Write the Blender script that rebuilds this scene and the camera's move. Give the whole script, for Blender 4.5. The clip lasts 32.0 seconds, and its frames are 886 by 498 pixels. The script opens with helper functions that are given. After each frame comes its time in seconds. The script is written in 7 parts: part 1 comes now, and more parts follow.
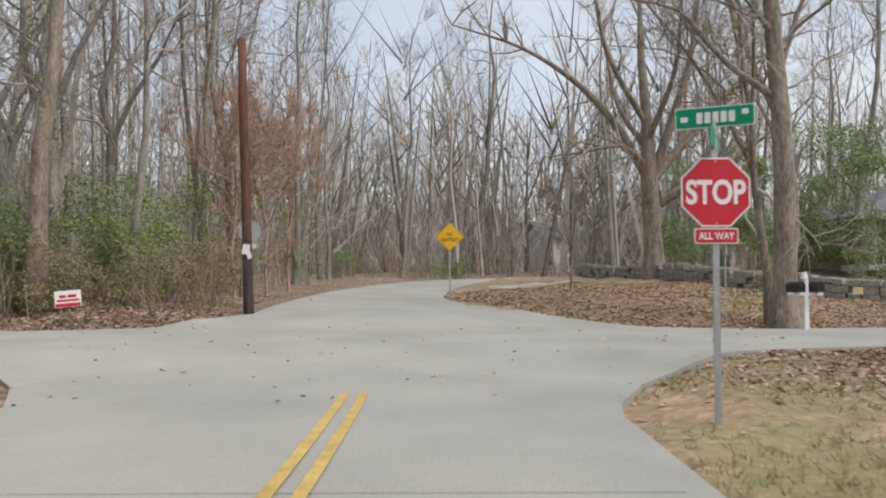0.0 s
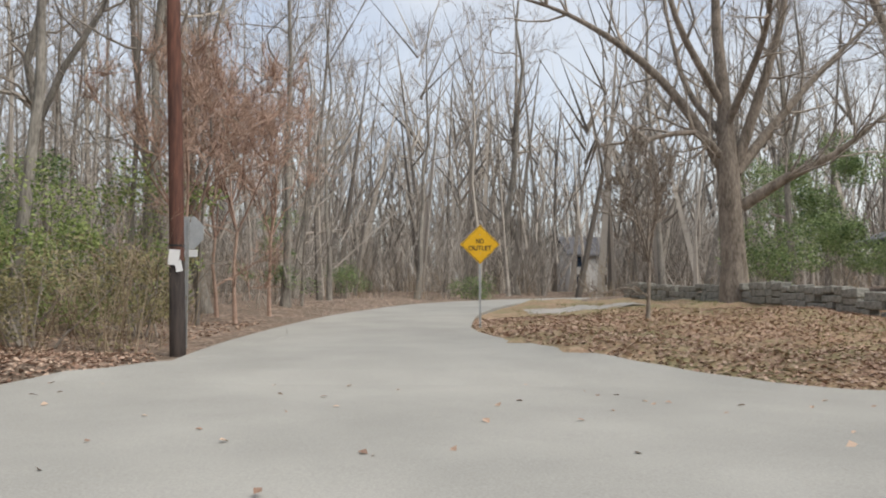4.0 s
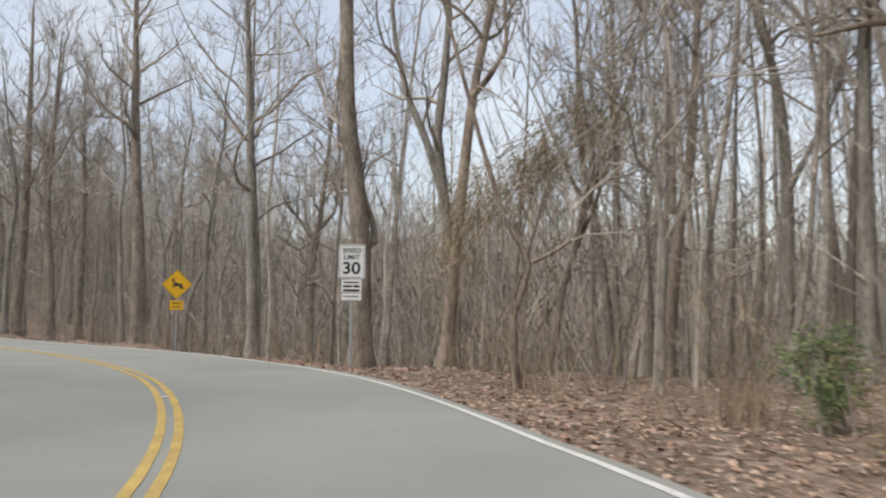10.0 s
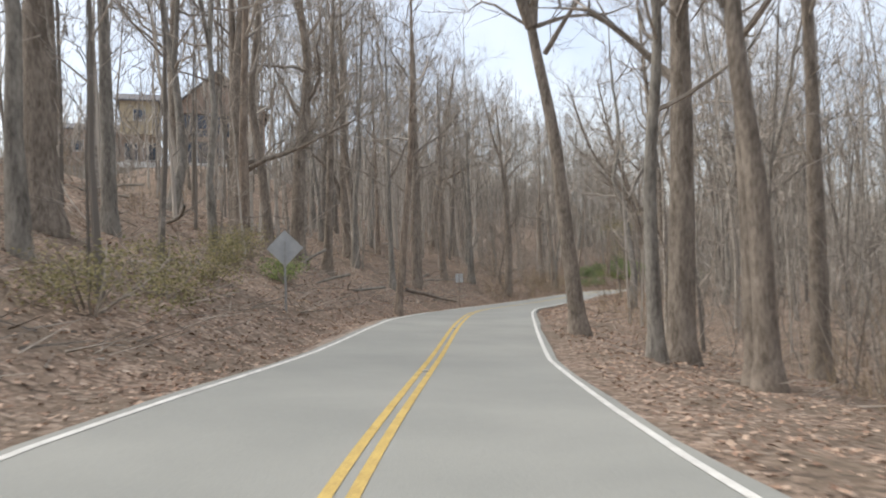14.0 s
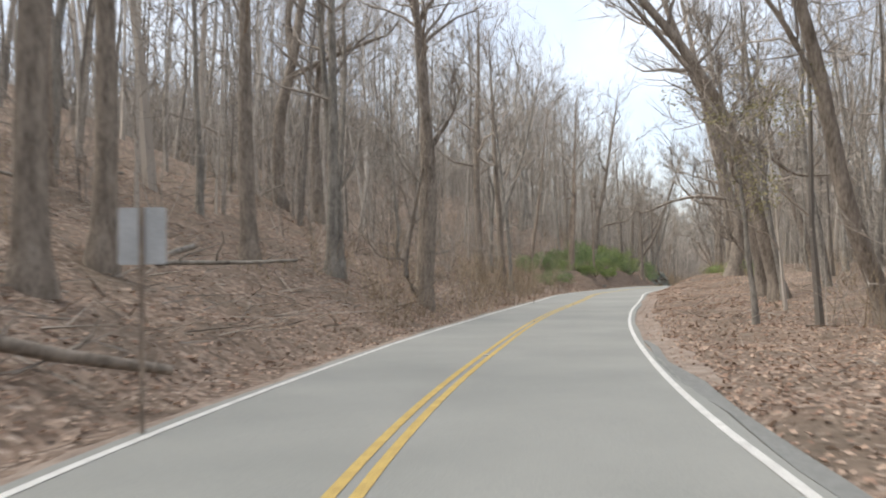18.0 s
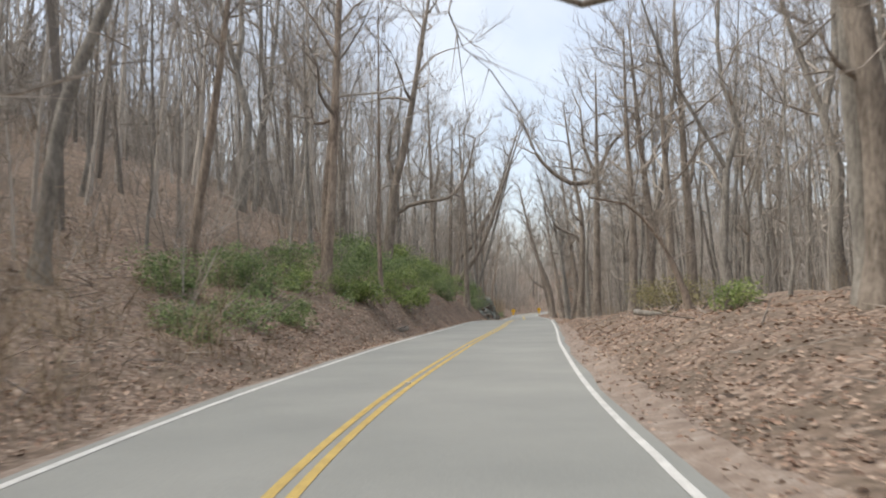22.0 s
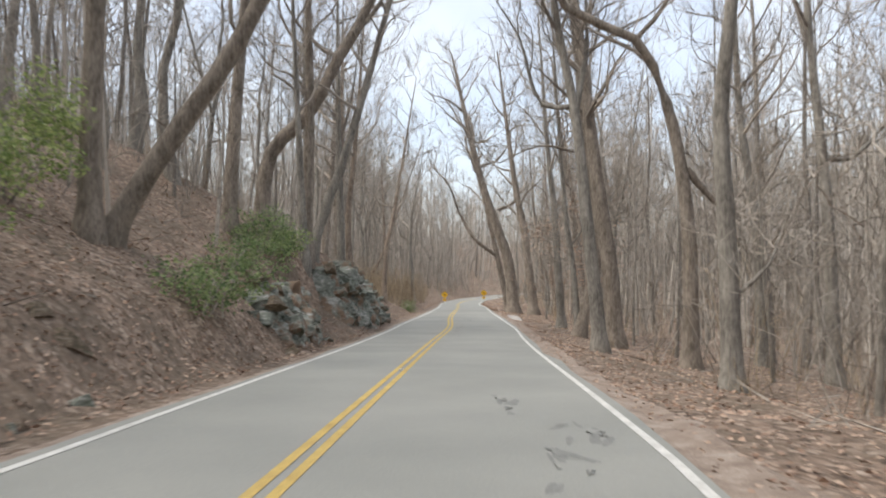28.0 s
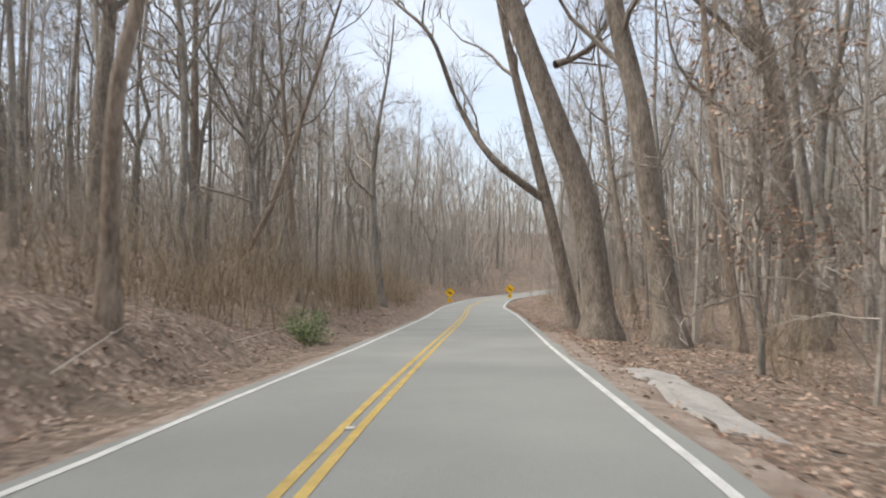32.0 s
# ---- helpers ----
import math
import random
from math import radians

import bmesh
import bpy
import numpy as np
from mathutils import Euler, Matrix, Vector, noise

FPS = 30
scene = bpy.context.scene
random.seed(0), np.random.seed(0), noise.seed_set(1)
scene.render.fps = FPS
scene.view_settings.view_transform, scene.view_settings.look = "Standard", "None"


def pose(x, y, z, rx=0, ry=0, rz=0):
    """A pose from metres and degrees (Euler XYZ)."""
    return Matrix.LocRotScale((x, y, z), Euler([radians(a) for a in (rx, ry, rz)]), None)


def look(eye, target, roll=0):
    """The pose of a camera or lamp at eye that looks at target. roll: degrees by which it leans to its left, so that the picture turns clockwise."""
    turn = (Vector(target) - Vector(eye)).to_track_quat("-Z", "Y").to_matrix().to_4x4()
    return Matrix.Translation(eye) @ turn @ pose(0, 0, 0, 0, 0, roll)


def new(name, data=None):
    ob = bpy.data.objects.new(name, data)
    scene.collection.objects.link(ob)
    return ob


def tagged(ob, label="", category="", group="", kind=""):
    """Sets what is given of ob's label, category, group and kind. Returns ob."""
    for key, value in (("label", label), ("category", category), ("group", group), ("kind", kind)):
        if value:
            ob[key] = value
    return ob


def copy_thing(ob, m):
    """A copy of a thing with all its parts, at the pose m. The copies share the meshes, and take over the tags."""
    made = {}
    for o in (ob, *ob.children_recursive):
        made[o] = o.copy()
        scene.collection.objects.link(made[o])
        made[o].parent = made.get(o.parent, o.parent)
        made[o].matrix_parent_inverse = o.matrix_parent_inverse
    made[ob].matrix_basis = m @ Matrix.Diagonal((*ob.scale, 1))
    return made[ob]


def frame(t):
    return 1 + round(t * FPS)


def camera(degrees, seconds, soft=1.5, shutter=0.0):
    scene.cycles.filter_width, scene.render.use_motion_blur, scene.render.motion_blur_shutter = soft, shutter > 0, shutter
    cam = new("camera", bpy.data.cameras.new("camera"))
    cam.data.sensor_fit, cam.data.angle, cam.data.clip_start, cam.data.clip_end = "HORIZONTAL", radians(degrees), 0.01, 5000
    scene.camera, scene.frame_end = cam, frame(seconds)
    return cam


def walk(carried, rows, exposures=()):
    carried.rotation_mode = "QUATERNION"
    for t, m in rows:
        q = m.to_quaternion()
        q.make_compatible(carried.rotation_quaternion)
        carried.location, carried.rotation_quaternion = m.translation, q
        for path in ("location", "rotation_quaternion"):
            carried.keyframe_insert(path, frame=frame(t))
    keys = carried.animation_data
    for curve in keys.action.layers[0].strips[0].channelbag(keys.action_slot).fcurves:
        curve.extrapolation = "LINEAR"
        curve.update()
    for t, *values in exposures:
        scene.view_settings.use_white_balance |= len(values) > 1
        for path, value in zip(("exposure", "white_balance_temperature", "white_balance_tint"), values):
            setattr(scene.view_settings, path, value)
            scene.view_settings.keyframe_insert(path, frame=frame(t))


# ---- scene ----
# ---- camera and walk ----
cam = camera(55.0, 32.0, soft=2.0, shutter=0.3)
PATH = [
    (0, (-0.00, 0.00, 1.56), (0.00, 9.99, 2.01), -0.2),
    (0.5, (0.10, 2.31, 1.59), (-0.00, 12.29, 2.11), -0.0),
    (1, (0.17, 4.10, 1.60), (-0.01, 14.08, 2.17), -0.3),
    (1.5, (0.01, 5.70, 1.61), (-0.16, 15.68, 2.22), -0.1),
    (2, (-0.16, 6.74, 1.62), (-0.30, 16.72, 2.24), 0.0),
    (2.5, (-0.28, 7.36, 1.63), (-0.39, 17.34, 2.25), -0.1),
    (3, (-0.29, 7.72, 1.67), (-0.37, 17.70, 2.31), -0.0),
    (3.5, (-0.30, 7.98, 1.71), (-0.38, 17.96, 2.36), -0.0),
    (4, (-0.31, 8.31, 1.75), (-0.50, 18.28, 2.42), -0.0),
    (4.5, (-0.33, 8.83, 1.79), (-0.90, 18.79, 2.48), -0.1),
    (5, (-0.37, 9.63, 1.89), (-1.79, 19.51, 2.58), -0.2),
    (5.5, (-0.40, 10.66, 1.97), (-3.43, 20.17, 2.55), -0.2),
    (6, (-1.00, 12.12, 1.93), (-6.09, 20.71, 2.54), -0.2),
    (6.5, (-2.18, 13.72, 1.91), (-9.40, 20.62, 2.51), -1.0),
    (7, (-4.17, 15.02, 1.94), (-12.87, 19.93, 2.48), -1.1),
    (7.5, (-6.14, 15.68, 1.91), (-15.67, 18.65, 2.46), -0.4),
    (8, (-8.71, 16.11, 1.87), (-18.61, 17.41, 2.47), -0.5),
    (8.5, (-11.40, 16.08, 1.77), (-21.38, 15.78, 2.37), 0.1),
    (9, (-15.04, 15.79, 1.48), (-24.86, 14.06, 2.22), -0.6),
    (9.5, (-18.08, 15.19, 1.46), (-27.74, 12.71, 2.09), 0.4),
    (10, (-21.40, 14.28, 1.50), (-30.85, 11.08, 2.10), 0.8),
    (10.5, (-24.57, 12.97, 1.49), (-33.57, 8.65, 2.08), 1.0),
    (11, (-28.00, 10.97, 1.48), (-36.34, 5.48, 2.01), 1.0),
    (11.5, (-31.71, 8.24, 1.48), (-39.32, 1.77, 1.90), 0.7),
    (12, (-34.46, 5.58, 1.47), (-41.41, -1.60, 1.82), 0.2),
    (12.5, (-37.17, 2.41, 1.34), (-43.50, -5.32, 1.75), 0.1),
    (13, (-40.21, -1.17, 1.22), (-45.87, -9.40, 1.65), -0.4),
    (13.5, (-42.93, -5.30, 1.12), (-48.07, -13.87, 1.59), -1.1),
    (14, (-45.60, -9.75, 1.04), (-50.39, -18.52, 1.49), -1.6),
    (14.5, (-48.29, -14.47, 0.92), (-52.89, -23.33, 1.37), -2.1),
    (15, (-51.45, -19.66, 1.03), (-56.45, -28.31, 1.42), -0.8),
    (15.5, (-54.96, -24.98, 1.15), (-60.16, -33.51, 1.48), -0.5),
    (16, (-58.39, -30.20, 1.27), (-63.38, -38.86, 1.53), -0.6),
    (16.5, (-61.42, -35.17, 1.38), (-66.04, -44.03, 1.58), -1.2),
    (17, (-64.20, -39.76, 1.27), (-69.11, -48.47, 1.50), -1.4),
    (17.5, (-67.28, -44.37, 1.14), (-72.57, -52.84, 1.42), -1.9),
    (18, (-70.47, -48.92, 1.12), (-76.19, -57.12, 1.49), -0.9),
    (18.5, (-74.67, -53.71, 1.04), (-80.75, -61.64, 1.46), 0.0),
    (19, (-78.98, -58.45, 0.97), (-85.38, -66.12, 1.43), -0.0),
    (19.5, (-83.38, -62.95, 0.99), (-90.05, -70.39, 1.48), -0.5),
    (20, (-88.04, -67.53, 1.02), (-94.95, -74.74, 1.57), -1.1),
    (20.5, (-93.38, -71.95, 1.08), (-100.43, -79.01, 1.68), -1.5),
    (21, (-98.04, -76.08, 1.16), (-105.22, -83.02, 1.78), -1.3),
    (21.5, (-102.11, -79.79, 1.33), (-109.40, -86.60, 1.97), -1.0),
    (22, (-106.55, -83.79, 1.51), (-113.94, -90.49, 2.12), -0.6),
    (22.5, (-111.50, -87.69, 1.39), (-118.93, -94.35, 2.04), 0.0),
    (23, (-116.01, -91.44, 1.37), (-123.50, -98.02, 2.04), 0.4),
    (23.5, (-120.54, -94.96, 1.41), (-128.09, -101.48, 2.10), 0.2),
    (24, (-125.25, -98.70, 1.38), (-132.89, -105.12, 2.04), -0.5),
    (24.5, (-130.84, -102.86, 1.54), (-138.55, -109.20, 2.15), -0.5),
    (25, (-135.97, -106.30, 1.51), (-143.74, -112.56, 2.06), -0.5),
    (25.5, (-140.77, -109.36, 1.46), (-148.59, -115.57, 1.99), -0.5),
    (26, (-145.38, -112.63, 1.44), (-153.30, -118.70, 1.93), -0.2),
    (26.5, (-150.02, -115.85, 1.42), (-157.98, -121.88, 1.88), -0.1),
    (27, (-154.66, -119.07, 1.40), (-162.58, -125.16, 1.83), -0.0),
    (27.5, (-159.27, -122.34, 1.38), (-167.11, -128.54, 1.77), -0.0),
    (28, (-163.82, -125.62, 1.31), (-171.65, -131.83, 1.67), 0.3),
    (28.5, (-168.36, -128.87, 1.18), (-176.17, -135.11, 1.50), 0.6),
    (29, (-172.86, -132.15, 1.03), (-180.64, -138.42, 1.32), 0.2),
    (29.5, (-177.41, -135.37, 0.89), (-185.16, -141.69, 1.14), -0.4),
    (30, (-181.90, -138.68, 0.73), (-189.63, -145.02, 1.05), -0.4),
    (30.5, (-186.47, -141.99, 0.57), (-194.17, -148.36, 0.86), -0.5),
    (31, (-191.18, -145.26, 0.55), (-198.86, -151.66, 0.77), -0.6),
    (31.5, (-195.54, -148.79, 0.47), (-203.23, -155.17, 0.76), -0.5),
    (32, (-200.05, -152.20, 0.48), (-207.73, -158.60, 0.82), -0.7),
]
# the camera's own brightening on the way, in stops
EXPOSURES = [(t, 0.86 + e) for t, e in ((0, -0.12), (4, -0.06), (6, 0.32), (7, 0.5), (8, 0.16), (9, 0.04), (10, 0.0), (12, 0.24), (14, 0.33), (17, 0.48), (18.5, 0.48), (20, 0.34), (22, 0.24), (25, 0.32), (28, 0.38), (30, 0.38), (32, 0.28))]
walk(cam, [(t, look(eye, target, roll)) for t, eye, target, roll in PATH], exposures=EXPOSURES)

# ---- world and light: an overcast winter day ----
SUN_UP, SUN_TURN = radians(52), radians(125)
world = bpy.data.worlds.new("overcast_sky")
scene.world = world
world.use_nodes = True
wn, wl = world.node_tree.nodes, world.node_tree.links
wn.clear()
sky = wn.new("ShaderNodeTexSky")
sky.sky_type, sky.sun_disc = "NISHITA", False
sky.sun_elevation, sky.sun_rotation, sky.air_density, sky.dust_density = SUN_UP, SUN_TURN, 1.0, 2.0
sky_bg = wn.new("ShaderNodeBackground")
sky_bg.inputs["Strength"].default_value = 0.05
wl.new(sky.outputs[0], sky_bg.inputs["Color"])
cloud_bg = wn.new("ShaderNodeBackground")
cloud_bg.inputs["Strength"].default_value = 0.36
coord, cnoise, cramp = wn.new("ShaderNodeTexCoord"), wn.new("ShaderNodeTexNoise"), wn.new("ShaderNodeValToRGB")
cnoise.inputs["Scale"].default_value, cnoise.inputs["Detail"].default_value = 3.5, 6
cramp.color_ramp.elements[0].position, cramp.color_ramp.elements[0].color = 0.38, (0.69, 0.72, 0.775, 1)
cramp.color_ramp.elements[1].position, cramp.color_ramp.elements[1].color = 0.62, (1.0, 0.97, 0.9, 1)
wl.new(coord.outputs["Generated"], cnoise.inputs["Vector"])
wl.new(cnoise.outputs["Fac"], cramp.inputs["Fac"])
wl.new(cramp.outputs["Color"], cloud_bg.inputs["Color"])
both = wn.new("ShaderNodeAddShader")
wout = wn.new("ShaderNodeOutputWorld")
wl.new(sky_bg.outputs[0], both.inputs[0])
wl.new(cloud_bg.outputs[0], both.inputs[1])
wl.new(both.outputs[0], wout.inputs["Surface"])
sun = new("sun", bpy.data.lights.new("sun", "SUN"))
sun.data.energy, sun.data.angle, sun.data.color = 1.5, radians(45), (1.0, 0.95, 0.86)
sun.matrix_world = look((0, 0, 50), (50 * math.sin(SUN_TURN) * -1, 50 * math.cos(SUN_TURN) * -1, 50 - 50 * math.tan(SUN_UP)))
scene.view_settings.exposure = 0.86


# ---- materials ----
def material(name, base, other, scale=6.0, rough=0.85, bump=0.3, fine=40.0, metal=0.0, island=0.0, third=None, spec=0.3, stretch=(1, 1, 1)):
    """A surface of two or three colours in patches, with fine grain and relief."""
    m = bpy.data.materials.new(name)
    m.use_nodes = True
    n, l = m.node_tree.nodes, m.node_tree.links
    b = n["Principled BSDF"]
    b.inputs["Roughness"].default_value, b.inputs["Metallic"].default_value = rough, metal
    b.inputs["Specular IOR Level"].default_value = spec
    tc, mp = n.new("ShaderNodeTexCoord"), n.new("ShaderNodeMapping")
    mp.inputs["Scale"].default_value = stretch
    l.new(tc.outputs["Object"], mp.inputs["Vector"])
    big, small, ramp = n.new("ShaderNodeTexNoise"), n.new("ShaderNodeTexNoise"), n.new("ShaderNodeValToRGB")
    big.inputs["Scale"].default_value, big.inputs["Detail"].default_value = scale, 5
    small.inputs["Scale"].default_value, small.inputs["Detail"].default_value = fine, 4
    for t in (big, small):
        l.new(mp.outputs["Vector"], t.inputs["Vector"])
    add = n.new("ShaderNodeMath")
    add.operation = "MULTIPLY_ADD"
    add.inputs[1].default_value, add.inputs[2].default_value = 0.5, 0.0
    l.new(small.outputs["Fac"], add.inputs[0])
    half = n.new("ShaderNodeMath")
    half.operation = "MULTIPLY_ADD"
    half.inputs[1].default_value = 0.5
    l.new(big.outputs["Fac"], half.inputs[0])
    l.new(add.outputs[0], half.inputs[2])
    fac = half
    if island:
        geo, mix = n.new("ShaderNodeNewGeometry"), n.new("ShaderNodeMath")
        mix.operation = "MULTIPLY_ADD"
        mix.inputs[1].default_value = island
        l.new(geo.outputs["Random Per Island"], mix.inputs[0])
        sub = n.new("ShaderNodeMath")
        sub.operation = "SUBTRACT"
        sub.inputs[1].default_value = island / 2
        l.new(half.outputs[0], sub.inputs[0])
        l.new(sub.outputs[0], mix.inputs[2])
        fac = mix
    e = ramp.color_ramp.elements
    e[0].position, e[0].color = 0.36, (*base, 1)
    e[1].position, e[1].color = 0.64, (*other, 1)
    if third:
        k = e.new(0.5)
        k.color = (*third, 1)
    l.new(fac.outputs[0], ramp.inputs["Fac"])
    l.new(ramp.outputs["Color"], b.inputs["Base Color"])
    if bump:
        bp = n.new("ShaderNodeBump")
        bp.inputs["Strength"].default_value, bp.inputs["Distance"].default_value = bump, 0.03
        l.new(half.outputs[0], bp.inputs["Height"])
        l.new(bp.outputs["Normal"], b.inputs["Normal"])
    return m


ASPHALT = material("worn_asphalt", (0.245, 0.25, 0.232), (0.33, 0.33, 0.302), 0.35, 0.9, 0.25, 60)
OLD_ASPHALT = material("faded_asphalt", (0.29, 0.285, 0.26), (0.4, 0.39, 0.355), 0.5, 0.92, 0.25, 50)
YELLOW_LINE = material("yellow_road_paint", (0.4, 0.28, 0.1), (0.62, 0.45, 0.14), 3, 0.8, 0.1, 30)
WHITE_LINE = material("white_road_paint", (0.5, 0.49, 0.46), (0.75, 0.74, 0.7), 3, 0.8, 0.1, 30)
TAR = material("dark_tar_patch", (0.185, 0.187, 0.176), (0.26, 0.262, 0.245), 9, 0.8, 0.2, 40)
def litter_material(name, tones, size, patch):
    """Overlapping fallen leaves: small flat cells, each of its own brown, over patches of darker soil."""
    m = bpy.data.materials.new(name)
    m.use_nodes = True
    n, l = m.node_tree.nodes, m.node_tree.links
    bs = n["Principled BSDF"]
    bs.inputs["Roughness"].default_value, bs.inputs["Specular IOR Level"].default_value = 0.9, 0.2
    tc = n.new("ShaderNodeTexCoord")
    warp = n.new("ShaderNodeTexNoise")
    warp.inputs["Scale"].default_value, warp.inputs["Detail"].default_value = 5.0, 3
    l.new(tc.outputs["Object"], warp.inputs["Vector"])
    shift = n.new("ShaderNodeVectorMath")
    shift.operation = "MULTIPLY_ADD"
    shift.inputs[1].default_value = (0.25, 0.25, 0.25)
    l.new(warp.outputs["Color"], shift.inputs[0])
    l.new(tc.outputs["Object"], shift.inputs[2])
    cell = n.new("ShaderNodeTexVoronoi")
    cell.inputs["Scale"].default_value = size
    l.new(shift.outputs[0], cell.inputs["Vector"])
    pick = n.new("ShaderNodeSeparateColor")
    l.new(cell.outputs["Color"], pick.inputs[0])
    ramp = n.new("ShaderNodeValToRGB")
    el = ramp.color_ramp.elements
    el[0].position, el[0].color = 0.0, (*tones[0], 1)
    el[1].position, el[1].color = 1.0, (*tones[-1], 1)
    for k, t in enumerate(tones[1:-1]):
        el.new((k + 1) / (len(tones) - 1)).color = (*t, 1)
    l.new(pick.outputs[0], ramp.inputs["Fac"])
    big = n.new("ShaderNodeTexNoise")
    big.inputs["Scale"].default_value, big.inputs["Detail"].default_value = 0.55, 6
    l.new(tc.outputs["Object"], big.inputs["Vector"])
    cut = n.new("ShaderNodeValToRGB")
    cut.color_ramp.elements[0].position, cut.color_ramp.elements[1].position = 0.42, 0.66
    l.new(big.outputs["Fac"], cut.inputs["Fac"])
    part_of = n.new("ShaderNodeMath")
    part_of.operation = "MULTIPLY"
    part_of.inputs[1].default_value = 0.65
    l.new(cut.outputs["Color"], part_of.inputs[0])
    mix = n.new("ShaderNodeMix")
    mix.data_type = "RGBA"
    mix.inputs[7].default_value = (*patch, 1)
    l.new(part_of.outputs[0], mix.inputs[0])
    l.new(ramp.outputs["Color"], mix.inputs[6])
    l.new(mix.outputs[2], bs.inputs["Base Color"])
    bp = n.new("ShaderNodeBump")
    bp.inputs["Strength"].default_value, bp.inputs["Distance"].default_value = 0.55, 0.03
    l.new(cell.outputs["Distance"], bp.inputs["Height"])
    clod, rough = n.new("ShaderNodeTexNoise"), n.new("ShaderNodeBump")
    clod.inputs["Scale"].default_value, clod.inputs["Detail"].default_value = 2.6, 4
    rough.inputs["Strength"].default_value, rough.inputs["Distance"].default_value = 0.7, 0.16
    l.new(tc.outputs["Object"], clod.inputs["Vector"])
    l.new(clod.outputs["Fac"], rough.inputs["Height"])
    l.new(rough.outputs["Normal"], bp.inputs["Normal"])
    l.new(bp.outputs["Normal"], bs.inputs["Normal"])
    return m


GROUND = litter_material("leaf_litter_ground", [(0.075, 0.057, 0.045), (0.255, 0.183, 0.137), (0.13, 0.097, 0.073), (0.365, 0.275, 0.212), (0.19, 0.137, 0.103), (0.47, 0.378, 0.305)], 10.0, (0.14, 0.112, 0.084))
LAWN = litter_material("leafy_winter_lawn", [(0.2, 0.14, 0.09), (0.38, 0.25, 0.165), (0.27, 0.21, 0.125), (0.48, 0.34, 0.24), (0.27, 0.195, 0.12), (0.42, 0.28, 0.19)], 9.0, (0.23, 0.235, 0.115))
LEAF = material("fallen_oak_leaves", (0.25, 0.16, 0.115), (0.51, 0.382, 0.292), 2, 0.85, 0.0, 20, island=0.6, third=(0.4, 0.265, 0.19))
BARK = material("grey_brown_bark", (0.125, 0.114, 0.1), (0.37, 0.343, 0.3), 4, 0.95, 0.9, 22, stretch=(1, 1, 0.25))
BARK_DARK = material("dark_ridged_oak_bark", (0.12, 0.1, 0.08), (0.35, 0.3, 0.25), 4, 0.95, 1.0, 18, stretch=(1, 1, 0.3))
BARK_BROWN = material("brown_furrowed_bark", (0.13, 0.1, 0.08), (0.4, 0.33, 0.265), 4, 0.95, 1.0, 20, stretch=(1, 1, 0.25))
BARK_FAR = material("grey_bark_woods", (0.18, 0.161, 0.14), (0.48, 0.435, 0.38), 1.5, 0.95, 0.0, 8, island=0.7)
HAZE = material("fine_grey_brown_saplings", (0.2, 0.18, 0.157), (0.45, 0.408, 0.36), 1.0, 0.95, 0.0, 8, island=0.5)
TWIG = material("brown_grey_twigs", (0.2, 0.175, 0.15), (0.44, 0.39, 0.335), 1.0, 0.95, 0.0, 8, island=0.35)
REDDISH = material("reddish_brown_stems", (0.27, 0.175, 0.135), (0.5, 0.36, 0.285), 2, 0.95, 0.0, 9, island=0.4)
BARK_PALE = material("pale_sycamore_bark", (0.3, 0.26, 0.2), (0.62, 0.57, 0.48), 2.5, 0.9, 0.4, 12, third=(0.42, 0.36, 0.28))
BRUSH = material("brown_underbrush", (0.18, 0.135, 0.09), (0.42, 0.34, 0.24), 1.0, 0.95, 0.0, 9, island=0.5)
GREEN = material("evergreen_leaves", (0.11, 0.175, 0.075), (0.34, 0.42, 0.19), 1.5, 0.5, 0.0, 12, island=0.5)
OLIVE = material("yellowed_green_leaves", (0.18, 0.17, 0.085), (0.42, 0.38, 0.21), 1.5, 0.75, 0.0, 12, island=0.5)
BRIGHT = material("fresh_green_leaves", (0.15, 0.22, 0.07), (0.41, 0.48, 0.19), 1.5, 0.5, 0.0, 12, island=0.5)
for leaf in (GREEN, OLIVE, BRIGHT):
    ln, ll = leaf.node_tree.nodes, leaf.node_tree.links
    thin, blend = ln.new("ShaderNodeBsdfTranslucent"), ln.new("ShaderNodeMixShader")
    blend.inputs[0].default_value = 0.4
    ll.new(ln["Principled BSDF"].inputs["Base Color"].links[0].from_socket, thin.inputs["Color"])
    ll.new(ln["Principled BSDF"].outputs[0], blend.inputs[1])
    ll.new(thin.outputs[0], blend.inputs[2])
    ll.new(blend.outputs[0], ln["Material Output"].inputs["Surface"])
ROCK = material("grey_gneiss_rock", (0.075, 0.085, 0.062), (0.46, 0.45, 0.41), 0.9, 0.9, 0.9, 5, third=(0.2, 0.215, 0.185), stretch=(1, 1, 2.2))


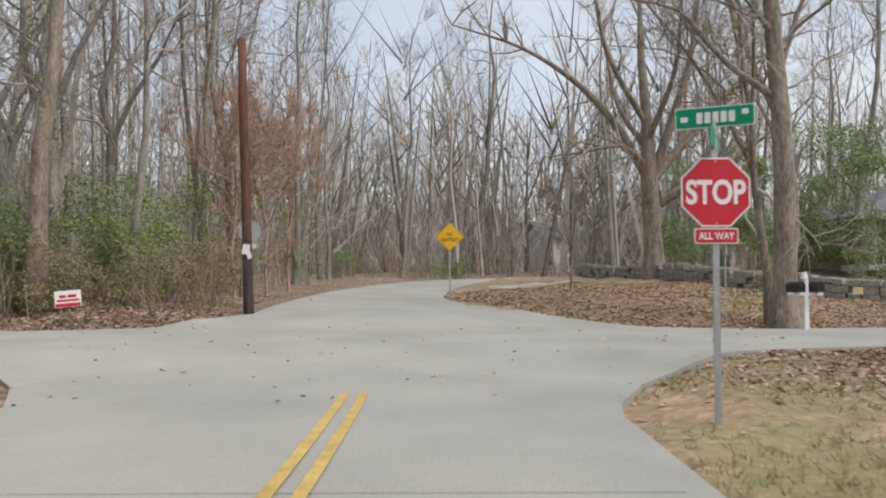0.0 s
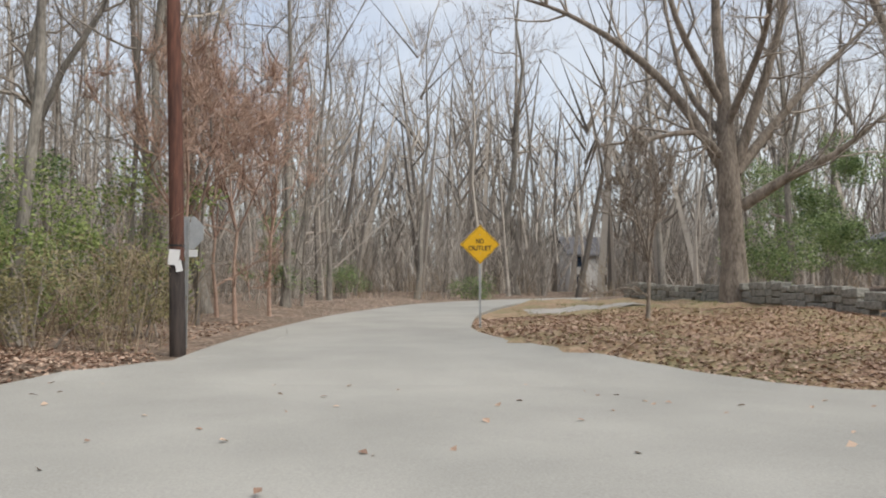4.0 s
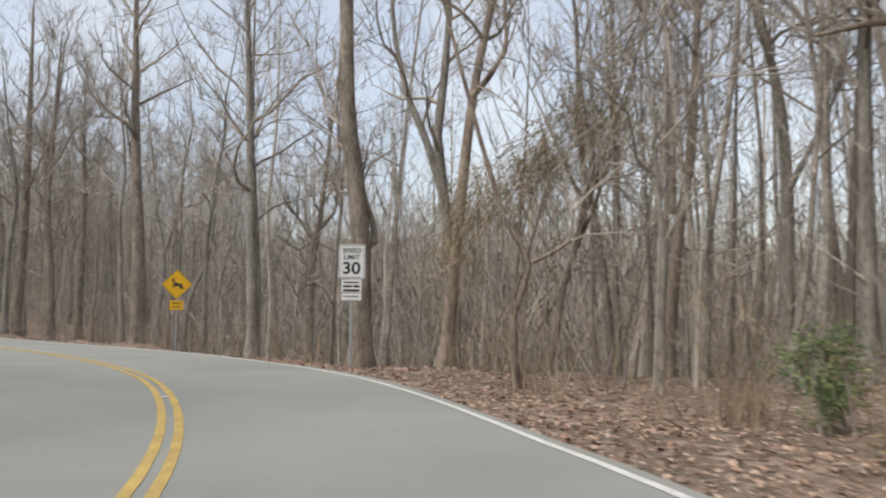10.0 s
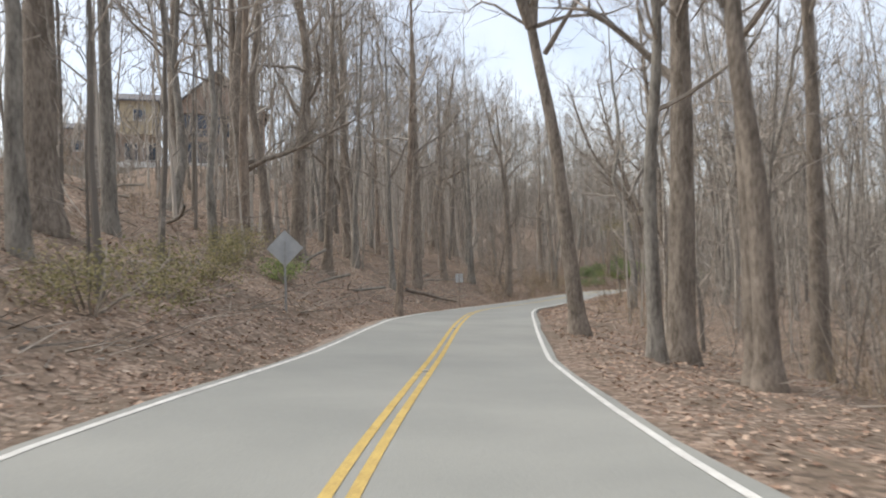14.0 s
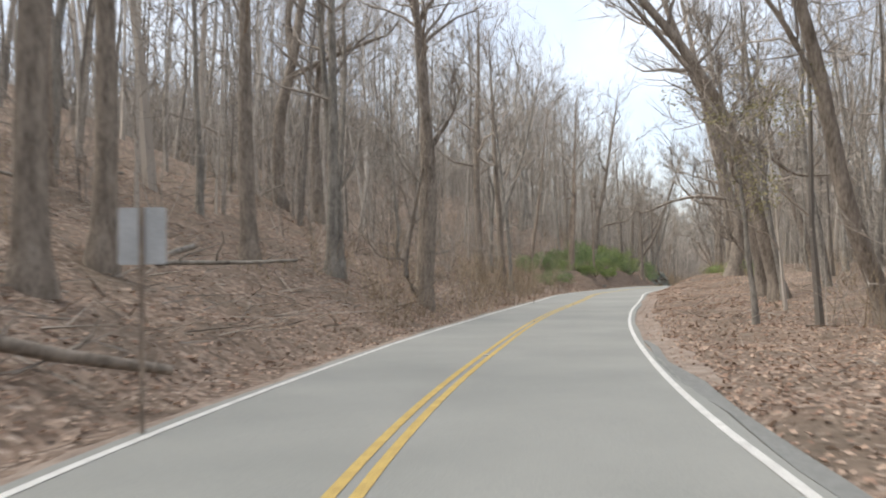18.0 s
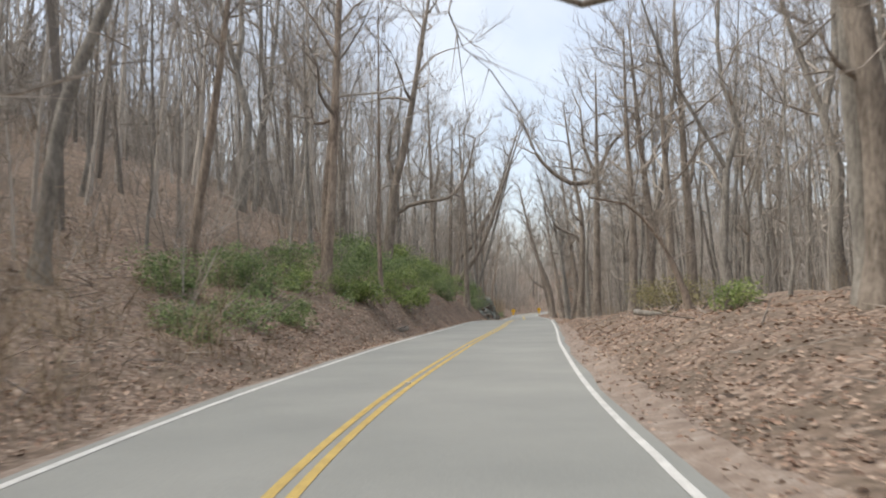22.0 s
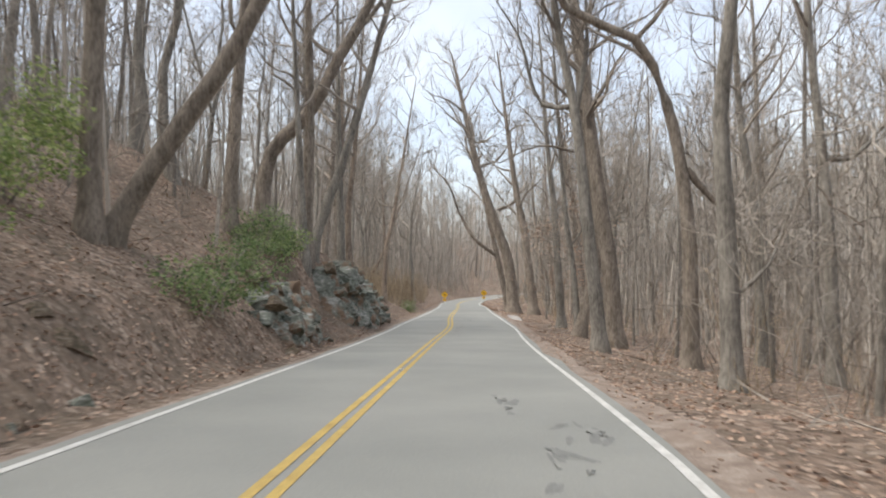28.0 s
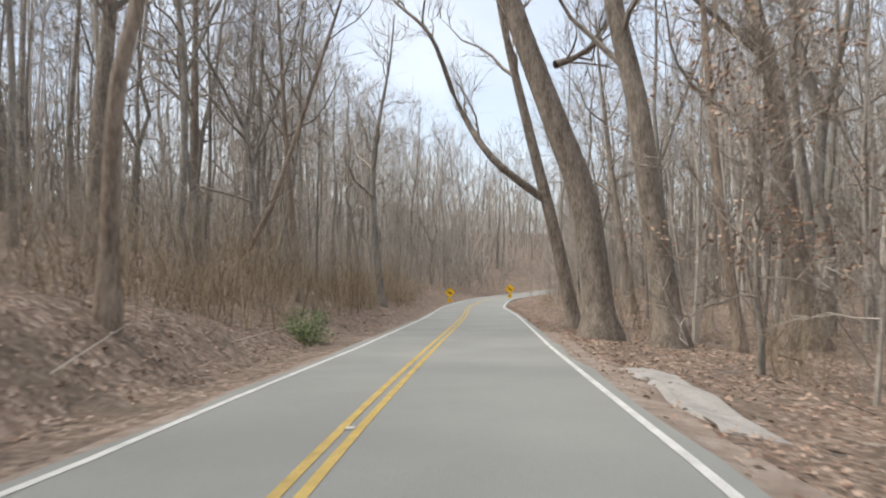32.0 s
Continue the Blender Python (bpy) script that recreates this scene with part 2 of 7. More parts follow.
def stained(mat, tone, scale, low, high):
    """Lays patches of lodged leaves and soil of one tone over a surface."""
    n, l = mat.node_tree.nodes, mat.node_tree.links
    b = n["Principled BSDF"]
    under = b.inputs["Base Color"].links[0].from_socket
    tc, noise, span, mix = n.new("ShaderNodeTexCoord"), n.new("ShaderNodeTexNoise"), n.new("ShaderNodeMapRange"), n.new("ShaderNodeMix")
    noise.inputs["Scale"].default_value, noise.inputs["Detail"].default_value, noise.inputs["Roughness"].default_value = scale, 8, 0.65
    span.inputs["From Min"].default_value, span.inputs["From Max"].default_value = low, high
    mix.data_type = "RGBA"
    mix.inputs["B"].default_value = (*tone, 1)
    l.new(tc.outputs["Object"], noise.inputs["Vector"])
    l.new(noise.outputs["Fac"], span.inputs["Value"])
    l.new(span.outputs["Result"], mix.inputs["Factor"])
    l.new(under, mix.inputs["A"])
    l.new(mix.outputs["Result"], b.inputs["Base Color"])


stained(ROCK, (0.22, 0.155, 0.11), 1.1, 0.51, 0.58)
MOSS = material("dark_mossy_rock", (0.07, 0.07, 0.042), (0.33, 0.29, 0.225), 1.7, 0.95, 0.8, 9, third=(0.17, 0.13, 0.095))
GRASS = material("winter_grass", (0.18, 0.18, 0.08), (0.38, 0.34, 0.18), 1.5, 0.95, 0.3, 20, island=0.4, third=(0.25, 0.27, 0.11))
GRAVEL = material("pale_gravel", (0.3, 0.28, 0.25), (0.5, 0.47, 0.43), 2.0, 0.95, 0.6, 30)
SAND = material("sandy_verge", (0.2, 0.155, 0.125), (0.42, 0.36, 0.305), 3.0, 0.95, 0.6, 45, third=(0.29, 0.225, 0.18))
STEEL = material("galvanised_steel", (0.36, 0.37, 0.37), (0.5, 0.51, 0.51), 5, 0.45, 0.05, 40, metal=0.6, spec=0.5)
SIGN_BACK = material("dull_aluminium", (0.42, 0.44, 0.45), (0.55, 0.57, 0.58), 4, 0.5, 0.02, 30, metal=0.3, spec=0.5)
RED = material("red_sign_sheeting", (0.50, 0.012, 0.03), (0.58, 0.02, 0.045), 4, 0.45, 0.0, 20, spec=0.5)
WHITE = material("white_sign_sheeting", (0.74, 0.74, 0.73), (0.8, 0.8, 0.79), 4, 0.5, 0.0, 20, spec=0.4)
YELLOW = material("yellow_sign_sheeting", (0.72, 0.40, 0.01), (0.82, 0.48, 0.015), 4, 0.5, 0.0, 20, spec=0.4)
BLACK = material("black_sign_ink", (0.02, 0.02, 0.02), (0.035, 0.035, 0.035), 4, 0.6, 0.0, 20)
SIGN_GREEN = material("green_sign_sheeting", (0.0, 0.23, 0.12), (0.0, 0.28, 0.15), 4, 0.5, 0.0, 20)
POLE_DARK = material("tarred_pole_base", (0.02, 0.017, 0.016), (0.07, 0.055, 0.048), 2.0, 0.85, 0.5, 18, stretch=(1, 1, 0.15))
POLE_WOOD = material("creosoted_pole_wood", (0.05, 0.03, 0.026), (0.19, 0.085, 0.06), 1.2, 0.9, 0.5, 18, stretch=(1, 1, 0.12))
WHITE_PAINT = material("white_house_paint", (0.66, 0.66, 0.64), (0.8, 0.8, 0.78), 2, 0.7, 0.05, 20)
SIDING = material("brown_wood_siding", (0.3, 0.225, 0.18), (0.44, 0.34, 0.28), 1.5, 0.85, 0.3, 14, stretch=(6, 6, 0.4))
TAN_WALL = material("tan_stucco", (0.4, 0.33, 0.22), (0.5, 0.42, 0.3), 1.5, 0.85, 0.2, 14)
ROOF = material("weathered_shingles", (0.10, 0.10, 0.11), (0.2, 0.2, 0.21), 2, 0.9, 0.4, 16)
GLASS = material("dark_window_glass", (0.02, 0.03, 0.05), (0.05, 0.08, 0.13), 1, 0.06, 0.0, 4, spec=0.6)
STONE = material("field_stone", (0.13, 0.13, 0.115), (0.36, 0.35, 0.31), 3, 0.95, 0.6, 16, island=0.5)


# ---- mesh helpers ----
def mesh_of(name, verts, faces, mats, smooth=False):
    me = bpy.data.meshes.new(name)
    me.from_pydata(verts if isinstance(verts, list) else verts.tolist(), [], faces if isinstance(faces, list) else faces.tolist())
    for m in mats if isinstance(mats, (list, tuple)) else (mats,):
        me.materials.append(m)
    if smooth:
        me.polygons.foreach_set("use_smooth", np.ones(len(me.polygons), bool))
    me.update()
    return me


def part(name, bm, mat, parent, label=""):
    me = bpy.data.meshes.new(name)
    bm.to_mesh(me)
    bm.free()
    me.materials.append(mat)
    ob = new(name, me)
    ob.parent = parent
    return tagged(ob, label)


def part_mesh(name, me, parent, label=""):
    ob = new(name, me)
    ob.parent = parent
    return tagged(ob, label)


def thing(name, m, label, category, group="", kind=""):
    ob = new(name)
    ob.empty_display_size = 0.2
    ob.matrix_world = m
    return tagged(ob, label, category, group, kind)


def box(sx, sy, sz, at=(0, 0, 0), bevel=0.0, turn=None):
    bm = bmesh.new()
    bmesh.ops.create_cube(bm, size=1, matrix=Matrix.Translation(at) @ (turn or Matrix()) @ Matrix.Diagonal((sx, sy, sz, 1)))
    if bevel:
        bmesh.ops.bevel(bm, geom=bm.edges[:], offset=bevel, segments=2, affect="EDGES", profile=0.5)
    return bm


def rod(r0, r1, a, b, sides=10):
    bm = bmesh.new()
    a, b = Vector(a), Vector(b)
    d = b - a
    m = Matrix.Translation((a + b) / 2) @ d.to_track_quat("Z", "Y").to_matrix().to_4x4()
    bmesh.ops.create_cone(bm, cap_ends=True, segments=sides, radius1=r0, radius2=r1, depth=d.length, matrix=m)
    return bm


# ---- plan: roads as smooth lines ----
def smooth_line(nodes, step=1.0):
    p = np.array(nodes, float)
    p = np.vstack([2 * p[0] - p[1], p, 2 * p[-1] - p[-2]])
    out = []
    for i in range(1, len(p) - 2):
        n = max(2, int(np.linalg.norm(p[i + 1] - p[i]) / step))
        d = [np.linalg.norm(p[k + 1] - p[k]) ** 0.5 for k in (i - 1, i, i + 1)]
        m1 = (p[i] - p[i - 1]) / d[0] - (p[i + 1] - p[i - 1]) / (d[0] + d[1]) + (p[i + 1] - p[i]) / d[1]
        m2 = (p[i + 1] - p[i]) / d[1] - (p[i + 2] - p[i]) / (d[1] + d[2]) + (p[i + 2] - p[i + 1]) / d[2]
        u = np.linspace(0, 1, n, endpoint=False)[:, None]
        h = (2 * u**3 - 3 * u**2 + 1) * p[i] + (u**3 - 2 * u**2 + u) * m1 * d[1] + (-2 * u**3 + 3 * u**2) * p[i + 1] + (u**3 - u**2) * m2 * d[1]
        out.append(h)
    return np.vstack([*out, p[-2:-1]])


# x, y, z of the middle line
MAIN = smooth_line([(90, 27, 0.9), (40, 19.5, 0.75), (8, 17.1, 0.55), (0, 16.9, 0.6), (-7, 16.5, 0.6), (-13, 15.3, 0.54), (-17.3, 14, 0.43), (-23.15, 12.04, 0.22), (-27.96, 9.43, 0.1), (-33.31, 5.21, 0.06), (-38.92, -1.1, -0.13), (-43.76, -8.38, -0.31), (-48.55, -16.62, -0.37), (-54.2, -25.9, -0.42), (-60.4, -35.8, -0.22), (-67.32, -46.34, -0.23), (-73.82, -54.79, -0.33), (-82.88, -64.39, -0.37), (-92.37, -73.47, -0.28), (-102.33, -81.7, -0.03), (-112.06, -90.39, 0.03), (-126.7, -101.2, 0.06), (-141.8, -111.71, 0.08), (-155.2, -121.4, 0.02), (-169.18, -131.44, -0.29), (-186.86, -144.3, -0.84), (-195.62, -150.42, -0.94), (-204.91, -157.6, -1.03), (-235, -180, -1.6), (-262, -200.3, -2.05), (-285, -214, -2), (-320, -222, -1.3), (-400, -228, 0)])
APPROACH = smooth_line([(-1.15, -90, -0.6), (-1.15, -40, -0.2), (-1.15, 0, 0.16), (-1.2, 12, 0.38), (-1.6, 17, 0.6)])
NORTH = smooth_line([(-2.2, 16.9, 0.6), (-2.9, 23, 0.9), (-2.9, 31, 1.22), (-2.2, 41, 1.55), (0.5, 52, 1.95), (8, 64, 2.3), (24, 76, 2.6), (60, 92, 3)])
HALF = {"main": 3.05, "approach": 2.95, "north": 2.75}


def arc(line):
    return np.r_[0, np.cumsum(np.linalg.norm(np.diff(line[:, :2], axis=0), axis=1))]


S_MAIN = arc(MAIN)


def normals(line):
    t = np.gradient(line[:, :2], axis=0)
    t /= np.linalg.norm(t, axis=1)[:, None]
    return np.c_[-t[:, 1], t[:, 0]]


def nearest(line, x, y):
    """For points: index on the line, signed offset (left positive)."""
    x, y = np.asarray(x, float).ravel(), np.asarray(y, float).ravel()
    idx, best = np.zeros(len(x), int), np.full(len(x), 1e18)
    for k in range(0, len(x), 20000):
        s = slice(k, k + 20000)
        d = (x[s, None] - line[None, :, 0]) ** 2 + (y[s, None] - line[None, :, 1]) ** 2
        idx[s] = d.argmin(1)
        best[s] = d.min(1)
    nr = normals(line)
    off = (x - line[idx, 0]) * nr[idx, 0] + (y - line[idx, 1]) * nr[idx, 1]
    return idx, np.where(off < 0, -1, 1) * np.sqrt(best)


def s_at(x, y):
    return S_MAIN[nearest(MAIN, [x], [y])[0][0]]


# slopes of the land beside the main road, by places along it: bank on the left (near, far), land on the right (near, far)
LAND = [(60, 15, 0.03, 0.02, 0.04, 0.04), (0, 17, 0.03, 0.02, 0.12, 0.04), (-15, 15, 0.05, 0.05, 0.14, -0.02), (-27, 10, 0.06, 0.1, 0.0, -0.08), (-38, 0, 0.15, 0.2, -0.1, -0.2),
        (-48, -16, 0.35, 0.35, -0.22, -0.22), (-60, -36, 0.5, 0.46, -0.22, -0.2), (-74, -55, 0.5, 0.38, -0.02, -0.15), (-93, -74, 0.45, 0.35, 0.08, -0.1),
        (-112, -90, 0.3, 0.3, 0.1, -0.02), (-127, -101, 0.35, 0.35, 0.14, 0.0), (-142, -112, 0.55, 0.4, 0.12, -0.02), (-155, -121, 0.6, 0.4, 0.0, -0.1), (-170, -132, 0.6, 0.42, -0.1, -0.17),
        (-190, -146, 0.6, 0.42, -0.12, -0.17), (-215, -165, 0.35, 0.3, -0.1, -0.1), (-262, -200, 0.2, 0.2, 0.1, 0.1), (-320, -222, 0.2, 0.2, 0.15, 0.2)]
# a steep foot of the bank: left beside the shrubs and the rock, right a low mound
TOE_LEFT = [(-122, -98, 0), (-135, -107, 0.8), (-150, -118, 1.0), (-172, -133.5, 0.6), (-182.5, -141.2, 0.7), (-186.5, -144.0, 1.3), (-190.6, -147, 2.2), (-204.4, -157.2, 1.7), (-206.6, -158.9, 0.7), (-216, -166, 0.1)]
TOE_RIGHT = [(-94, -75, 0), (-104, -83, 0.1), (-120, -96, 0.75), (-130, -103.5, 0.55), (-146, -115, 0.35), (-158, -123.5, 0)]
TOE_LEFT, TOE_RIGHT = (np.array([(s_at(a, b), h) for a, b, h in t]) for t in (TOE_LEFT, TOE_RIGHT))
ROCK_S = [s_at(*p) for p in ((-182.8, -141.3), (-184.2, -142.3), (-204.2, -157.0), (-205.6, -158.0))]
WIDE = np.array([(s_at(a, b), w) for a, b, w in ((-7, 16.5, 0), (-14, 15, 0.9), (-23, 12, 1.3), (-28, 9.4, 0.9), (-33, 5, 0.3), (-39, -1, 0.25), (-46, -12, 0))])
# how far the road is banked through its bend: rise for each metre to the left
TILT = np.array([(s_at(a, b), t) for a, b, t in ((-43, -7, 0), (-50, -19, 0.05), (-55, -27, 0.06), (-61, -36.5, 0.05), (-66, -44, 0.01), (-69, -49, 0))])
LAND_S = np.array([s_at(a, b) for a, b, *_ in LAND])
LAND_V = np.array([v[2:] for v in LAND])


def land(x, y):
    """The smooth height at points, and how far each lies under a road (1) or off it (0)."""
    total, weight, low = np.zeros(len(x)), np.zeros(len(x)), np.zeros(len(x))
    for name, line in (("main", MAIN), ("approach", APPROACH), ("north", NORTH)):
        i, d = nearest(line, x, y)
        out = np.maximum(np.abs(d) - HALF[name] - 0.6, 0)
        if name == "main":
            s = S_MAIN[i]
            out = np.where(d < 0, np.maximum(out - np.interp(s, WIDE[:, 0], WIDE[:, 1]), 0), out)
            v = [np.interp(s, LAND_S, LAND_V[:, k]) for k in range(4)]
            near, far = np.minimum(out, 9), np.clip(out - 9, 0, 45)
            rise = np.where(d > 0, near * v[0] + far * v[1], near * v[2] + far * v[3])
            foot = np.clip(np.where(d > 0, (out - 0.15 - np.interp(s, ROCK_S, (0, 1.15, 1.05, 0))) / 1.2, (out - 0.3) / 2.6), 0, 1)
            toe = np.where(d > 0, np.interp(s, TOE_LEFT[:, 0], TOE_LEFT[:, 1]), np.interp(s, TOE_RIGHT[:, 0], TOE_RIGHT[:, 1]))
            rise = rise + toe * foot * foot * (3 - 2 * foot)
        else:
            rise = np.minimum(out, 60) * (0.03 if name == "north" else 0.0)
        w = 1 / (out + 0.3) ** 3
        if name == "main":
            rise = rise + np.interp(s, TILT[:, 0], TILT[:, 1]) * np.clip(d, -3.3, 3.3)
        total += w * (line[i, 2] + rise)
        weight += w
        low = np.maximum(low, np.clip(1 - out / 0.5, 0, 1))
    return total / weight, low


def bend(a, c, b, n=9):
    a, c, b = (np.array(k, float) for k in (a, c, b))
    return [tuple((1 - u) ** 2 * a + 2 * u * (1 - u) * c + u * u * b) for u in np.linspace(0, 1, n)]


# the rounded outline of the crossing
outline = np.array(bend((1.55, 5.5), (1.2, 13.6), (9.0, 14.1)) + [(12, 14.4), (12, 20.2)] + bend((7.5, 19.7), (0.15, 21.2), (-0.1, 31.5), 13) + bend((-4.7, 30.0), (-1.9, 18.6), (-12.2, 18.95), 13) + [(-15.6, 18.35), (-14.6, 12.0)] + bend((-12.0, 12.9), (-4.1, 13.6), (-4.15, 5.5)))


def inside(x, y):
    """Which points lie within the crossing."""
    hit, n = np.zeros(len(x), bool), len(outline)
    for k in range(n):
        (ax, ay), (bx, by) = outline[k], outline[(k + 1) % n]
        cross = (ay > y) != (by > y)
        hit ^= cross & (x < ax + (bx - ax) * (y - ay) / (by - ay if by != ay else 1e-9))
    return hit


def ground_z(x, y):
    x, y = np.broadcast_arrays(np.asarray(x, float), np.asarray(y, float))
    shape = x.shape
    x, y = x.ravel(), y.ravel()
    z, low = land(x, y)
    low = np.where(inside(x, y), np.maximum(low, 0.8), low)
    bumps = 0.07 * np.sin(x * 2.3 + 1.7 * np.sin(y * 1.1)) * np.sin(y * 2.1 + x * 0.7) + 0.11 * np.sin(x * 0.9 + 1.3 * np.sin(y * 0.5)) * np.sin(y * 0.8 + 0.7 * np.sin(x * 0.6)) + 0.14 * np.sin(x * 0.21 + 2) * np.sin(y * 0.26 + 1)
    far = np.hypot(x + 120, y + 60)
    hills = 24 * np.clip((far - 255) / 380, 0, 1) * (0.6 + 0.4 * np.sin(x * 0.011) * np.cos(y * 0.013))
    knoll = np.clip(1 - np.hypot(x + 68, y + 107) / 34, 0, 1)
    hills = hills + 4.3 * knoll * knoll * (3 - 2 * knoll)
    return (z + bumps * np.maximum(1 - low, 0) - 0.09 * low + hills).reshape(shape)


def gz(x, y):
    return float(ground_z([x], [y])[0])


# ---- ground: one sheet to the horizon ----
def axis_points(a, b, step):
    mid = np.arange(a, b + 0.01, step)
    grow = np.cumsum(step * 1.28 ** np.arange(1, 29))
    return np.r_[a - grow[::-1], mid, b + grow]


gx, gy = axis_points(-300, 46, 0.95), axis_points(-245, 95, 0.95)
GX, GY = np.meshgrid(gx, gy, indexing="ij")
GZ = ground_z(GX, GY)
nx, ny = GX.shape
ii, jj = np.meshgrid(np.arange(nx - 1), np.arange(ny - 1), indexing="ij")
q = (ii * ny + jj).ravel()
ground = new("ground", mesh_of("ground", np.c_[GX.ravel(), GY.ravel(), GZ.ravel()], np.r_[np.c_[q, q + ny, q + ny + 1], np.c_[q, q + ny + 1, q + 1]], GROUND, True))
tagged(ground, "brown leaf-covered forest floor beside the road", "ground", kind="structure")


def sheet_z(x, y):
    """The height of the ground sheet itself, between its points."""
    x, y = np.asarray(x, float), np.asarray(y, float)
    i, j = np.clip(np.searchsorted(gx, x) - 1, 0, nx - 2), np.clip(np.searchsorted(gy, y) - 1, 0, ny - 2)
    u, w = (x - gx[i]) / (gx[i + 1] - gx[i]), (y - gy[j]) / (gy[j + 1] - gy[j])
    a, b, c, d = GZ[i, j], GZ[i + 1, j], GZ[i, j + 1], GZ[i + 1, j + 1]
    return np.where(u > w, a + u * (b - a) + w * (d - b), a + w * (c - a) + u * (d - c))


centre = ground.data
for poly in centre.polygons:
    c = poly.center
    if (-0.6 < c.x < 19 and 20 < c.y < 52) or (1.6 < c.x < 10 and -6 < c.y < 13.8):
        poly.material_index = 1
centre.materials.append(LAWN)


def ribbon(name, line, left, right, lift, mat, label, category="road", thick=0.0, a=0, b=None, kind="structure", across=1, wobble=0.0, drape=False, fine=1, join=True):
    """A strip along a line between two offsets (left positive), each a number or one for every point of the line; fine: steps for each point."""
    ln, nr = line[a:b], normals(line)[a:b]
    lf, rt = (np.broadcast_to(k, len(line))[a:b] for k in (left, right))
    if fine > 1:
        at, to = np.arange(len(ln)), np.linspace(0, len(ln) - 1, (len(ln) - 1) * fine + 1)
        ln, nr = (np.stack([np.interp(to, at, q[:, k]) for k in range(q.shape[1])], 1) for q in (ln, nr))
        lf, rt = np.interp(to, at, lf), np.interp(to, at, rt)
    rng = np.random.default_rng(len(name))
    wob = [np.interp(np.arange(len(ln)), np.arange(0, len(ln) + 3, 3), rng.normal(0, wobble, len(range(0, len(ln) + 3, 3)))) for _ in (0, 1)]
    rows = []
    for k in range(across + 1):
        c = lf + (rt - lf) * k / across + (wob[1] if k == across else wob[0] if k == 0 and not (drape and join) else 0)
        xy = ln[:, :2] + nr * c[:, None]
        flat = land(xy[:, 0], xy[:, 1])[0] + lift
        if drape:
            laid = sheet_z(xy[:, 0], xy[:, 1]) + (lift if k < across else -0.02)
            if join:
                laid = flat - lift - 0.012 if k == 0 else np.maximum(laid, flat - lift - 0.03) if k == 1 else laid
            elif k == 0:
                laid = laid - lift - 0.02
            flat = laid - 0.08 * (np.minimum(np.arange(len(ln)), np.arange(len(ln))[::-1]) < 1)
        rows.append(np.c_[xy, flat])
    if thick:
        rows = [rows[0] - [0, 0, thick], *rows, rows[-1] - [0, 0, thick]]
    v = np.stack(rows, 1)
    n, m = v.shape[:2]
    i, j = np.meshgrid(np.arange(n - 1), np.arange(m - 1), indexing="ij")
    k = (i * m + j).ravel()
    ob = new(name, mesh_of(name, v.reshape(-1, 3), np.c_[k, k + 1, k + m + 1, k + m], mat, False))
    return tagged(ob, label, category, kind=kind)


def idx_near(line, x, y):
    return int(nearest(line, [x], [y])[0][0])


# the offsets of the two white edge lines along the road
EDGES = [(40, 20, 2.9, -3.0), (-7, 16.5, 2.9, -3.1), (-14, 15, 2.9, -3.8), (-17.3, 14, 2.9, -4.2), (-23, 12, 2.9, -3.9), (-28, 9.4, 2.95, -3.6), (-33, 5, 3.0, -3.6), (-39, -1, 2.9, -3.5), (-44, -8, 2.85, -3.25), (-48.5, -16.6, 2.95, -2.75), (-54, -26, 2.6, -2.4),
         (-67, -46, 2.5, -2.9), (-70.5, -50.5, 2.25, -3.0), (-74, -55, 2.4, -3.1), (-83, -64, 2.6, -3.1), (-92, -73, 2.4, -3.15), (-102, -82, 2.3, -2.95), (-112, -90, 2.4, -3.2), (-128, -102, 2.7, -3.0), (-142, -112, 2.7, -2.85), (-155, -121, 2.6, -2.9), (-169, -131, 2.3, -3.3),
         (-187, -144, 2.4, -3.25), (-197, -151.5, 2.5, -3.0), (-205, -157.6, 2.0, -3.05), (-216, -166, 1.85, -2.9), (-262, -200, 2.3, -2.9)]
EDGE_S = [s_at(e[0], e[1]) for e in EDGES]
LEFT_EDGE, RIGHT_EDGE = (np.interp(S_MAIN, EDGE_S, [e[k] for e in EDGES]) for k in (2, 3))
ribbon("road", MAIN, LEFT_EDGE + 0.2, RIGHT_EDGE - 0.2, 0.0, ASPHALT, "worn grey two-lane asphalt road", thick=0.15, across=4, wobble=0.05)
cross = ribbon("road_approach", APPROACH, 2.95, -2.9, 0.004, OLD_ASPHALT, "pale worn asphalt street leading to the crossing", thick=0.15, a=0, b=idx_near(APPROACH, -1.4, 14.6), across=3)
ribbon("road_north", NORTH, 2.15, -2.9, -0.004, OLD_ASPHALT, "narrow faded asphalt lane with no outlet", thick=0.15, across=3, a=idx_near(NORTH, -2.9, 19.0))


# the crossing: one sheet of old asphalt with rounded corners
bm = bmesh.new()
ring = [bm.verts.new((x, y, 0)) for x, y in outline]
bm.faces.new(ring)
for k in range(-16, 13):
    bmesh.ops.bisect_plane(bm, geom=bm.verts[:] + bm.edges[:] + bm.faces[:], plane_co=(k, 0, 0), plane_no=(1, 0, 0))
for k in range(6, 32):
    bmesh.ops.bisect_plane(bm, geom=bm.verts[:] + bm.edges[:] + bm.faces[:], plane_co=(0, k, 0), plane_no=(0, 1, 0))
bm.verts.ensure_lookup_table()
zz = land(np.array([v.co.x for v in bm.verts]), np.array([v.co.y for v in bm.verts]))[0]
for v, z in zip(bm.verts, zz):
    v.co.z = z + float(np.interp(v.co.y, (5.5, 8), (0.008, 0.03)))
rim = [e for e in bm.edges if e.is_boundary]
down = bmesh.ops.extrude_edge_only(bm, edges=rim)
for g in down["geom"]:
    if isinstance(g, bmesh.types.BMVert):
        g.co.z -= 0.16
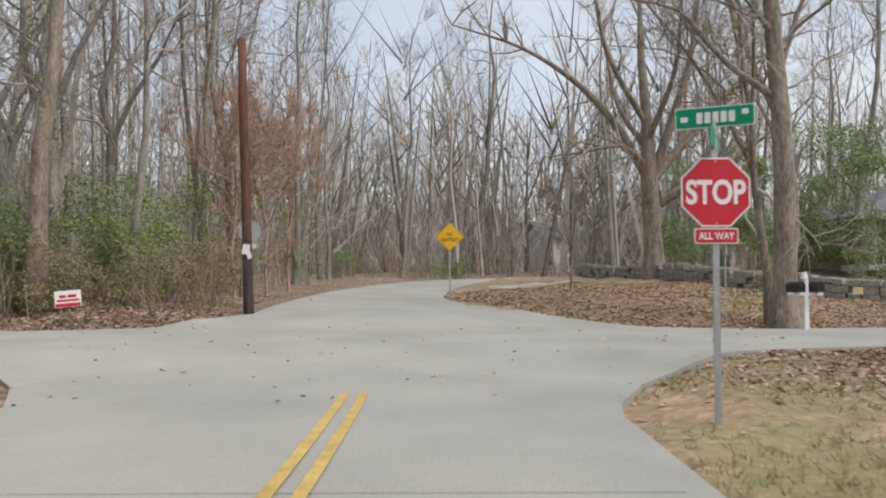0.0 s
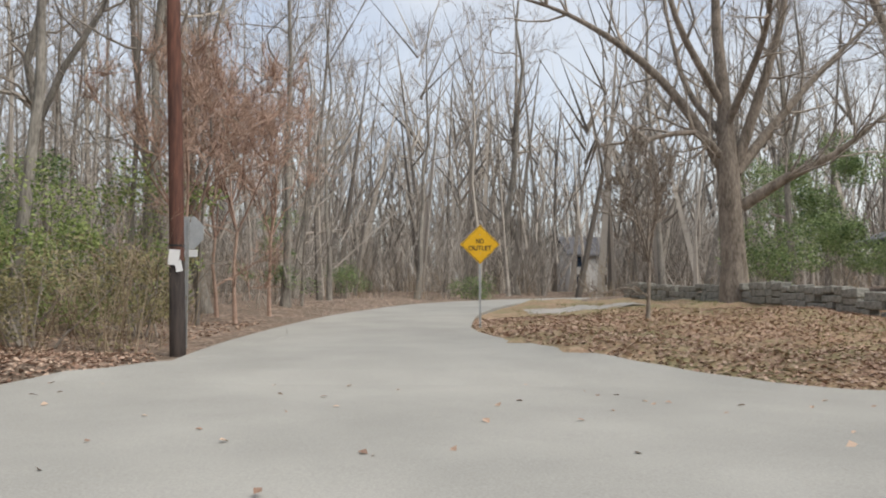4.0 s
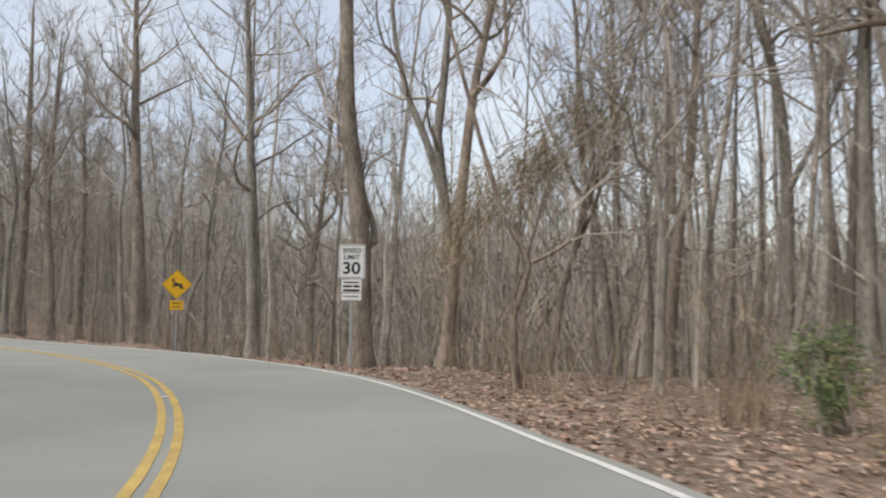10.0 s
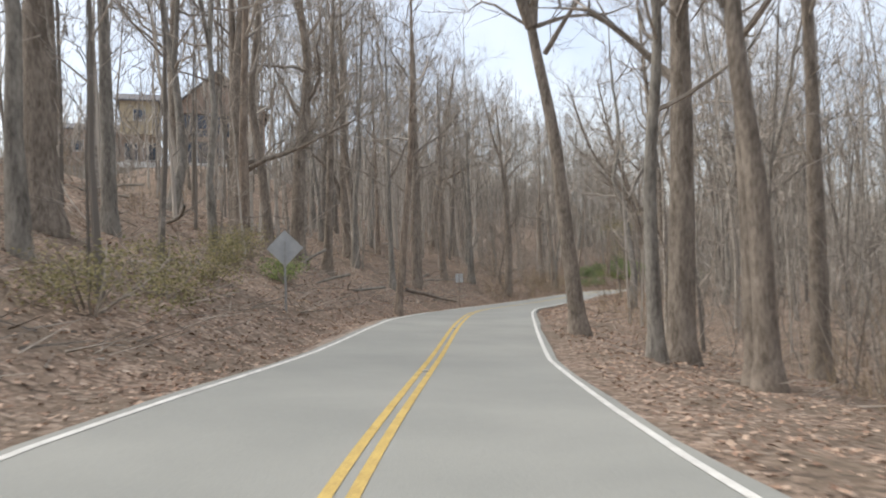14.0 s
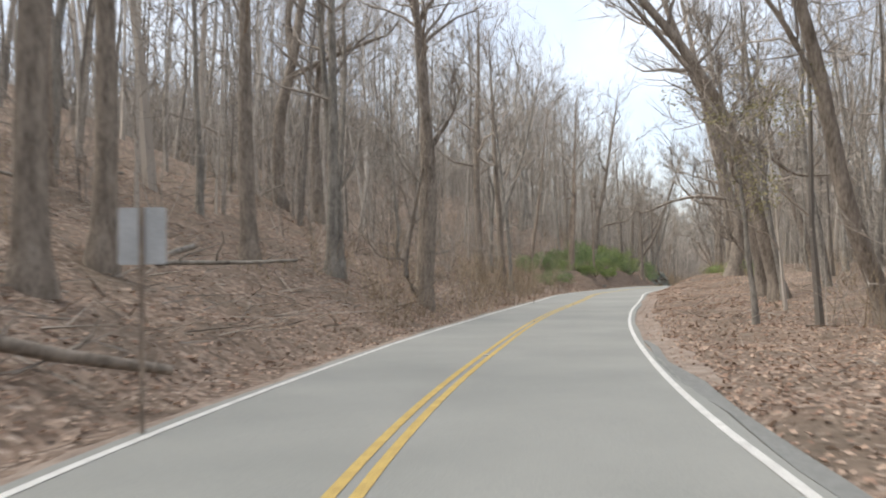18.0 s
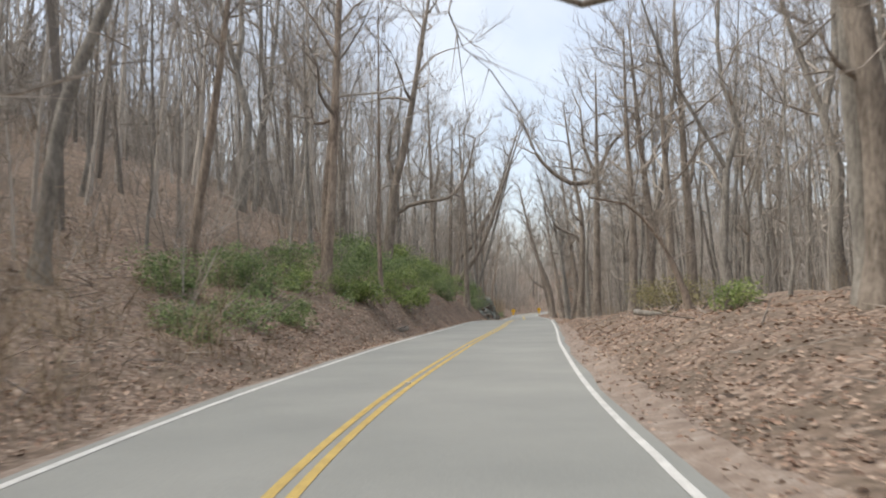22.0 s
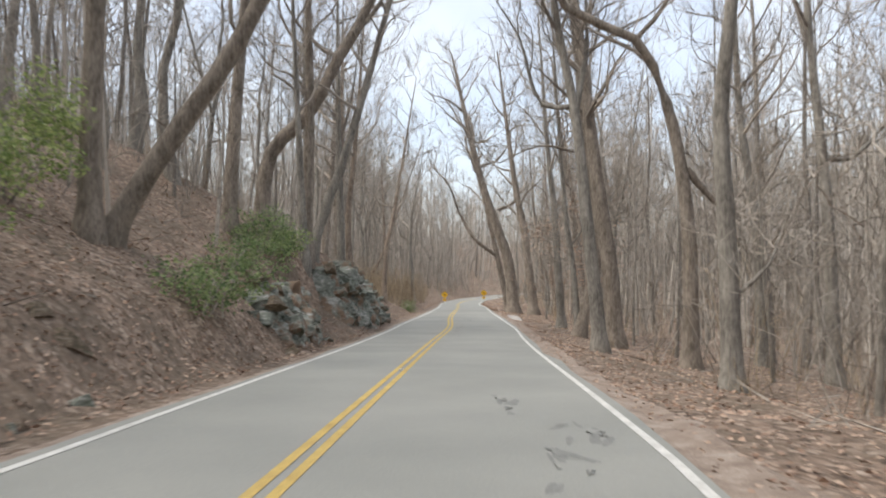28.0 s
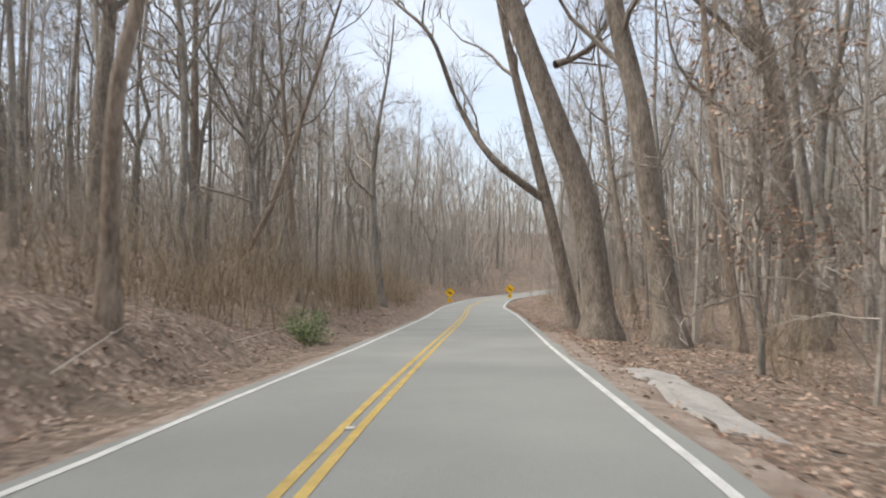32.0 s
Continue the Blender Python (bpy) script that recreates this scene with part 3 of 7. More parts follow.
me = bpy.data.meshes.new("crossing")
bm.to_mesh(me)
bm.free()
me.materials.append(OLD_ASPHALT)
tagged(new("crossing", me), "pale worn asphalt of the street crossing", "road", kind="structure")

i0 = idx_near(MAIN, -16.2, 14.4)
for side in (0.045, -0.145):
    ribbon("center_line", MAIN, side + 0.1, side, 0.006, YELLOW_LINE, "worn double yellow centre line", "road marking", a=i0)
iw = idx_near(MAIN, -17.5, 13.95)
ribbon("edge_line_right", MAIN, RIGHT_EDGE + 0.05, RIGHT_EDGE - 0.05, 0.006, WHITE_LINE, "white edge line on asphalt", "road marking", a=iw)
ribbon("edge_line_left", MAIN, LEFT_EDGE + 0.05, LEFT_EDGE - 0.05, 0.006, WHITE_LINE, "white edge line on asphalt", "road marking", a=iw)
ia = idx_near(APPROACH, -1.2, 10.8)
for side in (-0.07, -0.29):
    ribbon("stop_center_line", APPROACH, side + 0.1, side, 0.036, YELLOW_LINE, "worn double yellow line before the crossing", "road marking", a=0, b=ia)
ribbon("shoulder_right", MAIN, RIGHT_EDGE - 0.1, RIGHT_EDGE - 0.95, 0.04, SAND, "pale gravel shoulder strewn with leaves", "shoulder", a=idx_near(MAIN, -78, -59), b=idx_near(MAIN, -150, -118), wobble=0.16, across=5, drape=True, fine=4)
ribbon("shoulder_far", MAIN, RIGHT_EDGE - 0.1, RIGHT_EDGE - 0.9, 0.04, SAND, "sandy shoulder at the edge of the leaf bank", "shoulder", a=idx_near(MAIN, -156, -122), b=idx_near(MAIN, -224, -171.8), wobble=0.14, across=5, drape=True, fine=4)
ribbon("gravel_pull_off", MAIN, RIGHT_EDGE - 0.75, RIGHT_EDGE - 1.75, 0.05, GRAVEL, "pale gravel and broken asphalt beside the road", "gravel", a=idx_near(MAIN, -206.5, -158.8), b=idx_near(MAIN, -212.8, -163.6), wobble=0.2, across=6, drape=True, fine=4, join=False)
ribbon("tar_apron", MAIN, RIGHT_EDGE - 0.16, RIGHT_EDGE - 0.36, 0.0, TAR, "dark asphalt apron at the road edge", "road", thick=0.1, a=idx_near(MAIN, -72, -52.5), b=idx_near(MAIN, -84, -65.5), wobble=0.06)
ribbon("shoulder_left", MAIN, LEFT_EDGE + 0.1, LEFT_EDGE + 0.6, 0.05, SAND, "narrow sandy verge at the road edge", "shoulder", a=idx_near(MAIN, -55, -27), b=idx_near(MAIN, -235, -180), wobble=0.1, across=3, drape=True, fine=4)


# ---- bare winter trees ----
def tube(path, radii, sides):
    """Rings round a path, closed to a point at its end."""
    path, radii = np.asarray(path, float), np.asarray(radii, float)
    t = np.gradient(path, axis=0)
    t /= np.linalg.norm(t, axis=1)[:, None] + 1e-9
    ref = np.where(np.abs(t[:, 2:]) > 0.9, [[1.0, 0, 0]], [[0, 0, 1.0]])
    u = np.cross(ref, t)
    u /= np.linalg.norm(u, axis=1)[:, None] + 1e-9
    w = np.cross(t, u)
    ang = np.arange(sides) * 2 * np.pi / sides
    ring = path[:, None] + radii[:, None, None] * (np.cos(ang)[None, :, None] * u[:, None] + np.sin(ang)[None, :, None] * w[:, None])
    n = len(path)
    f = []
    for i in range(n - 1):
        for k in range(sides):
            a, b = i * sides + k, i * sides + (k + 1) % sides
            f.append((a, b, b + sides, a + sides))
    return ring.reshape(-1, 3), f


def cones(starts, dirs, lengths, radii, rng):
    """Many thin twigs at once, each a three-sided spike."""
    n = len(starts)
    starts, dirs = np.asarray(starts), np.asarray(dirs)
    dirs = dirs / (np.linalg.norm(dirs, axis=1)[:, None] + 1e-9)
    side = np.cross(dirs, rng.normal(size=(n, 3)))
    side /= np.linalg.norm(side, axis=1)[:, None] + 1e-9
    other = np.cross(dirs, side)
    L, r = np.asarray(lengths)[:, None], np.asarray(radii)[:, None]
    tip = starts + dirs * L + rng.normal(size=(n, 3)) * L * 0.1
    v = np.stack([starts + side * r, starts - side * r * 0.5 + other * r * 0.87, starts - side * r * 0.5 - other * r * 0.87, tip], 1).reshape(-1, 3)
    b = (np.arange(n) * 4)[:, None]
    return v, np.concatenate([b + k for k in ([0, 1, 3], [1, 2, 3], [2, 0, 3])])


class Heap:
    def __init__(self):
        self.v, self.f, self.n = [], [], 0

    def add(self, v, f):
        self.v.append(np.asarray(v, float))
        f = np.asarray(f)
        if f.shape[1] == 4:
            f = np.concatenate([f[:, [0, 1, 2]], f[:, [0, 2, 3]]])
        self.f.append(f + self.n)
        self.n += len(v)

    def get(self):
        return np.concatenate(self.v), np.concatenate(self.f)


def limb_path(start, way, length, n, rng, rise=0.35, wob=0.12):
    p = [np.array(start, float)]
    d = np.array(way, float)
    for k in range(n):
        d = d / np.linalg.norm(d) + rng.normal(size=3) * wob + np.array([0, 0, rise / n])
        p.append(p[-1] + d / np.linalg.norm(d) * length / n)
    return np.array(p)


def grow(seed, height, radius, limbs=12, subs=6, twigs=7, first=0.35, spread=1.0, lean=(0, 0), fork=0, detail=1):
    """Trunk and crown of a leafless tree that stands at the origin."""
    rng = np.random.default_rng(seed)
    trunk, crown = Heap(), Heap()
    n = 9 if detail else 5
    z = np.linspace(0, 1, n + 1)
    wob = np.cumsum(rng.normal(0, 0.007 * height * (1.8 if fork else 1), (n + 1, 2)), axis=0)
    wob -= wob[0]
    axis = np.c_[wob + np.outer(z**1.1, lean), z * height]
    axis[0, 2] = -0.5
    rad = radius * (1 - 0.88 * z**0.9)
    rad[0] *= 1.45
    rad[1] *= 1.05
    trunk.add(*tube(axis, rad, 9 if detail else 5))
    stems = [(axis, rad)]
    for k in range(fork):
        i = 3 + k % 2
        a = rng.uniform(0, 2 * np.pi)
        p = limb_path(axis[i], (np.cos(a) * 0.5, np.sin(a) * 0.5, 1), height * (1 - z[i]) * 0.95, 6, rng, 0.5, 0.08)
        r = np.linspace(rad[i] * 0.8, radius * 0.08, 7)
        trunk.add(*tube(p, r, 7 if detail else 4))
        stems.append((p, r))
    turn = rng.uniform(0, 6)
    ts, td, tl, tr = [], [], [], []
    for k in range(limbs):
        ax, ra = stems[k % len(stems)]
        lo = first if ax is axis else 0.15
        u = lo + (0.97 - lo) * ((k + rng.uniform(0, 1)) / limbs)
        at = np.array([np.interp(u, np.linspace(0, 1, len(ax)), ax[:, c]) for c in range(3)])
        r = np.interp(u, np.linspace(0, 1, len(ax)), ra) * rng.uniform(0.4, 0.62)
        turn += 2.4 + rng.normal(0, 0.4)
        up = rng.uniform(0.12, 0.95) + 0.55 * u
        length = height * (0.33 - 0.2 * u) * rng.uniform(0.7, 1.35) * spread
        length = min(length, 4.6)
        p = limb_path(at, (np.cos(turn), np.sin(turn), up), length, 6 if detail else 3, rng, 0.5, 0.34)
        crown.add(*tube(p, np.linspace(max(r, 0.02), 0.012, len(p)), 5 if detail else 3))
        for j in range(subs):
            w = rng.uniform(0.2, 1.0)
            b = np.array([np.interp(w, np.linspace(0, 1, len(p)), p[:, c]) for c in range(3)])
            d = (p[-1] - p[0]) / np.linalg.norm(p[-1] - p[0]) + rng.normal(0, 0.65, 3) + [0, 0, 0.25]
            sl = length * rng.uniform(0.25, 0.55)
            sp = limb_path(b, d, sl, 2, rng, 0.4, 0.25)
            if detail:
                crown.add(*tube(sp, np.linspace(max(r * 0.3, 0.012), 0.006, len(sp)), 3))
            else:
                ts.append(b), td.append(sp[-1] - b), tl.append(sl), tr.append(max(r * 0.3, 0.014))
            for c in range(twigs):
                g = rng.uniform(0.15, 1.0)
                o = np.array([np.interp(g, np.linspace(0, 1, len(sp)), sp[:, e]) for e in range(3)])
                ts.append(o), td.append((sp[-1] - b) / sl + rng.normal(0, 0.6, 3) + [0, 0, 0.25])
                tl.append(rng.uniform(0.5, 1.5) * min(1.5, height * 0.08)), tr.append(rng.uniform(0.007, 0.013) if detail else 0.019)
    if ts:
        crown.add(*cones(ts, td, tl, tr, rng))
    return trunk.get(), crown.get()


def tree_thing(name, data, mats, label, group=""):
    """A tree with its trunk and crown, to be copied."""
    (tv, tf), (cv, cf) = data
    ob = thing(name, Matrix(), label, "tree", group)
    part_mesh("trunk", mesh_of("trunk", tv, tf, mats[0], True), ob)
    part_mesh("crown", mesh_of("crown", cv, cf, mats[1]), ob)
    return ob


rng = np.random.default_rng(11)
TREES = []
for k in range(9):
    h = (19, 22, 17, 24, 20, 15, 21, 18, 23)[k]
    TREES.append(grow(100 + k, h, h * (0.0065 + 0.003 * (k % 3)), limbs=14, subs=6, twigs=7, first=(0.28, 0.42, 0.24, 0.36, 0.45, 0.2, 0.3, 0.4, 0.3)[k], spread=(1.3, 1.0, 1.5, 1.15, 1.0, 1.5, 1.3, 1.05, 1.4)[k], fork=(0, 0, 1, 0, 0, 2, 1, 0, 1)[k]))
POLES = [grow(200 + k, (11, 14, 9, 12)[k], (0.07, 0.09, 0.055, 0.08)[k], limbs=11, subs=4, twigs=8, first=0.22, spread=0.9) for k in range(4)]
FAR = [grow(300 + k, (19, 22, 17, 24, 15, 20)[k], (0.13, 0.16, 0.1, 0.19, 0.08, 0.12)[k], limbs=10, subs=3, twigs=4, first=(0.35, 0.45, 0.3, 0.4, 0.2, 0.5)[k], spread=1.0, fork=k % 2, detail=0) for k in range(6)]
THIN = [grow(330 + k, (9, 12, 7.5)[k], (0.06, 0.08, 0.05)[k], limbs=8, subs=2, twigs=4, first=0.15, spread=0.9, detail=0) for k in range(3)]
BEYOND = [grow(350 + k, (19, 22, 16)[k], (0.15, 0.2, 0.12)[k], limbs=6, subs=2, twigs=3, first=0.3, spread=1.1, detail=0) for k in range(3)]

LABELS = ("tall bare grey-barked tree in leaf litter", "slender bare woodland tree with grey bark", "bare forked winter tree beside the road")
proto = [tree_thing("tree", d, (BARK, TWIG), LABELS[2 if f else (0 if k % 2 else 1)], "roadside trees") for k, (d, f) in enumerate(zip(TREES, (0, 0, 1, 0, 0, 2, 1, 0, 1)))]
proto += [tree_thing("sapling", d, (BARK, TWIG), "thin bare sapling among fallen leaves", "saplings") for d in POLES]
used = [False] * len(proto)


def plant(kind, x, y, turn, size=1.0, tilt=(0, 0), label=""):
    m = pose(x, y, gz(x, y), tilt[0], tilt[1], turn) @ Matrix.Diagonal((size, size, size, 1))
    if used[kind]:
        ob = copy_thing(proto[kind], pose(0, 0, 0))
    else:
        ob, used[kind] = proto[kind], True
    ob.matrix_world = m
    if label:
        tagged(ob, label)
    return ob


def boughs_of(crown, twig, at, way, length, r, rng, subs=6, twigs=7):
    """One limb with its side shoots; fine twigs are gathered in the lists of twig."""
    p = limb_path(at, way, length, 6, rng, 0.5, 0.24)
    crown.add(*tube(p, np.linspace(max(r, 0.018), 0.01, len(p)), 5))
    for j in range(subs):
        b = p[int(rng.integers(1, 7))]
        d = (p[-1] - p[0]) / length + rng.normal(0, 0.6, 3) + [0, 0, 0.25]
        sl = length * rng.uniform(0.25, 0.55)
        sp = limb_path(b, d, sl, 2, rng, 0.4, 0.25)
        crown.add(*tube(sp, np.linspace(max(r * 0.3, 0.012), 0.006, 3), 3))
        g = rng.uniform(0.3, 2.0, twigs)
        lo = np.minimum(g.astype(int), 1)
        twig[0].append(sp[lo] + (sp[lo + 1] - sp[lo]) * (g - lo)[:, None])
        twig[1].append((sp[-1] - b) / sl + rng.normal(0, 0.6, (twigs, 3)) + [0, 0, 0.25])
        twig[2].append(rng.uniform(0.5, 1.5, twigs))
        twig[3].append(rng.uniform(0.006, 0.011, twigs))


HERO = [(0, 14, 46)]
plant(5, 14, 46, 0)


def bent_tree(x, y, turn, r, bends, boughs=(), label="", bark=None, over=2.5):
    """A tree with its own lean: bends are steps of its trunk (sideways along turn, up); boughs are heavy limbs with their thickness."""
    rng = np.random.default_rng(int(abs(x * 31 + y * 17) * 10))
    way = np.array([math.cos(radians(turn)), math.sin(radians(turn)), 0.0])
    deep = np.array([-way[1], way[0], 0.0])
    top = bends[-1]
    tall = max(min(11 + 26 * r, 22), top[1] + 2.5) if over == 2.5 else top[1] + over
    slope = (top[0] - (bends[-2][0] if len(bends) > 1 else 0)) / max(top[1] - (bends[-2][1] if len(bends) > 1 else 0), 1)
    steps = [(0, -0.6), (0, 0), *bends, (top[0] + max(min(slope, 0.5), -0.5) * (tall - top[1]) * 0.7, tall)]
    path = smooth_line([tuple(way * a + deep * rng.normal(0, 0.012) * u + np.array([0, 0, u])) for a, u in steps], 0.8)
    far = np.clip(path[:, 2] / tall, 0, 1)
    rad = r * (1 - 0.86 * far ** 1.15) * (1 + 0.55 * np.exp(-np.maximum(path[:, 2], 0) / 0.35))
    bark = bark or (BARK_DARK if r > 0.24 else BARK_BROWN if int(x) % 3 == 0 else BARK)
    text = label or ("thick old tree with furrowed bark beside the road" if r > 0.33 else "slim bare tree with smooth grey bark" if r < 0.15 else "leaning bare tree at the wood's edge" if abs(top[0]) > 0.2 * top[1] else "straight bare tree in leaf litter")
    ob = thing("tree", pose(x, y, gz(x, y)), text, "tree", "roadside trees")
    part_mesh("trunk", mesh_of("trunk", *tube(path, rad, 11 if r > 0.2 else 8), bark, True), ob)
    crown, twig = Heap(), ([], [], [], [])
    count = int(11 + 16 * r)
    first = 0.5 if boughs else 0.34
    spin = rng.uniform(0, 6)
    for k in range(count):
        u = first + (0.98 - first) * (k + rng.uniform(0, 1)) / count
        i = int(np.searchsorted(far, u))
        spin += 2.4 + rng.normal(0, 0.4)
        length = min(tall * (0.36 - 0.22 * u) * rng.uniform(0.7, 1.35), 5.0)
        boughs_of(crown, twig, path[min(i, len(path) - 1)], (math.cos(spin), math.sin(spin), rng.uniform(0.2, 0.9) + 0.5 * u), length, rad[min(i, len(path) - 1)] * rng.uniform(0.35, 0.6), rng)
    for steps, thick in boughs:
        bp = smooth_line([tuple(way * a + deep * rng.normal(0, 0.25) * (q > 0) + np.array([0, 0, u])) for q, (a, u) in enumerate(steps)], 0.5)
        part_mesh("bough", mesh_of("bough", *tube(bp, np.linspace(thick, max(thick * 0.3, 0.02), len(bp)), 8), bark, True), ob)
        run = bp[-1] - bp[0]
        run = run / np.linalg.norm(run)
        for k in range(5 if thick < 0.1 else 8):
            i = len(bp) - 1 if k == 0 else int(rng.integers(len(bp) // 3, len(bp)))
            boughs_of(crown, twig, bp[i], run * 0.8 + rng.normal(0, 0.45, 3) + [0, 0, 0.35], rng.uniform(1.2, 3.4), thick * 0.32, rng)
    crown.add(*cones(*(np.concatenate(q) for q in twig), rng))
    part_mesh("crown", mesh_of("crown", *crown.get(), TWIG), ob)
    HERO.append((0, x, y))
    return ob


# trees along the drive, in the order in which they are passed
bent_tree(-25.6, 19.6, 83, 0.24, [(-0.1, 2.8), (-0.2, 5.2), (-0.3, 7.5)], [([(-0.1, 6.0), (-1.0, 6.2), (-1.5, 6.7), (-2.2, 7.0)], 0.08)])
bent_tree(-21.4, 21.5, 83, 0.24, [(-0.2, 2.6), (-0.1, 5.8)], label="tall sycamore with pale patchy bark", bark=BARK_PALE)
bent_tree(-39.5, 18.2, 83, 0.24, [(-0.0, 3.0), (-0.0, 6.5)], [([(-0.0, 6.5), (-0.8, 7.2), (-2.3, 7.2)], 0.14), ([(-0.0, 6.5), (-1.0, 8.2), (-1.1, 9.9), (-1.6, 11.8)], 0.14), ([(-0.0, 6.5), (0.5, 9.3), (0.4, 11.8)], 0.14)])
bent_tree(-41.0, 17.0, 83, 0.19, [(0.0, 7.0), (0.2, 11.4)])
bent_tree(-25.9, 24.3, 83, 0.24, [(0.0, 3.7), (0.1, 6.7)])
bent_tree(-20.7, 22.6, 83, 0.22, [(0.4, 2.9), (0.7, 4.6)], [([(0.3, 2.9), (-0.5, 2.8), (-1.2, 2.3)], 0.05)])
bent_tree(-43.5, 4.4, 109, 0.32, [(-0.1, 4.0), (-0.5, 7.3), (-0.6, 10.6)], [([(-0.1, 3.4), (0.3, 3.6), (-0.1, 5.2), (-0.8, 7.0)], 0.14)])
bent_tree(-42.4, 7.3, 109, 0.19, [(0.4, 5.2), (0.7, 7.7), (1.1, 9.7)], [([(0.6, 7.1), (1.4, 8.2), (1.4, 9.7)], 0.10)])
bent_tree(-47.8, -1.7, 109, 0.22, [(-0.2, 6.8), (-0.4, 10.9)])
bent_tree(-48.4, 12.4, 109, 0.22, [(0.4, 4.9), (0.8, 7.2), (1.0, 10.3)], [([(0.2, 5.3), (0.2, 8.5)], 0.12)])
bent_tree(-47.4, 15.7, 109, 0.24, [(0.2, 5.5), (-0.1, 8.3), (-0.6, 10.8)], [([(0.2, 5.8), (1.0, 7.3), (1.9, 8.8)], 0.11)])
bent_tree(-36.6, 10.6, 109, 0.06, [(-0.1, 1.3), (0.2, 2.3), (-0.2, 3.0)], [([(0.2, 2.3), (0.9, 2.7), (1.0, 3.3)], 0.04)])
bent_tree(-62.4, -31.6, 145, 0.27, [(-0.3, 3.2), (-0.6, 6.5), (-1.2, 10.0)], [([(-1.2, 10.0), (-2.1, 12.2), (-3.4, 13.0), (-5.0, 14.5)], 0.20), ([(-1.2, 10.0), (-1.0, 13.1), (-1.6, 14.6)], 0.20), ([(-0.8, 9.1), (0.4, 10.8), (1.2, 11.5)], 0.10)])
bent_tree(-59.2, -24.6, 145, 0.18, [(0.0, 4.1), (0.3, 8.1), (-0.2, 11.0)])
bent_tree(-61.1, -25.8, 145, 0.36, [(0.2, 4.5), (0.3, 8.8), (0.3, 13.2)])
bent_tree(-59.7, -21.9, 145, 0.26, [(-0.1, 4.4), (-0.4, 7.2), (-0.2, 11.1)], [([(-0.2, 5.7), (-0.6, 8.2), (-2.0, 9.2)], 0.11)])
bent_tree(-65.6, -25.2, 145, 0.27, [(0.1, 5.4), (0.1, 10.0), (0.0, 12.3)], [([(0.1, 12.1), (-0.3, 12.8), (-0.1, 14.6)], 0.14)])
bent_tree(-64.6, -16.5, 145, 0.19, [(0.2, 4.0), (1.2, 6.6), (1.7, 10.2)])
bent_tree(-75.3, -25.7, 145, 0.19, [(0.3, 8.8), (0.8, 13.6)], [([(0.6, 11.7), (2.4, 12.3), (2.9, 13.6)], 0.09)])
bent_tree(-47.0, -34.1, 145, 0.47, [(-0.0, 3.7), (0.1, 6.8), (0.2, 8.9)], [([(0.3, 7.1), (1.8, 6.9), (3.5, 6.8), (4.8, 6.6), (5.3, 7.1), (5.5, 8.9)], 0.23)])
bent_tree(-55.7, -47.6, 145, 0.25, [(0.0, 4.7), (-0.0, 8.1)], [([(0.0, 3.7), (2.2, 4.0), (5.3, 5.4)], 0.12)])
bent_tree(-54.9, -43.2, 145, 0.23, [(-0.0, 4.7), (0.2, 10.5)])
bent_tree(-43.5, -25.4, 145, 0.16, [(0.2, 3.2), (0.6, 6.0)])
bent_tree(-55.3, -58.4, 145, 0.30, [(-0.1, 6.9), (0.1, 14.5)])
bent_tree(-63.0, -46.2, 145, 0.20, [(0.8, 8.4), (1.0, 15.2)])
bent_tree(-68.3, -63.8, 151, 0.29, [(-0.1, 3.7), (-0.4, 6.0)])
bent_tree(-68.6, -58.6, 151, 0.20, [(-0.1, 3.2), (-0.1, 6.3)])
bent_tree(-72.8, -63.6, 151, 0.28, [(0.0, 3.2), (0.1, 8.2)])
bent_tree(-90.2, -93.2, 151, 0.39, [(0.1, 4.9), (0.8, 8.1)], [([(0.8, 8.1), (0.7, 11.7), (3.1, 15.2)], 0.26), ([(0.8, 7.3), (3.0, 8.4), (6.2, 9.6)], 0.20)])
bent_tree(-91.0, -79.9, 151, 0.32, [(0.2, 6.2), (-0.0, 11.7), (-0.9, 14.7)], [([(-0.0, 12.0), (1.3, 14.0)], 0.13)])
bent_tree(-101.0, -69.2, 151, 0.32, [(-0.9, 3.7), (-2.1, 7.3), (-3.8, 10.2), (-5.8, 12.9)], [([(-2.7, 8.3), (-5.2, 11.1), (-7.8, 13.8)], 0.14)])
bent_tree(-92.7, -60.5, 151, 0.25, [(-1.1, 3.2), (-1.8, 7.1), (-3.1, 11.4)], [([(-1.4, 5.4), (-2.8, 8.2), (-4.7, 10.2)], 0.11)])
bent_tree(-90.3, -57.6, 151, 0.41, [(0.1, 4.6), (0.0, 8.4), (-0.2, 10.3)], [([(-0.1, 9.2), (-1.4, 9.8), (-2.1, 10.4)], 0.17)])
bent_tree(-75.0, -74.9, 151, 0.19, [(-0.0, 4.1), (-0.1, 8.9)])
bent_tree(-85.0, -76.9, 151, 0.23, [(0.1, 4.8), (0.1, 10.5)])
bent_tree(-88.5, -76.0, 140, 0.26, [(0.2, 2.5), (0.3, 4.9), (0.2, 6.5), (0.1, 7.5)], [([(0.3, 6.1), (0.8, 6.9), (1.2, 7.5)], 0.12), ([(-0.1, 0.2), (-0.7, 1.2), (-0.5, 3.1), (-0.0, 5.3)], 0.12)])
bent_tree(-85.4, -77.0, 140, 0.18, [(-0.1, 2.8), (-0.4, 5.9)], [([(-0.1, 3.1), (0.5, 3.9), (0.8, 5.2)], 0.09)])
bent_tree(-92.4, -92.6, 140, 0.28, [(-0.2, 5.2), (0.0, 7.5)])
bent_tree(-107.1, -96.8, 140, 0.31, [(-0.2, 6.3), (-0.0, 12.7)])
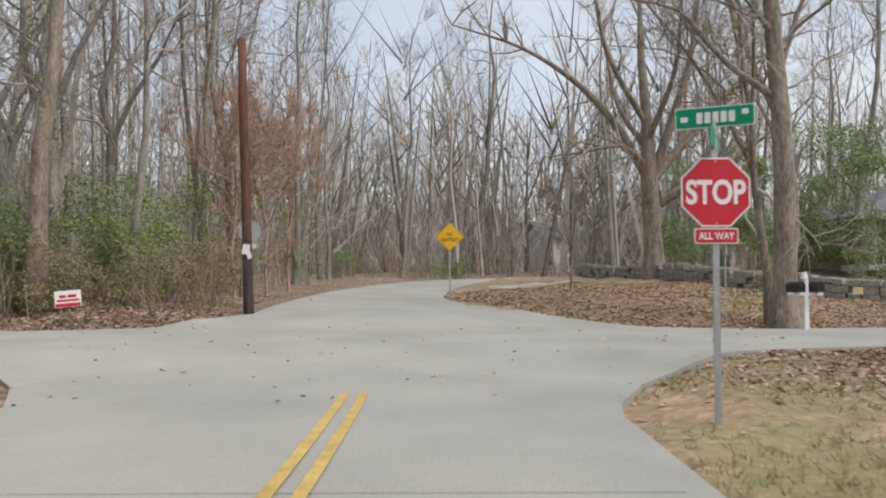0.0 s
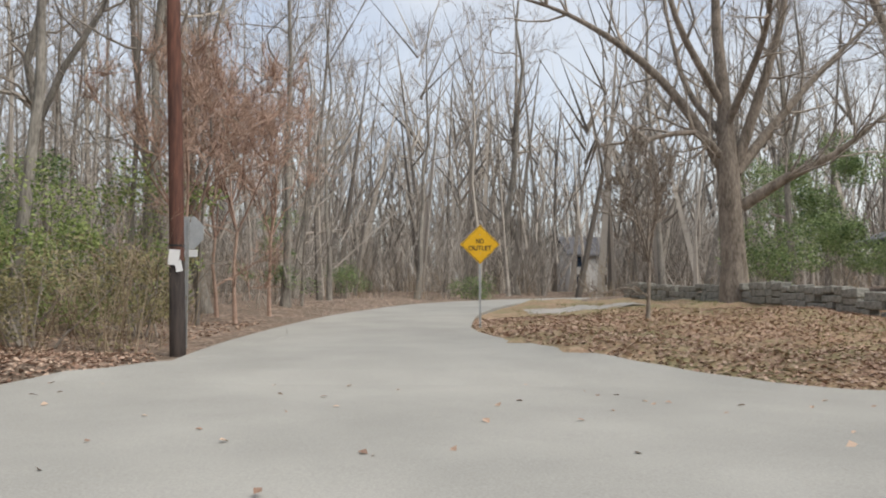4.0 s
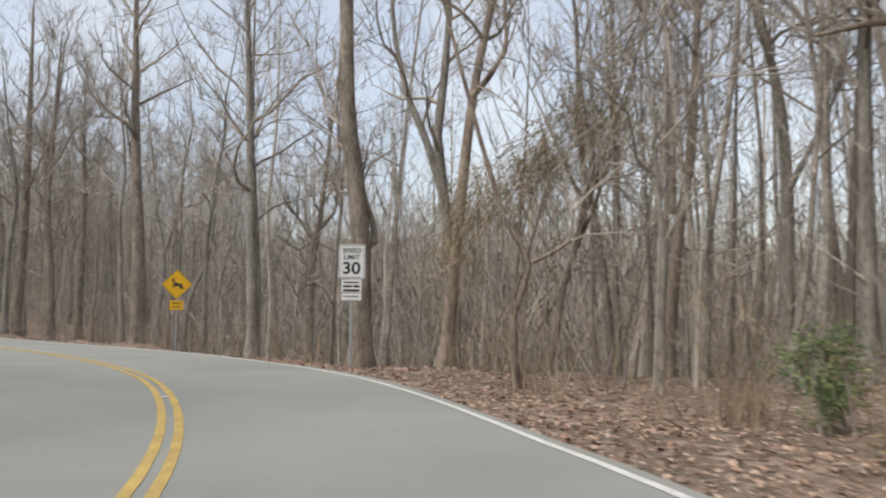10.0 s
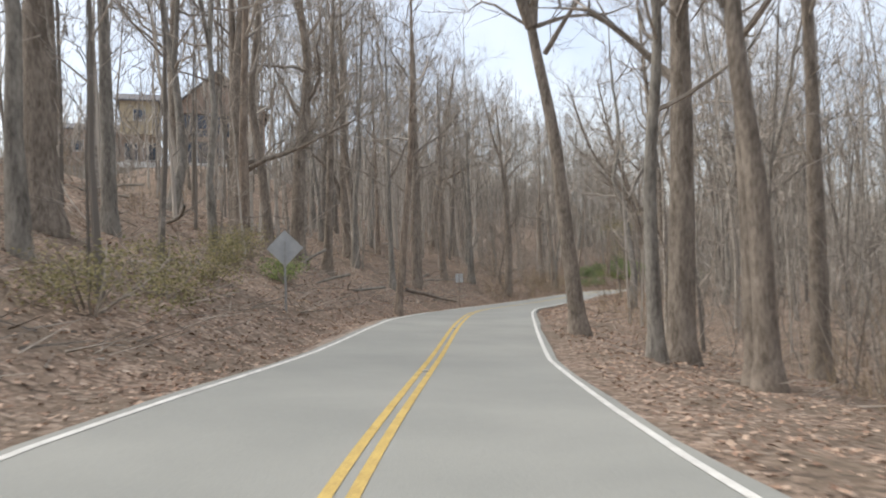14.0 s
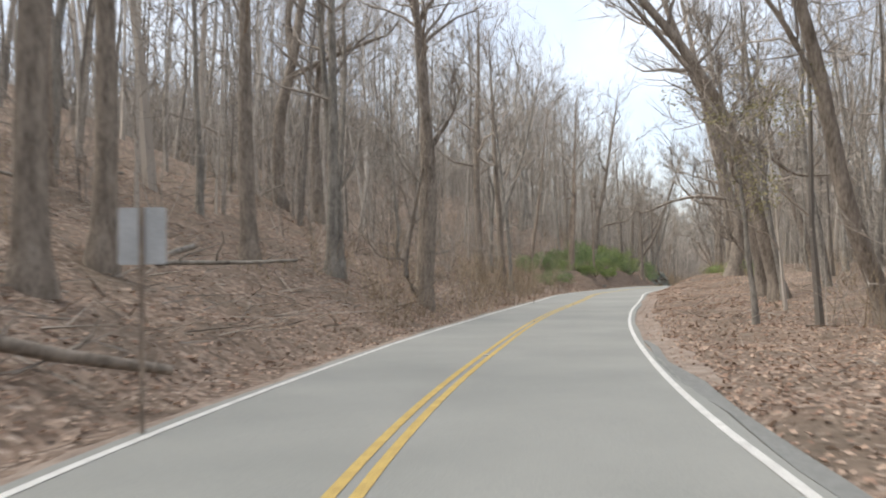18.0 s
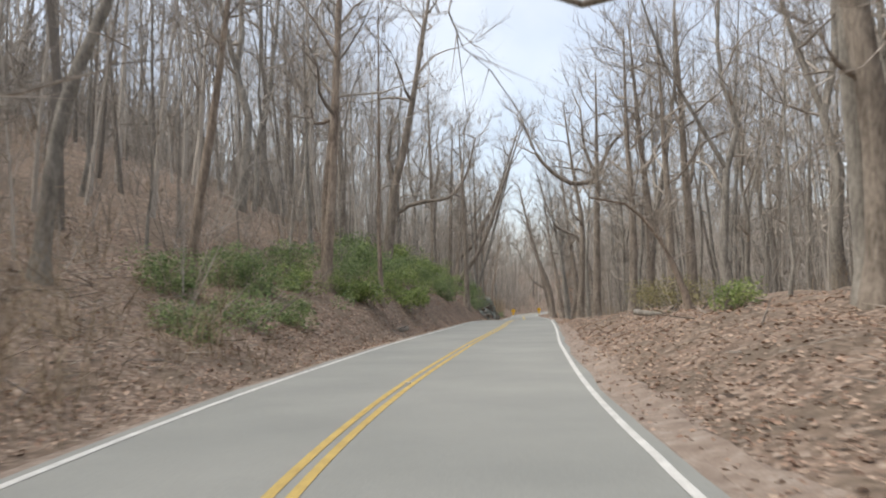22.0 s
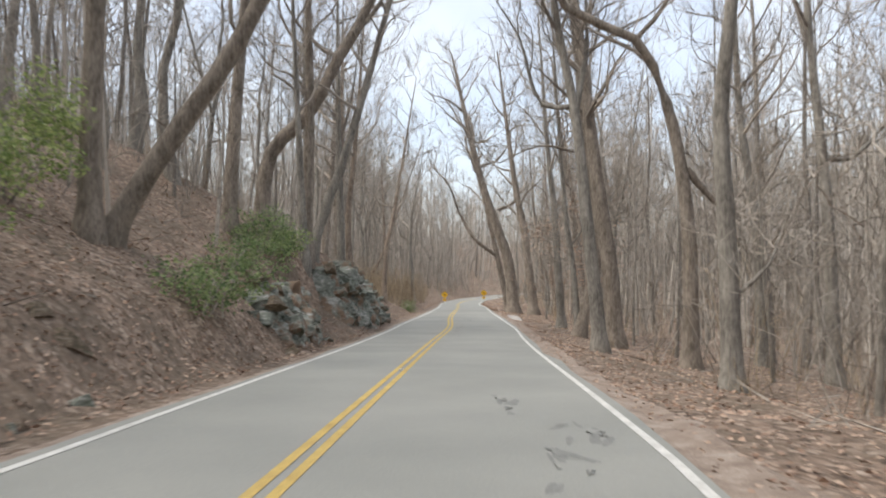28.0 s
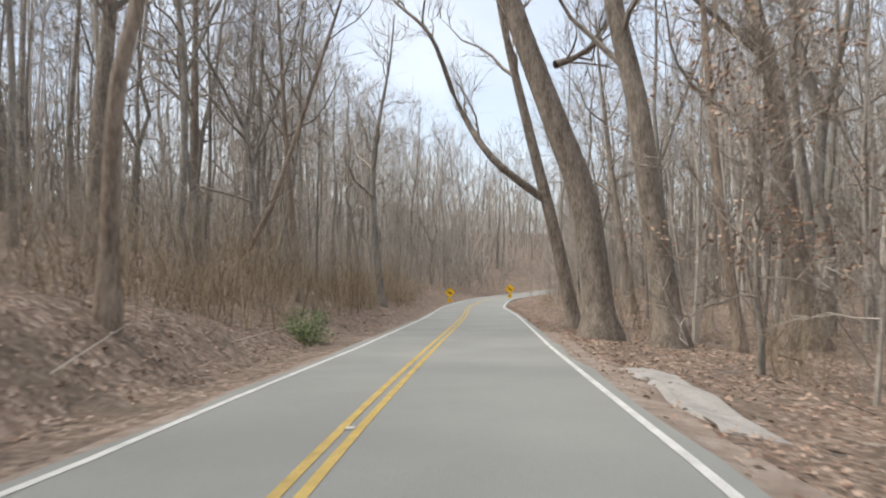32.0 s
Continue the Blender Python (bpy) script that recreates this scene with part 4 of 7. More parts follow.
bent_tree(-103.3, -71.4, 140, 0.30, [(-0.4, 2.7), (-0.9, 4.9), (-1.7, 7.5), (-2.7, 9.6)], [([(-1.7, 7.5), (-0.2, 6.8), (1.5, 5.4), (3.0, 5.3)], 0.12), ([(-0.6, 1.6), (-1.8, 3.2), (-2.6, 4.4)], 0.08)])
bent_tree(-100.6, -68.7, 140, 0.12, [(-0.4, 2.5), (-0.8, 5.4)])
bent_tree(-120.7, -85.8, 134, 0.46, [(0.4, 3.0), (-0.2, 6.0), (-0.8, 8.2)], [([(-0.4, 5.4), (-2.4, 5.6), (-4.4, 5.2), (-6.0, 4.6), (-6.9, 5.0)], 0.14), ([(-0.8, 6.5), (-2.2, 7.0), (-3.2, 7.3)], 0.08), ([(0.1, 6.6), (1.0, 7.2)], 0.12)])
bent_tree(-130.4, -85.8, 134, 0.30, [(-1.1, 4.1), (-2.1, 7.8), (-2.9, 9.9)])
bent_tree(-103.9, -89.5, 134, 0.12, [(-0.1, 2.2), (-0.2, 4.0), (-0.4, 5.6)], [([(-0.1, 2.3), (-0.7, 2.2)], 0.04)])
bent_tree(-106.8, -94.0, 134, 0.25, [(-0.1, 3.5), (-0.3, 7.4)])
bent_tree(-115.5, -105.5, 134, 0.22, [(0.6, 4.4), (1.5, 7.1), (2.6, 10.4)])
bent_tree(-129.2, -110.8, 134, 0.22, [(0.3, 5.6), (0.5, 11.3)])
bent_tree(-124.8, -88.9, 134, 0.24, [(-0.2, 4.9), (-0.4, 9.7)])
bent_tree(-132.8, -96.6, 132, 0.13, [(-1.0, 2.5), (-2.1, 3.7), (-3.3, 3.9)], over=0.6)
bent_tree(-142.0, -120.6, 130, 0.32, [(0.3, 2.7), (0.6, 5.4), (1.2, 7.8)], [([(0.3, 3.4), (1.4, 4.2), (2.7, 4.5), (3.8, 4.6), (4.8, 5.8), (5.5, 8.2)], 0.13), ([(0.5, 5.8), (0.2, 7.3), (0.3, 8.2)], 0.20)])
bent_tree(-132.9, -111.4, 130, 0.11, [(-0.1, 2.8), (-0.1, 5.2)])
bent_tree(-134.7, -118.6, 130, 0.13, [(-0.1, 2.0), (-0.2, 4.8)])
bent_tree(-148.9, -132.4, 130, 0.27, [(-0.1, 5.7), (-0.3, 9.8)])
bent_tree(-160.8, -134.0, 130, 0.27, [(-0.1, 6.9), (-0.3, 12.0)])
bent_tree(-166.5, -135.2, 130, 0.26, [(-0.1, 7.5), (-0.5, 15.0)])
bent_tree(-164.0, -119.7, 130, 0.34, [(0.1, 6.2), (0.2, 11.4)], [([(0.1, 11.1), (-1.9, 11.0), (-4.2, 12.9), (-5.5, 15.9)], 0.23), ([(0.2, 11.4), (-0.7, 13.8), (-1.0, 16.8)], 0.17), ([(0.2, 11.4), (1.3, 13.8), (3.1, 15.6)], 0.20)])
bent_tree(-171.6, -126.2, 130, 0.32, [(0.3, 8.6), (-0.3, 13.2), (-0.9, 17.6)])
bent_tree(-155.2, -111.5, 130, 0.29, [(0.1, 5.8), (-0.1, 12.2)])
bent_tree(-156.7, -111.1, 130, 0.32, [(0.1, 5.9), (-0.4, 11.2)], [([(-0.3, 9.2), (0.7, 10.7), (1.7, 12.5)], 0.13), ([(-0.1, 7.1), (-1.5, 7.2), (-2.8, 7.3)], 0.08)])
bent_tree(-154.9, -108.6, 130, 0.29, [(-0.1, 6.3), (-0.3, 11.3)])
bent_tree(-156.7, -108.1, 130, 0.36, [(-0.1, 5.6), (-0.3, 9.7), (-0.4, 11.8)], [([(-0.0, 8.3), (0.6, 10.6), (3.0, 11.8)], 0.12)])
bent_tree(-163.1, -108.2, 130, 0.19, [(0.3, 8.1), (0.7, 12.7)])
bent_tree(-174.6, -144.2, 128, 0.27, [(1.2, 2.1), (2.5, 4.0), (3.5, 5.8)])
bent_tree(-174.0, -144.0, 128, 0.27, [(0.0, 2.9), (0.1, 5.5)])
bent_tree(-183.1, -150.8, 128, 0.27, [(0.2, 4.4), (0.5, 8.6)])
bent_tree(-188.7, -155.8, 128, 0.36, [(0.4, 3.2), (2.1, 5.0), (3.4, 7.6), (4.6, 9.7)])
bent_tree(-188.3, -152.4, 128, 0.26, [(0.1, 6.0), (0.0, 10.8)])
bent_tree(-188.1, -138.5, 128, 0.23, [(-0.5, 4.9), (-0.8, 7.6), (-1.3, 10.1)], [([(-0.8, 7.6), (-0.4, 9.8), (-0.5, 11.2)], 0.13), ([(-0.8, 7.8), (-1.8, 7.9), (-2.6, 10.1), (-3.3, 11.2)], 0.09)])
bent_tree(-189.0, -135.9, 128, 0.26, [(-0.1, 4.7), (-0.7, 8.2), (-1.7, 10.1), (-3.8, 11.1)], [([(-0.1, 6.1), (0.7, 5.2), (1.2, 4.7)], 0.14)])
bent_tree(-182.8, -132.4, 128, 0.24, [(-0.1, 4.0), (-0.2, 6.3), (0.0, 8.9)], [([(0.1, 2.2), (0.8, 2.9), (1.2, 3.6)], 0.06)])
bent_tree(-194.4, -135.5, 128, 0.22, [(-0.2, 5.1), (-0.7, 9.1), (-0.9, 13.2)])
bent_tree(-190.7, -132.2, 128, 0.22, [(-0.2, 5.5), (-0.6, 10.6)], [([(-0.3, 6.7), (0.6, 6.7), (1.6, 7.7)], 0.12)])
bent_tree(-193.6, -155.6, 128, 0.22, [(-0.2, 7.3), (-0.3, 13.0)])
bent_tree(-196.0, -142.0, 129, 0.37, [(-0.2, 3.0), (-0.4, 4.7), (-0.7, 6.5)])
bent_tree(-197.7, -144.7, 129, 0.15, [(-0.2, 2.9), (-0.5, 5.0), (-0.7, 7.0)], [([(-0.4, 4.0), (0.5, 5.2), (1.5, 5.7)], 0.05)])
bent_tree(-202.7, -148.5, 129, 0.22, [(-0.2, 3.2), (-0.4, 6.2), (-0.7, 9.2)])
bent_tree(-187.8, -151.9, 129, 0.17, [(-0.1, 1.7), (-0.2, 3.1)])
bent_tree(-190.2, -154.1, 129, 0.24, [(0.5, 1.5), (0.8, 2.5), (1.2, 3.5)])
bent_tree(-196.0, -160.7, 129, 0.17, [(-0.1, 3.5), (-0.2, 6.1)])
bent_tree(-195.1, -157.2, 129, 0.15, [(-0.0, 3.3), (0.0, 6.3)])
bent_tree(-198.3, -159.7, 129, 0.19, [(-0.1, 3.4), (0.2, 6.7)])
bent_tree(-207.2, -149.6, 129, 0.14, [(0.1, 3.7), (-0.6, 7.2)])
bent_tree(-224.0, -165.7, 130, 0.52, [(-0.5, 4.5), (-1.3, 6.8), (-2.7, 10.9)], [([(-1.3, 8.7), (-0.6, 9.0), (0.1, 9.4)], 0.14)])
bent_tree(-229.4, -169.9, 130, 0.29, [(-0.8, 4.1), (-1.6, 7.5), (-2.6, 11.9)], [([(-1.2, 5.2), (-3.2, 6.7), (-4.5, 9.1), (-5.6, 11.7), (-6.9, 13.2)], 0.18)])
bent_tree(-222.0, -162.4, 130, 0.39, [(-0.5, 4.1), (-0.8, 6.7), (-1.4, 9.6)])
bent_tree(-226.3, -160.0, 130, 0.40, [(-0.6, 4.1), (-1.0, 7.8), (-1.5, 10.4)])
bent_tree(-222.6, -160.7, 130, 0.17, [(-0.5, 4.2), (-0.8, 9.5)])
bent_tree(-213.6, -177.8, 130, 0.32, [(0.1, 3.7), (0.4, 7.3)])
bent_tree(-207.1, -165.1, 130, 0.17, [(0.1, 2.9), (0.2, 4.0), (0.5, 5.3)])
bent_tree(-219.6, -179.1, 130, 0.13, [(1.0, 1.7), (1.6, 2.9)])
bent_tree(-222.5, -185.4, 130, 0.26, [(-0.1, 5.6), (-0.1, 12.1)])
bent_tree(-222.9, -178.8, 130, 0.16, [(-0.3, 3.1), (-0.6, 7.7)])
bent_tree(-236.6, -187.5, 130, 0.24, [(-0.4, 8.1), (0.7, 14.9)])
bent_tree(-245.2, -175.5, 130, 0.26, [(-0.9, 6.8), (-1.7, 15.1)])
bent_tree(-54.2, -11.6, 136, 0.35, [(-0.1, 4.4), (-0.3, 7.8), (-0.4, 10.3)], [([(-0.4, 10.1), (-0.8, 10.5), (-1.7, 11.2)], 0.14)])
bent_tree(-52.8, -4.6, 136, 0.20, [(-0.0, 4.0), (-0.2, 6.7), (-0.3, 9.4)], [([(-0.2, 7.0), (-0.9, 7.4), (-1.4, 7.1)], 0.05), ([(-0.2, 5.9), (0.8, 6.7), (2.3, 7.2)], 0.07)])
bent_tree(-63.8, -7.8, 136, 0.26, [(0.1, 6.9), (0.4, 8.9)], [([(0.2, 8.1), (-0.8, 9.5), (-1.6, 10.3)], 0.12), ([(0.4, 8.9), (1.2, 9.9), (1.6, 11.8)], 0.14), ([(0.3, 8.5), (-0.7, 7.7), (-1.9, 8.5)], 0.08)])
bent_tree(-60.2, -22.6, 136, 0.25, [(-0.1, 6.4), (-0.3, 10.2), (0.1, 13.8)])
bent_tree(-55.8, -47.4, 151, 0.33, [(0.1, 3.6), (-0.0, 7.4), (0.3, 11.3)], [([(0.1, 3.3), (1.2, 3.8), (3.0, 4.6)], 0.15)])
bent_tree(-60.4, -52.9, 151, 0.39, [(0.2, 4.8), (0.7, 10.8), (0.3, 13.9)])
bent_tree(-49.0, -36.6, 153, 0.23, [(-0.0, 1.8), (-0.1, 4.5)])
bent_tree(-58.0, -49.9, 153, 0.26, [(-0.4, 4.5), (-0.8, 7.6), (-0.5, 10.1)])
bent_tree(-62.4, -53.8, 152, 0.26, [(0.1, 2.1), (0.2, 4.0)])
bent_tree(-68.4, -65.3, 152, 0.36, [(-0.2, 3.7), (-0.2, 7.7)], [([(-0.5, 4.1), (-1.0, 5.9), (-2.6, 7.5)], 0.20)])
bent_tree(-74.6, -66.8, 145, 0.25, [(0.1, 2.5), (0.1, 4.8)])
bent_tree(-80.5, -73.6, 145, 0.26, [(-0.1, 2.9), (-0.1, 6.4)])
bent_tree(-120.6, -107.1, 132, 0.17, [(0.5, 4.0), (0.7, 5.2)], [([(0.7, 5.2), (1.0, 7.0)], 0.09)])
bent_tree(-129.9, -111.6, 132, 0.24, [(0.0, 3.8), (0.3, 7.5)], [([(0.3, 7.2), (-0.5, 7.0), (-0.7, 7.7)], 0.10)])
bent_tree(-123.9, -88.4, 132, 0.32, [(-0.0, 3.1), (-0.2, 4.8), (-0.3, 5.9)], [([(-0.2, 4.3), (-0.7, 4.5), (-1.1, 4.8)], 0.08)])
bent_tree(-197.6, -144.6, 129, 0.27, [(0.8, 3.5), (0.4, 8.3), (0.0, 11.1)], [([(0.1, 8.3), (-1.8, 8.6), (-3.6, 7.8)], 0.07)])
bent_tree(8.3, 20.8, 0, 0.29, [(0.1, 2.6), (-0.0, 5.4), (-0.1, 7.3)], [([(-0.2, 5.8), (-0.8, 6.1), (-1.3, 6.6), (-1.8, 7.2), (-2.5, 7.9), (-3.6, 8.1)], 0.10), ([(-0.1, 7.3), (-0.9, 8.1)], 0.10)], label="vine-hung dark tree with an arching limb", bark=BARK_DARK)


def clear_of(x, y, gap_left=5.2, gap_right=4.6):
    """Whether a point lies off the roads and the open ground."""
    _, d = nearest(MAIN, [x], [y])
    _, e = nearest(APPROACH, [x], [y])
    _, g = nearest(NORTH, [x], [y])
    d, e, g = d[0], e[0], g[0]
    if -gap_right < d < gap_left or abs(e) < 5.5 or abs(g) < 4.5:
        return False
    if -13 < d < 0 and -162 < x < -96:
        return False
    if -2 < x < 40 and 18 < y < 60 or -6 < x < 12 and y < 13:
        return False
    if -6.3 < x < 0 and 18 < y < 60:
        return False
    if -24 < x < 0 and 14 < y < 25:
        return False
    if math.hypot(x + 39.5, y - 8.4) < 3.4:
        return False
    return not (-79 < x < -50 and -121 < y < -100)


taken = [(h[1], h[2]) for h in HERO]


def scatter(count, near, far, gap, rng, a=0.0, b=1.0):
    """Seeded places beside the main road, between two distances from its middle."""
    out, tries = [], 0
    lo, hi = s_at(30, 18.6), s_at(-300, -218)
    nr = normals(MAIN)
    while len(out) < count and tries < count * 30:
        tries += 1
        s = lo + (hi - lo) * rng.uniform(a, b)
        i = int(np.searchsorted(S_MAIN, s))
        d = rng.choice((-1, 1)) * (near + (far - near) * rng.uniform() ** 1.3)
        x, y = MAIN[i, :2] + nr[i] * d
        if not clear_of(x, y):
            continue
        if any((x - u) ** 2 + (y - v) ** 2 < gap * gap for u, v in taken):
            continue
        taken.append((x, y))
        out.append((x, y))
    return out


for x, y in scatter(170, 8.2, 20, 1.9, rng):
    k = int(rng.integers(0, 13))
    plant(k, x, y, rng.uniform(0, 360), rng.uniform(0.85, 1.12), (rng.normal(0, 2.5), rng.normal(0, 2.5)))
nrm = normals(MAIN)
for k in range(64):
    i = int(np.searchsorted(S_MAIN, s_at(-86, -67) + (s_at(-168, -131) - s_at(-86, -67)) * (k + rng.uniform(0, 1)) / 64))
    x, y = MAIN[i, :2] - nrm[i] * (9.5 + 13 * rng.uniform(0, 1))
    if all((x - u) ** 2 + (y - v) ** 2 > 3 for u, v in taken):
        taken.append((x, y))
        plant(int(rng.integers(0, 13)), x, y, rng.uniform(0, 360), rng.uniform(0.8, 1.1), (rng.normal(0, 3), rng.normal(0, 3)))
for x, y in ((-12, 26), (-13.5, 34), (-15.5, 30), (-18, 27), (-8.5, 36), (-11, 41), (-7.6, 44), (-14, 47), (-7, 52), (-3, 62), (4, 72), (-10, 58), (16, 52), (20, 62), (26, 58), (12, 60), (30, 48), (22, 46)):
    plant(int(rng.integers(0, 9)), x, y, rng.uniform(0, 360), rng.uniform(0.85, 1.1), (rng.normal(0, 2), rng.normal(0, 2)))


def joined(name, items, label, category, mats, mat_of=None):
    """Many small copies in one mesh: items of (data, x, y, z, turn, size)."""
    heap, slots = Heap(), []
    for data, x, y, z, turn, size in items:
        c, s = math.cos(turn) * size, math.sin(turn) * size
        for part_no, (v, f) in enumerate(data):
            lean = math.sin(x * 12.9 + y * 78.2) * 0.08, math.sin(x * 39.3 + y * 11.1) * 0.08
            up = np.maximum(v[:, 2], 0) * size
            heap.add(np.c_[v[:, 0] * c - v[:, 1] * s + x + up * lean[0], v[:, 0] * s + v[:, 1] * c + y + up * lean[1], v[:, 2] * size + z], f)
            slots.append(np.full(len(heap.f[-1]), part_no))
    v, f = heap.get()
    me = mesh_of(name, v, f, mats)
    me.polygons.foreach_set("material_index", np.concatenate(slots).astype(np.int32))
    return tagged(new(name, me), label, category, kind="stuff")


def far_spots(count, near, far):
    """Loose places farther from the road, with no least gap."""
    lo, hi = s_at(40, 19.5), s_at(-330, -222)
    nr, out = normals(MAIN), []
    ss, dd = rng.uniform(lo, hi, count), rng.choice((-1, 1), count) * rng.uniform(near, far, count)
    pts = np.stack([np.interp(ss, S_MAIN, MAIN[:, k]) + np.interp(ss, S_MAIN, nr[:, k]) * dd for k in (0, 1)], 1)
    _, d = nearest(MAIN, pts[:, 0], pts[:, 1])
    return [tuple(p) for p, e in zip(pts, d) if abs(e) > near * 0.9 and clear_of(p[0], p[1])]


spots = scatter(520, 8.5, 45, 1.4, rng)
thin = scatter(400, 7, 34, 0.8, rng)
north_spots = [(rng.uniform(-75, 60), rng.uniform(58, 120)) for _ in range(240)] + [(rng.uniform(-75, -14), rng.uniform(24, 60)) for _ in range(130)]
north_spots = [p for p in north_spots if abs(p[0] / p[1] - 0.128) > 0.035]
north_spots += [(rng.uniform(-85, -24), rng.uniform(10, 48)) for _ in range(190)]
end_spots = [(rng.uniform(-390, -285), rng.uniform(-290, -150)) for _ in range(240)]
spots += [p for p in north_spots + end_spots if clear_of(*p)]
spots = [q for q in spots if abs(nearest(MAIN, [q[0]], [q[1]])[1][0]) > 12]
left_hill = far_spots(1500, 14, 48)
spots += [q for q in left_hill if nearest(MAIN, [q[0]], [q[1]])[1][0] > 0 and q[0] < -58][:420]
spots += [q for q in far_spots(1700, 14, 46) if nearest(MAIN, [q[0]], [q[1]])[1][0] < 0 and q[0] < -86][:400]
beyond = far_spots(1000, 40, 130)
hill = [(x, y) for x, y in zip(rng.uniform(-90, -40, 150), rng.uniform(-66, -22, 150)) if nearest(MAIN, [x], [y])[1][0] > 6.5]
thin += hill[::6]
spots += hill[1::2]
items = []
for group, kinds, low, high in ((spots, FAR, 0.75, 1.1), (thin, THIN, 0.7, 1.2), (beyond, BEYOND, 0.8, 1.15)):
    zs = ground_z([p[0] for p in group], [p[1] for p in group])
    items += [(kinds[int(rng.integers(0, len(kinds)))], x, y, z, rng.uniform(0, 6.3), rng.uniform(low, high)) for (x, y), z in zip(group, zs)]
joined("woodland", items, "dense bare winter woodland, grey and brown", "trees", [BARK_FAR, TWIG])


def understory(seed, height):
    """A small bare tree of the shrub layer: a few stems and a cloud of fine twigs."""
    rng = np.random.default_rng(seed)
    k, n = 4, 44
    st = np.c_[rng.normal(0, 0.15, (k, 2)), np.full(k, -0.3)]
    d = np.c_[rng.normal(0, 0.22, (k, 2)), np.ones(k)]
    L = height * rng.uniform(0.7, 1.0, k)
    w = rng.integers(0, k, n)
    dn = d / np.linalg.norm(d, axis=1)[:, None]
    o = st[w] + dn[w] * (L[w] * rng.uniform(0.2, 0.95, n))[:, None]
    td = dn[w] * 0.6 + rng.normal(0, 0.55, (n, 3)) + [0, 0, 0.2]
    heap = Heap()
    heap.add(*cones(st, d, L, rng.uniform(0.014, 0.03, k), rng))
    heap.add(*cones(o, td, height * rng.uniform(0.12, 0.38, n), rng.uniform(0.008, 0.014, n), rng))
    return (heap.get(),)


LAYER = [understory(390 + k, (4.5, 6.5, 3.2, 8.0, 5.5)[k]) for k in range(5)]
low = [p for p in far_spots(3000, 8.5, 46) if p[0] > -100 or nearest(MAIN, [p[0]], [p[1]])[1][0] > 0 or rng.uniform() < 0.5]
low += [p for p in zip(rng.uniform(-60, 40, 500), rng.uniform(56, 110, 500)) if clear_of(*p)] + [p for p in zip(rng.uniform(-60, -9, 260), rng.uniform(24, 60, 260)) if clear_of(*p)]
low += [p for p in zip(rng.uniform(-330, -262, 400), rng.uniform(-260, -170, 400)) if clear_of(*p)]
low += [p for p in far_spots(420, 7.0, 14) if not (-205 < p[0] < -186 and p[1] < -146 - 0.7 * (p[0] + 190))]
low = [p for p in low if not (-58 < p[0] < -44 and -66 < p[1] < -18) and not (p[1] > 50 and abs(p[0] / p[1] - 0.128) < 0.035)]
low_d = nearest(MAIN, [p[0] for p in low], [p[1] for p in low])[1]
low = [p for p, d in zip(low, low_d) if not (-84 < p[0] < -44 and 0 < d < 20 and rng.uniform() < 0.75)]
zs = ground_z([p[0] for p in low], [p[1] for p in low])
joined("shrub_layer", [(LAYER[int(rng.integers(0, 5))], x, y, z, rng.uniform(0, 6.3), rng.uniform(0.6, 1.2)) for (x, y), z in zip(low, zs)], "fine grey-brown saplings under the taller trees", "saplings", [HAZE])


def thicket_fan(seed, height):
    """Far growth between the trees: a sheaf of bare spikes."""
    rng = np.random.default_rng(seed)
    n = 24
    st = np.c_[rng.normal(0, 1.3, (n, 2)), height * rng.uniform(-0.05, 0.5, n)]
    d = np.c_[rng.normal(0, 0.35, (n, 2)), np.ones(n)]
    return (cones(st, d, height * rng.uniform(0.25, 0.6, n), rng.uniform(0.025, 0.06, n), rng),)


FANS = [thicket_fan(410 + k, (8, 11, 6.5, 13)[k]) for k in range(4)]
back = far_spots(3600, 26, 110)
back += [p for p in zip(rng.uniform(-70, 60, 500), rng.uniform(70, 150, 500)) if clear_of(*p)] + [p for p in zip(rng.uniform(-420, -285, 700), rng.uniform(-330, -140, 700)) if clear_of(*p)]
more = far_spots(3000, 32, 80)
side = nearest(MAIN, [p[0] for p in more], [p[1] for p in more])[1]
back += [p for p, d in zip(more, side) if (d < 0 and p[0] < -30) or (d > 24 and -170 < p[0] < -50 and not (-80 < p[0] < -40))]
back = [p for p in back if not (p[1] > 50 and abs(p[0] / p[1] - 0.128) < 0.035)]
zs = ground_z([p[0] for p in back], [p[1] for p in back])
joined("far_thicket", [(FANS[int(rng.integers(0, 4))], x, y, z, rng.uniform(0, 6.3), rng.uniform(0.45, 1.5) * (1.0 + min(max(-z - 1, 0), 9) * 0.1)) for (x, y), z in zip(back, zs)], "grey-brown thicket filling the woods far off", "brush", [HAZE])


def spray(seed, height):
    """A far tree as a fan of thin spikes."""
    rng = np.random.default_rng(seed)
    n = 14
    st = np.c_[np.zeros((n, 2)), height * rng.uniform(0.2, 0.75, n)]
    d = np.c_[rng.normal(0, 0.5, (n, 2)), np.ones(n)]
    st[0], d[0] = (0, 0, -1), (0, 0, 1)
    L = height * rng.uniform(0.2, 0.45, n)
    L[0] = height
    r = rng.uniform(0.06, 0.13, n)
    r[0] = 0.3
    return (cones(st, d, L, r, rng),)


